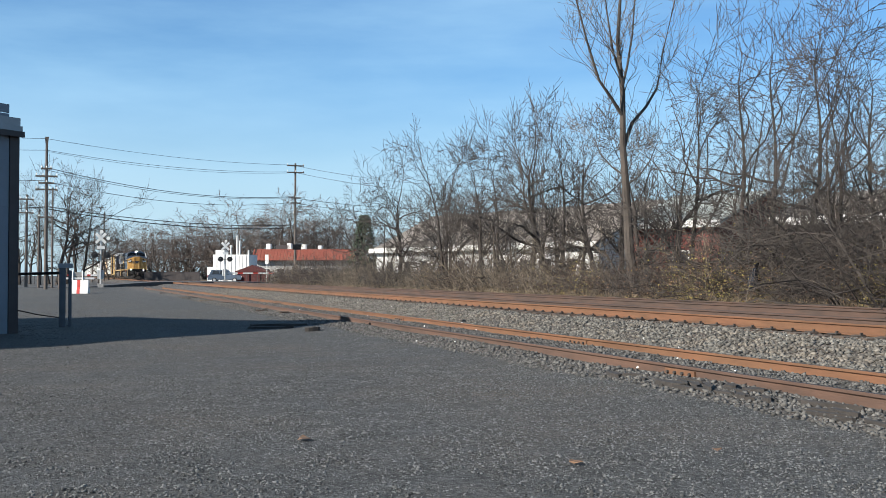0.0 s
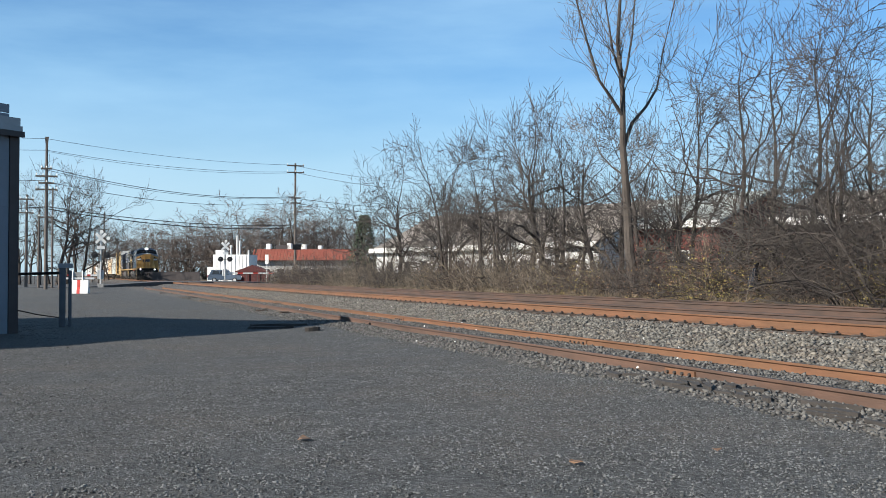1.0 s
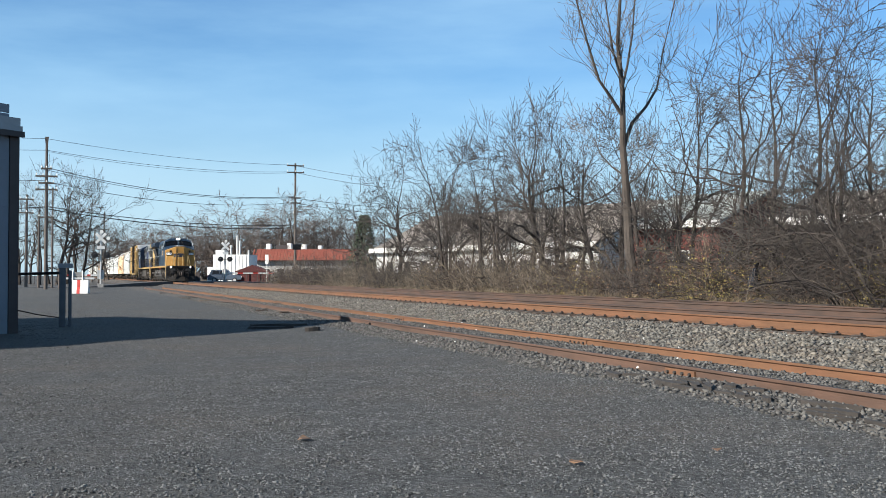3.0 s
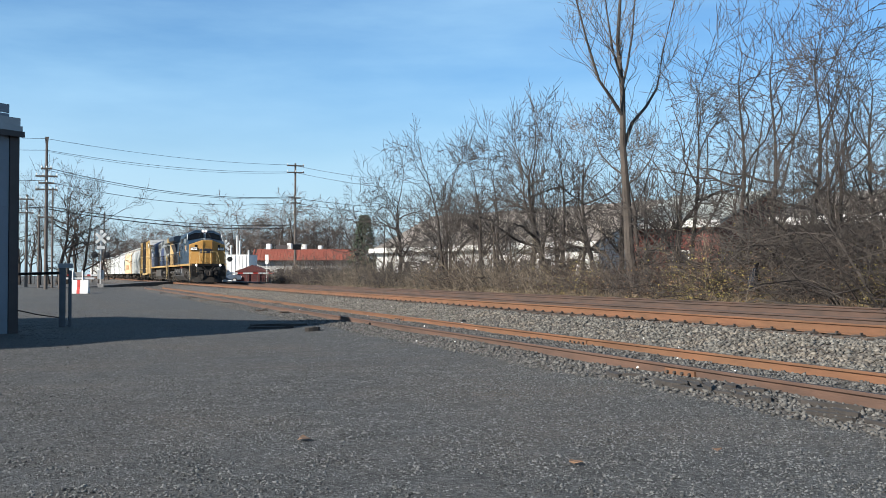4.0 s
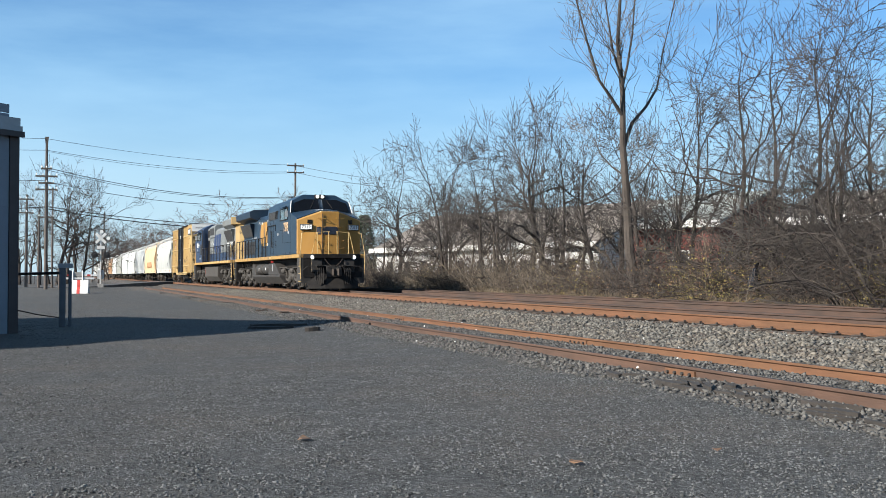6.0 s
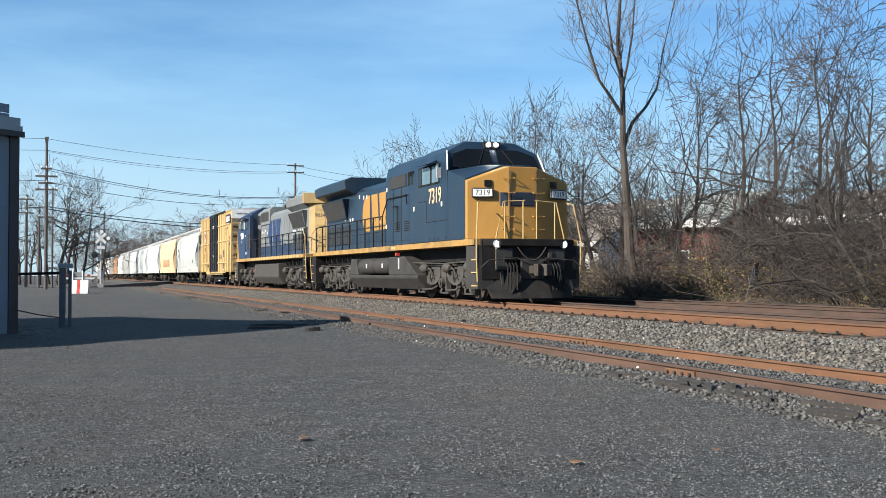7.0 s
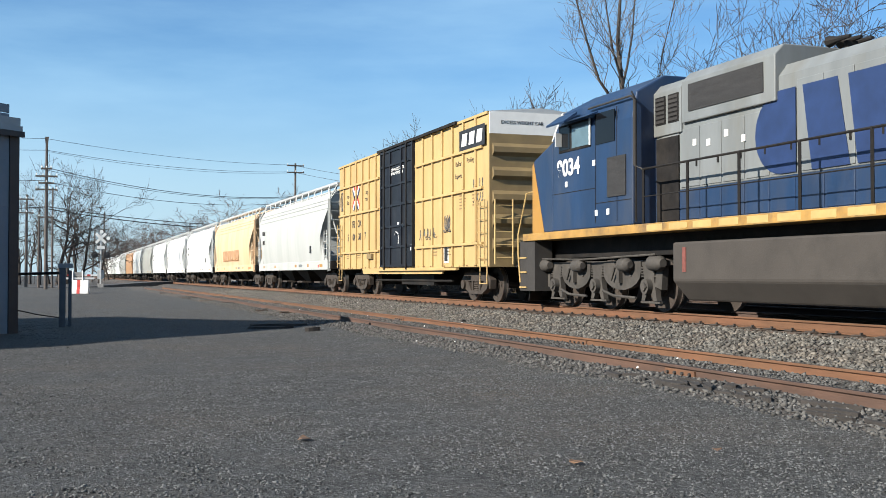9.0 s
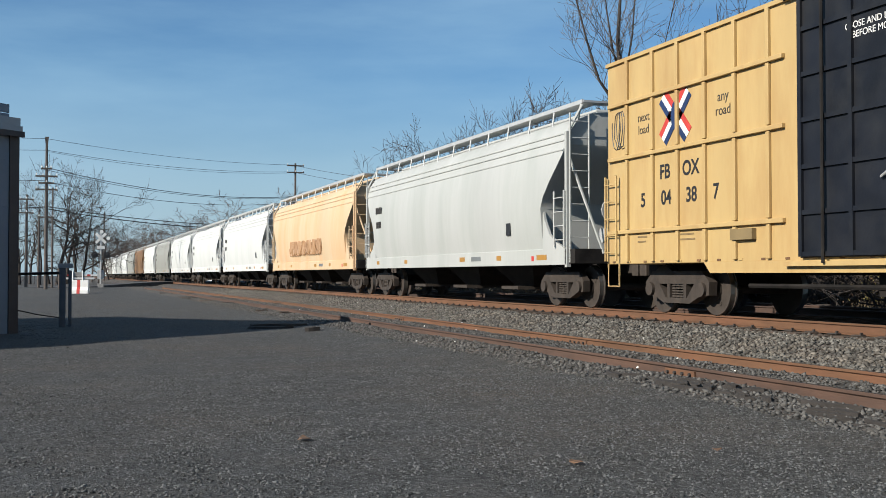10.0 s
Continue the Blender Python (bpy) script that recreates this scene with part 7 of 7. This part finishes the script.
# dry grass tufts at the foot of the bank
s = Shape()
for k in range(9000):
    gy = 8 + 100 * rng.random() ** 1.6
    gx = 19.35 + abs(rng.gauss(0, 0.8))
    p = Vector((gx, gy, ground_z(gx, gy) - 0.02))
    q = p + Vector((rng.gauss(0, 0.12), rng.gauss(0, 0.12), rng.uniform(0.15, 0.55)))
    s.add([p + Vector((0, -0.012, 0)), p + Vector((0, 0.012, 0)), q], [(0, 1, 2)])
tagged(part("dry_grass", s.mesh("dry_grass", DRY_GRASS, False, False), DRY_GRASS), "tufts of dry tan grass at the bank", "grass", "", "stuff")


# ---- loose stone and litter ----
nrng = np.random.default_rng(6)


def scatter(n, x0, x1, y0, y1, power, lo, hi, sink):
    y = y0 + (y1 - y0) * nrng.random(n) ** power
    x = nrng.uniform(x0, x1, n)
    r = nrng.uniform(lo, hi, n)
    z = np.array([ground_z(a, b) for a, b in zip(x, y)]) + r * sink
    return np.stack([x, y, z], 1), r


pl, sz = scatter(32000, 8.55, 10.95, 7.0, 75.0, 1.7, 0.022, 0.050, 0.25)
cloud_of_stones("ballast_stones", BALLAST_STONE, pl, sz, nrng, "angular grey-brown ballast stones beside the rails")
pl, sz = scatter(20000, 5.9, 8.5, 6.0, 60.0, 1.7, 0.015, 0.040, 0.2)
keep = (np.abs(np.abs(pl[:, 0] - SIDE_X) - 0.7525) > 0.10)
cloud_of_stones("ballast_stones", SIDING_STONE, pl[keep], sz[keep], nrng, "grey ballast stones half burying the siding")
pl, sz = scatter(9000, 11.0, 12.9, 7.0, 45.0, 1.5, 0.02, 0.045, 0.1)
cloud_of_stones("ballast_stones", TRACK_BED, pl, sz, nrng, "shade-darkened rust-stained stones between the main rails")
pl, sz = scatter(48000, -1.5, 6.4, 2.6, 14.0, 1.25, 0.005, 0.014, 0.1)
cloud_of_stones("lot_gravel", LOT_STONE, pl, sz, nrng, "fine crushed grey stone on the near lot")
pl, sz = scatter(22000, -2.5, 6.2, 5.0, 40.0, 1.4, 0.008, 0.020, 0.0)
cloud_of_stones("lot_gravel", LOT_STONE, pl, sz, nrng, "fine crushed grey stone on the lot")

pl, sz = scatter(36, 6.0, 10.6, 7.0, 40.0, 1.2, 0.014, 0.036, 0.6)
cloud_of_stones("white_stones", WHITE_PAINT, pl, sz, nrng, "scattered white stones and litter on the ballast")

PIECES = [(4.95, 25.6, 1.5, 0.35, 0.10, 12), (4.6, 24.9, 1.2, 0.22, 0.06, -10), (5.25, 23.4, 0.45, 0.3, 0.1, 35)]
pr = random.Random(8)
PIECES += [(6.35 + pr.uniform(-0.25, 0.25), pr.uniform(7.0, 11.5), pr.uniform(0.2, 0.8), pr.uniform(0.06, 0.16), pr.uniform(0.03, 0.06), pr.uniform(60, 120)) for k in range(26)]
PIECES += [(pr.uniform(5.9, 9.3), 24 + 50 * pr.random() ** 1.3, pr.uniform(0.2, 0.9), pr.uniform(0.06, 0.16), pr.uniform(0.03, 0.055), pr.uniform(0, 180)) for k in range(34)]
for px_, py_, l, w, h, rz in PIECES:
    rr = random.Random(int(px_ * 100 + py_ * 10))
    ring0 = [(math.cos(a) * l / 2 * rr.uniform(0.75, 1.1), math.sin(a) * w / 2 * rr.uniform(0.7, 1.1)) for a in [k * 0.698 for k in range(9)]]
    o = part("debris", Shape().loft([[(a, b, -0.03) for a, b in ring0], [(a * 0.94, b * 0.9, h * rr.uniform(0.7, 1.0)) for a, b in ring0]]), TIE_WOOD if py_ > 26 else DARK_WOOD, m=pose(px_, py_, ground_z(px_, py_), 0, 0, rz))
    tagged(o, "dark rotten timber piece lying in gravel", "debris", "rotten timber along the siding")
for px_, py_, r in ((1.75, 8.05, 0.07), (3.2, 6.4, 0.05), (0.2, 5.2, 0.04), (-0.6, 5.0, 0.035), (2.0, 4.9, 0.03), (4.4, 6.6, 0.035), (-1.5, 6.1, 0.035)):
    rr = random.Random(int(px_ * 77 + 900))
    ring0 = [(math.cos(a) * r * rr.uniform(0.6, 1.3), math.sin(a) * r * rr.uniform(0.5, 1.1)) for a in [k * 0.785 for k in range(8)]]
    o = part("dead_leaf", Shape().loft([[(a, b, 0.012 + abs(a) * 0.3) for a, b in ring0], [(a * 0.97, b * 0.97, 0.016 + abs(a) * 0.32) for a, b in ring0]]), BROWN_LEAF, m=pose(px_, py_, ground_z(px_, py_), 0, 0, rr.uniform(0, 360)))
    tagged(o, "curled brown dead leaf on the gravel", "leaf", "dead leaves on the lot")


def motions():
    for ob, s0, turn in TRAIN:
        rows = [(t / 2, pose(MAIN_X, s0 - SPEED * t / 2, MAIN_Z, 0, 0, turn)) for t in range(21)]
        walk(ob, rows)
    for ob, y, r, sign in ROLLING:                       # wheels roll forwards
        step = min(SPEED / r / FPS * 57.2958, 86.0)
        walk(ob, [(k / FPS, pose(0, y, r, k * step * sign, 0, 0)) for k in range(301)])


motions()
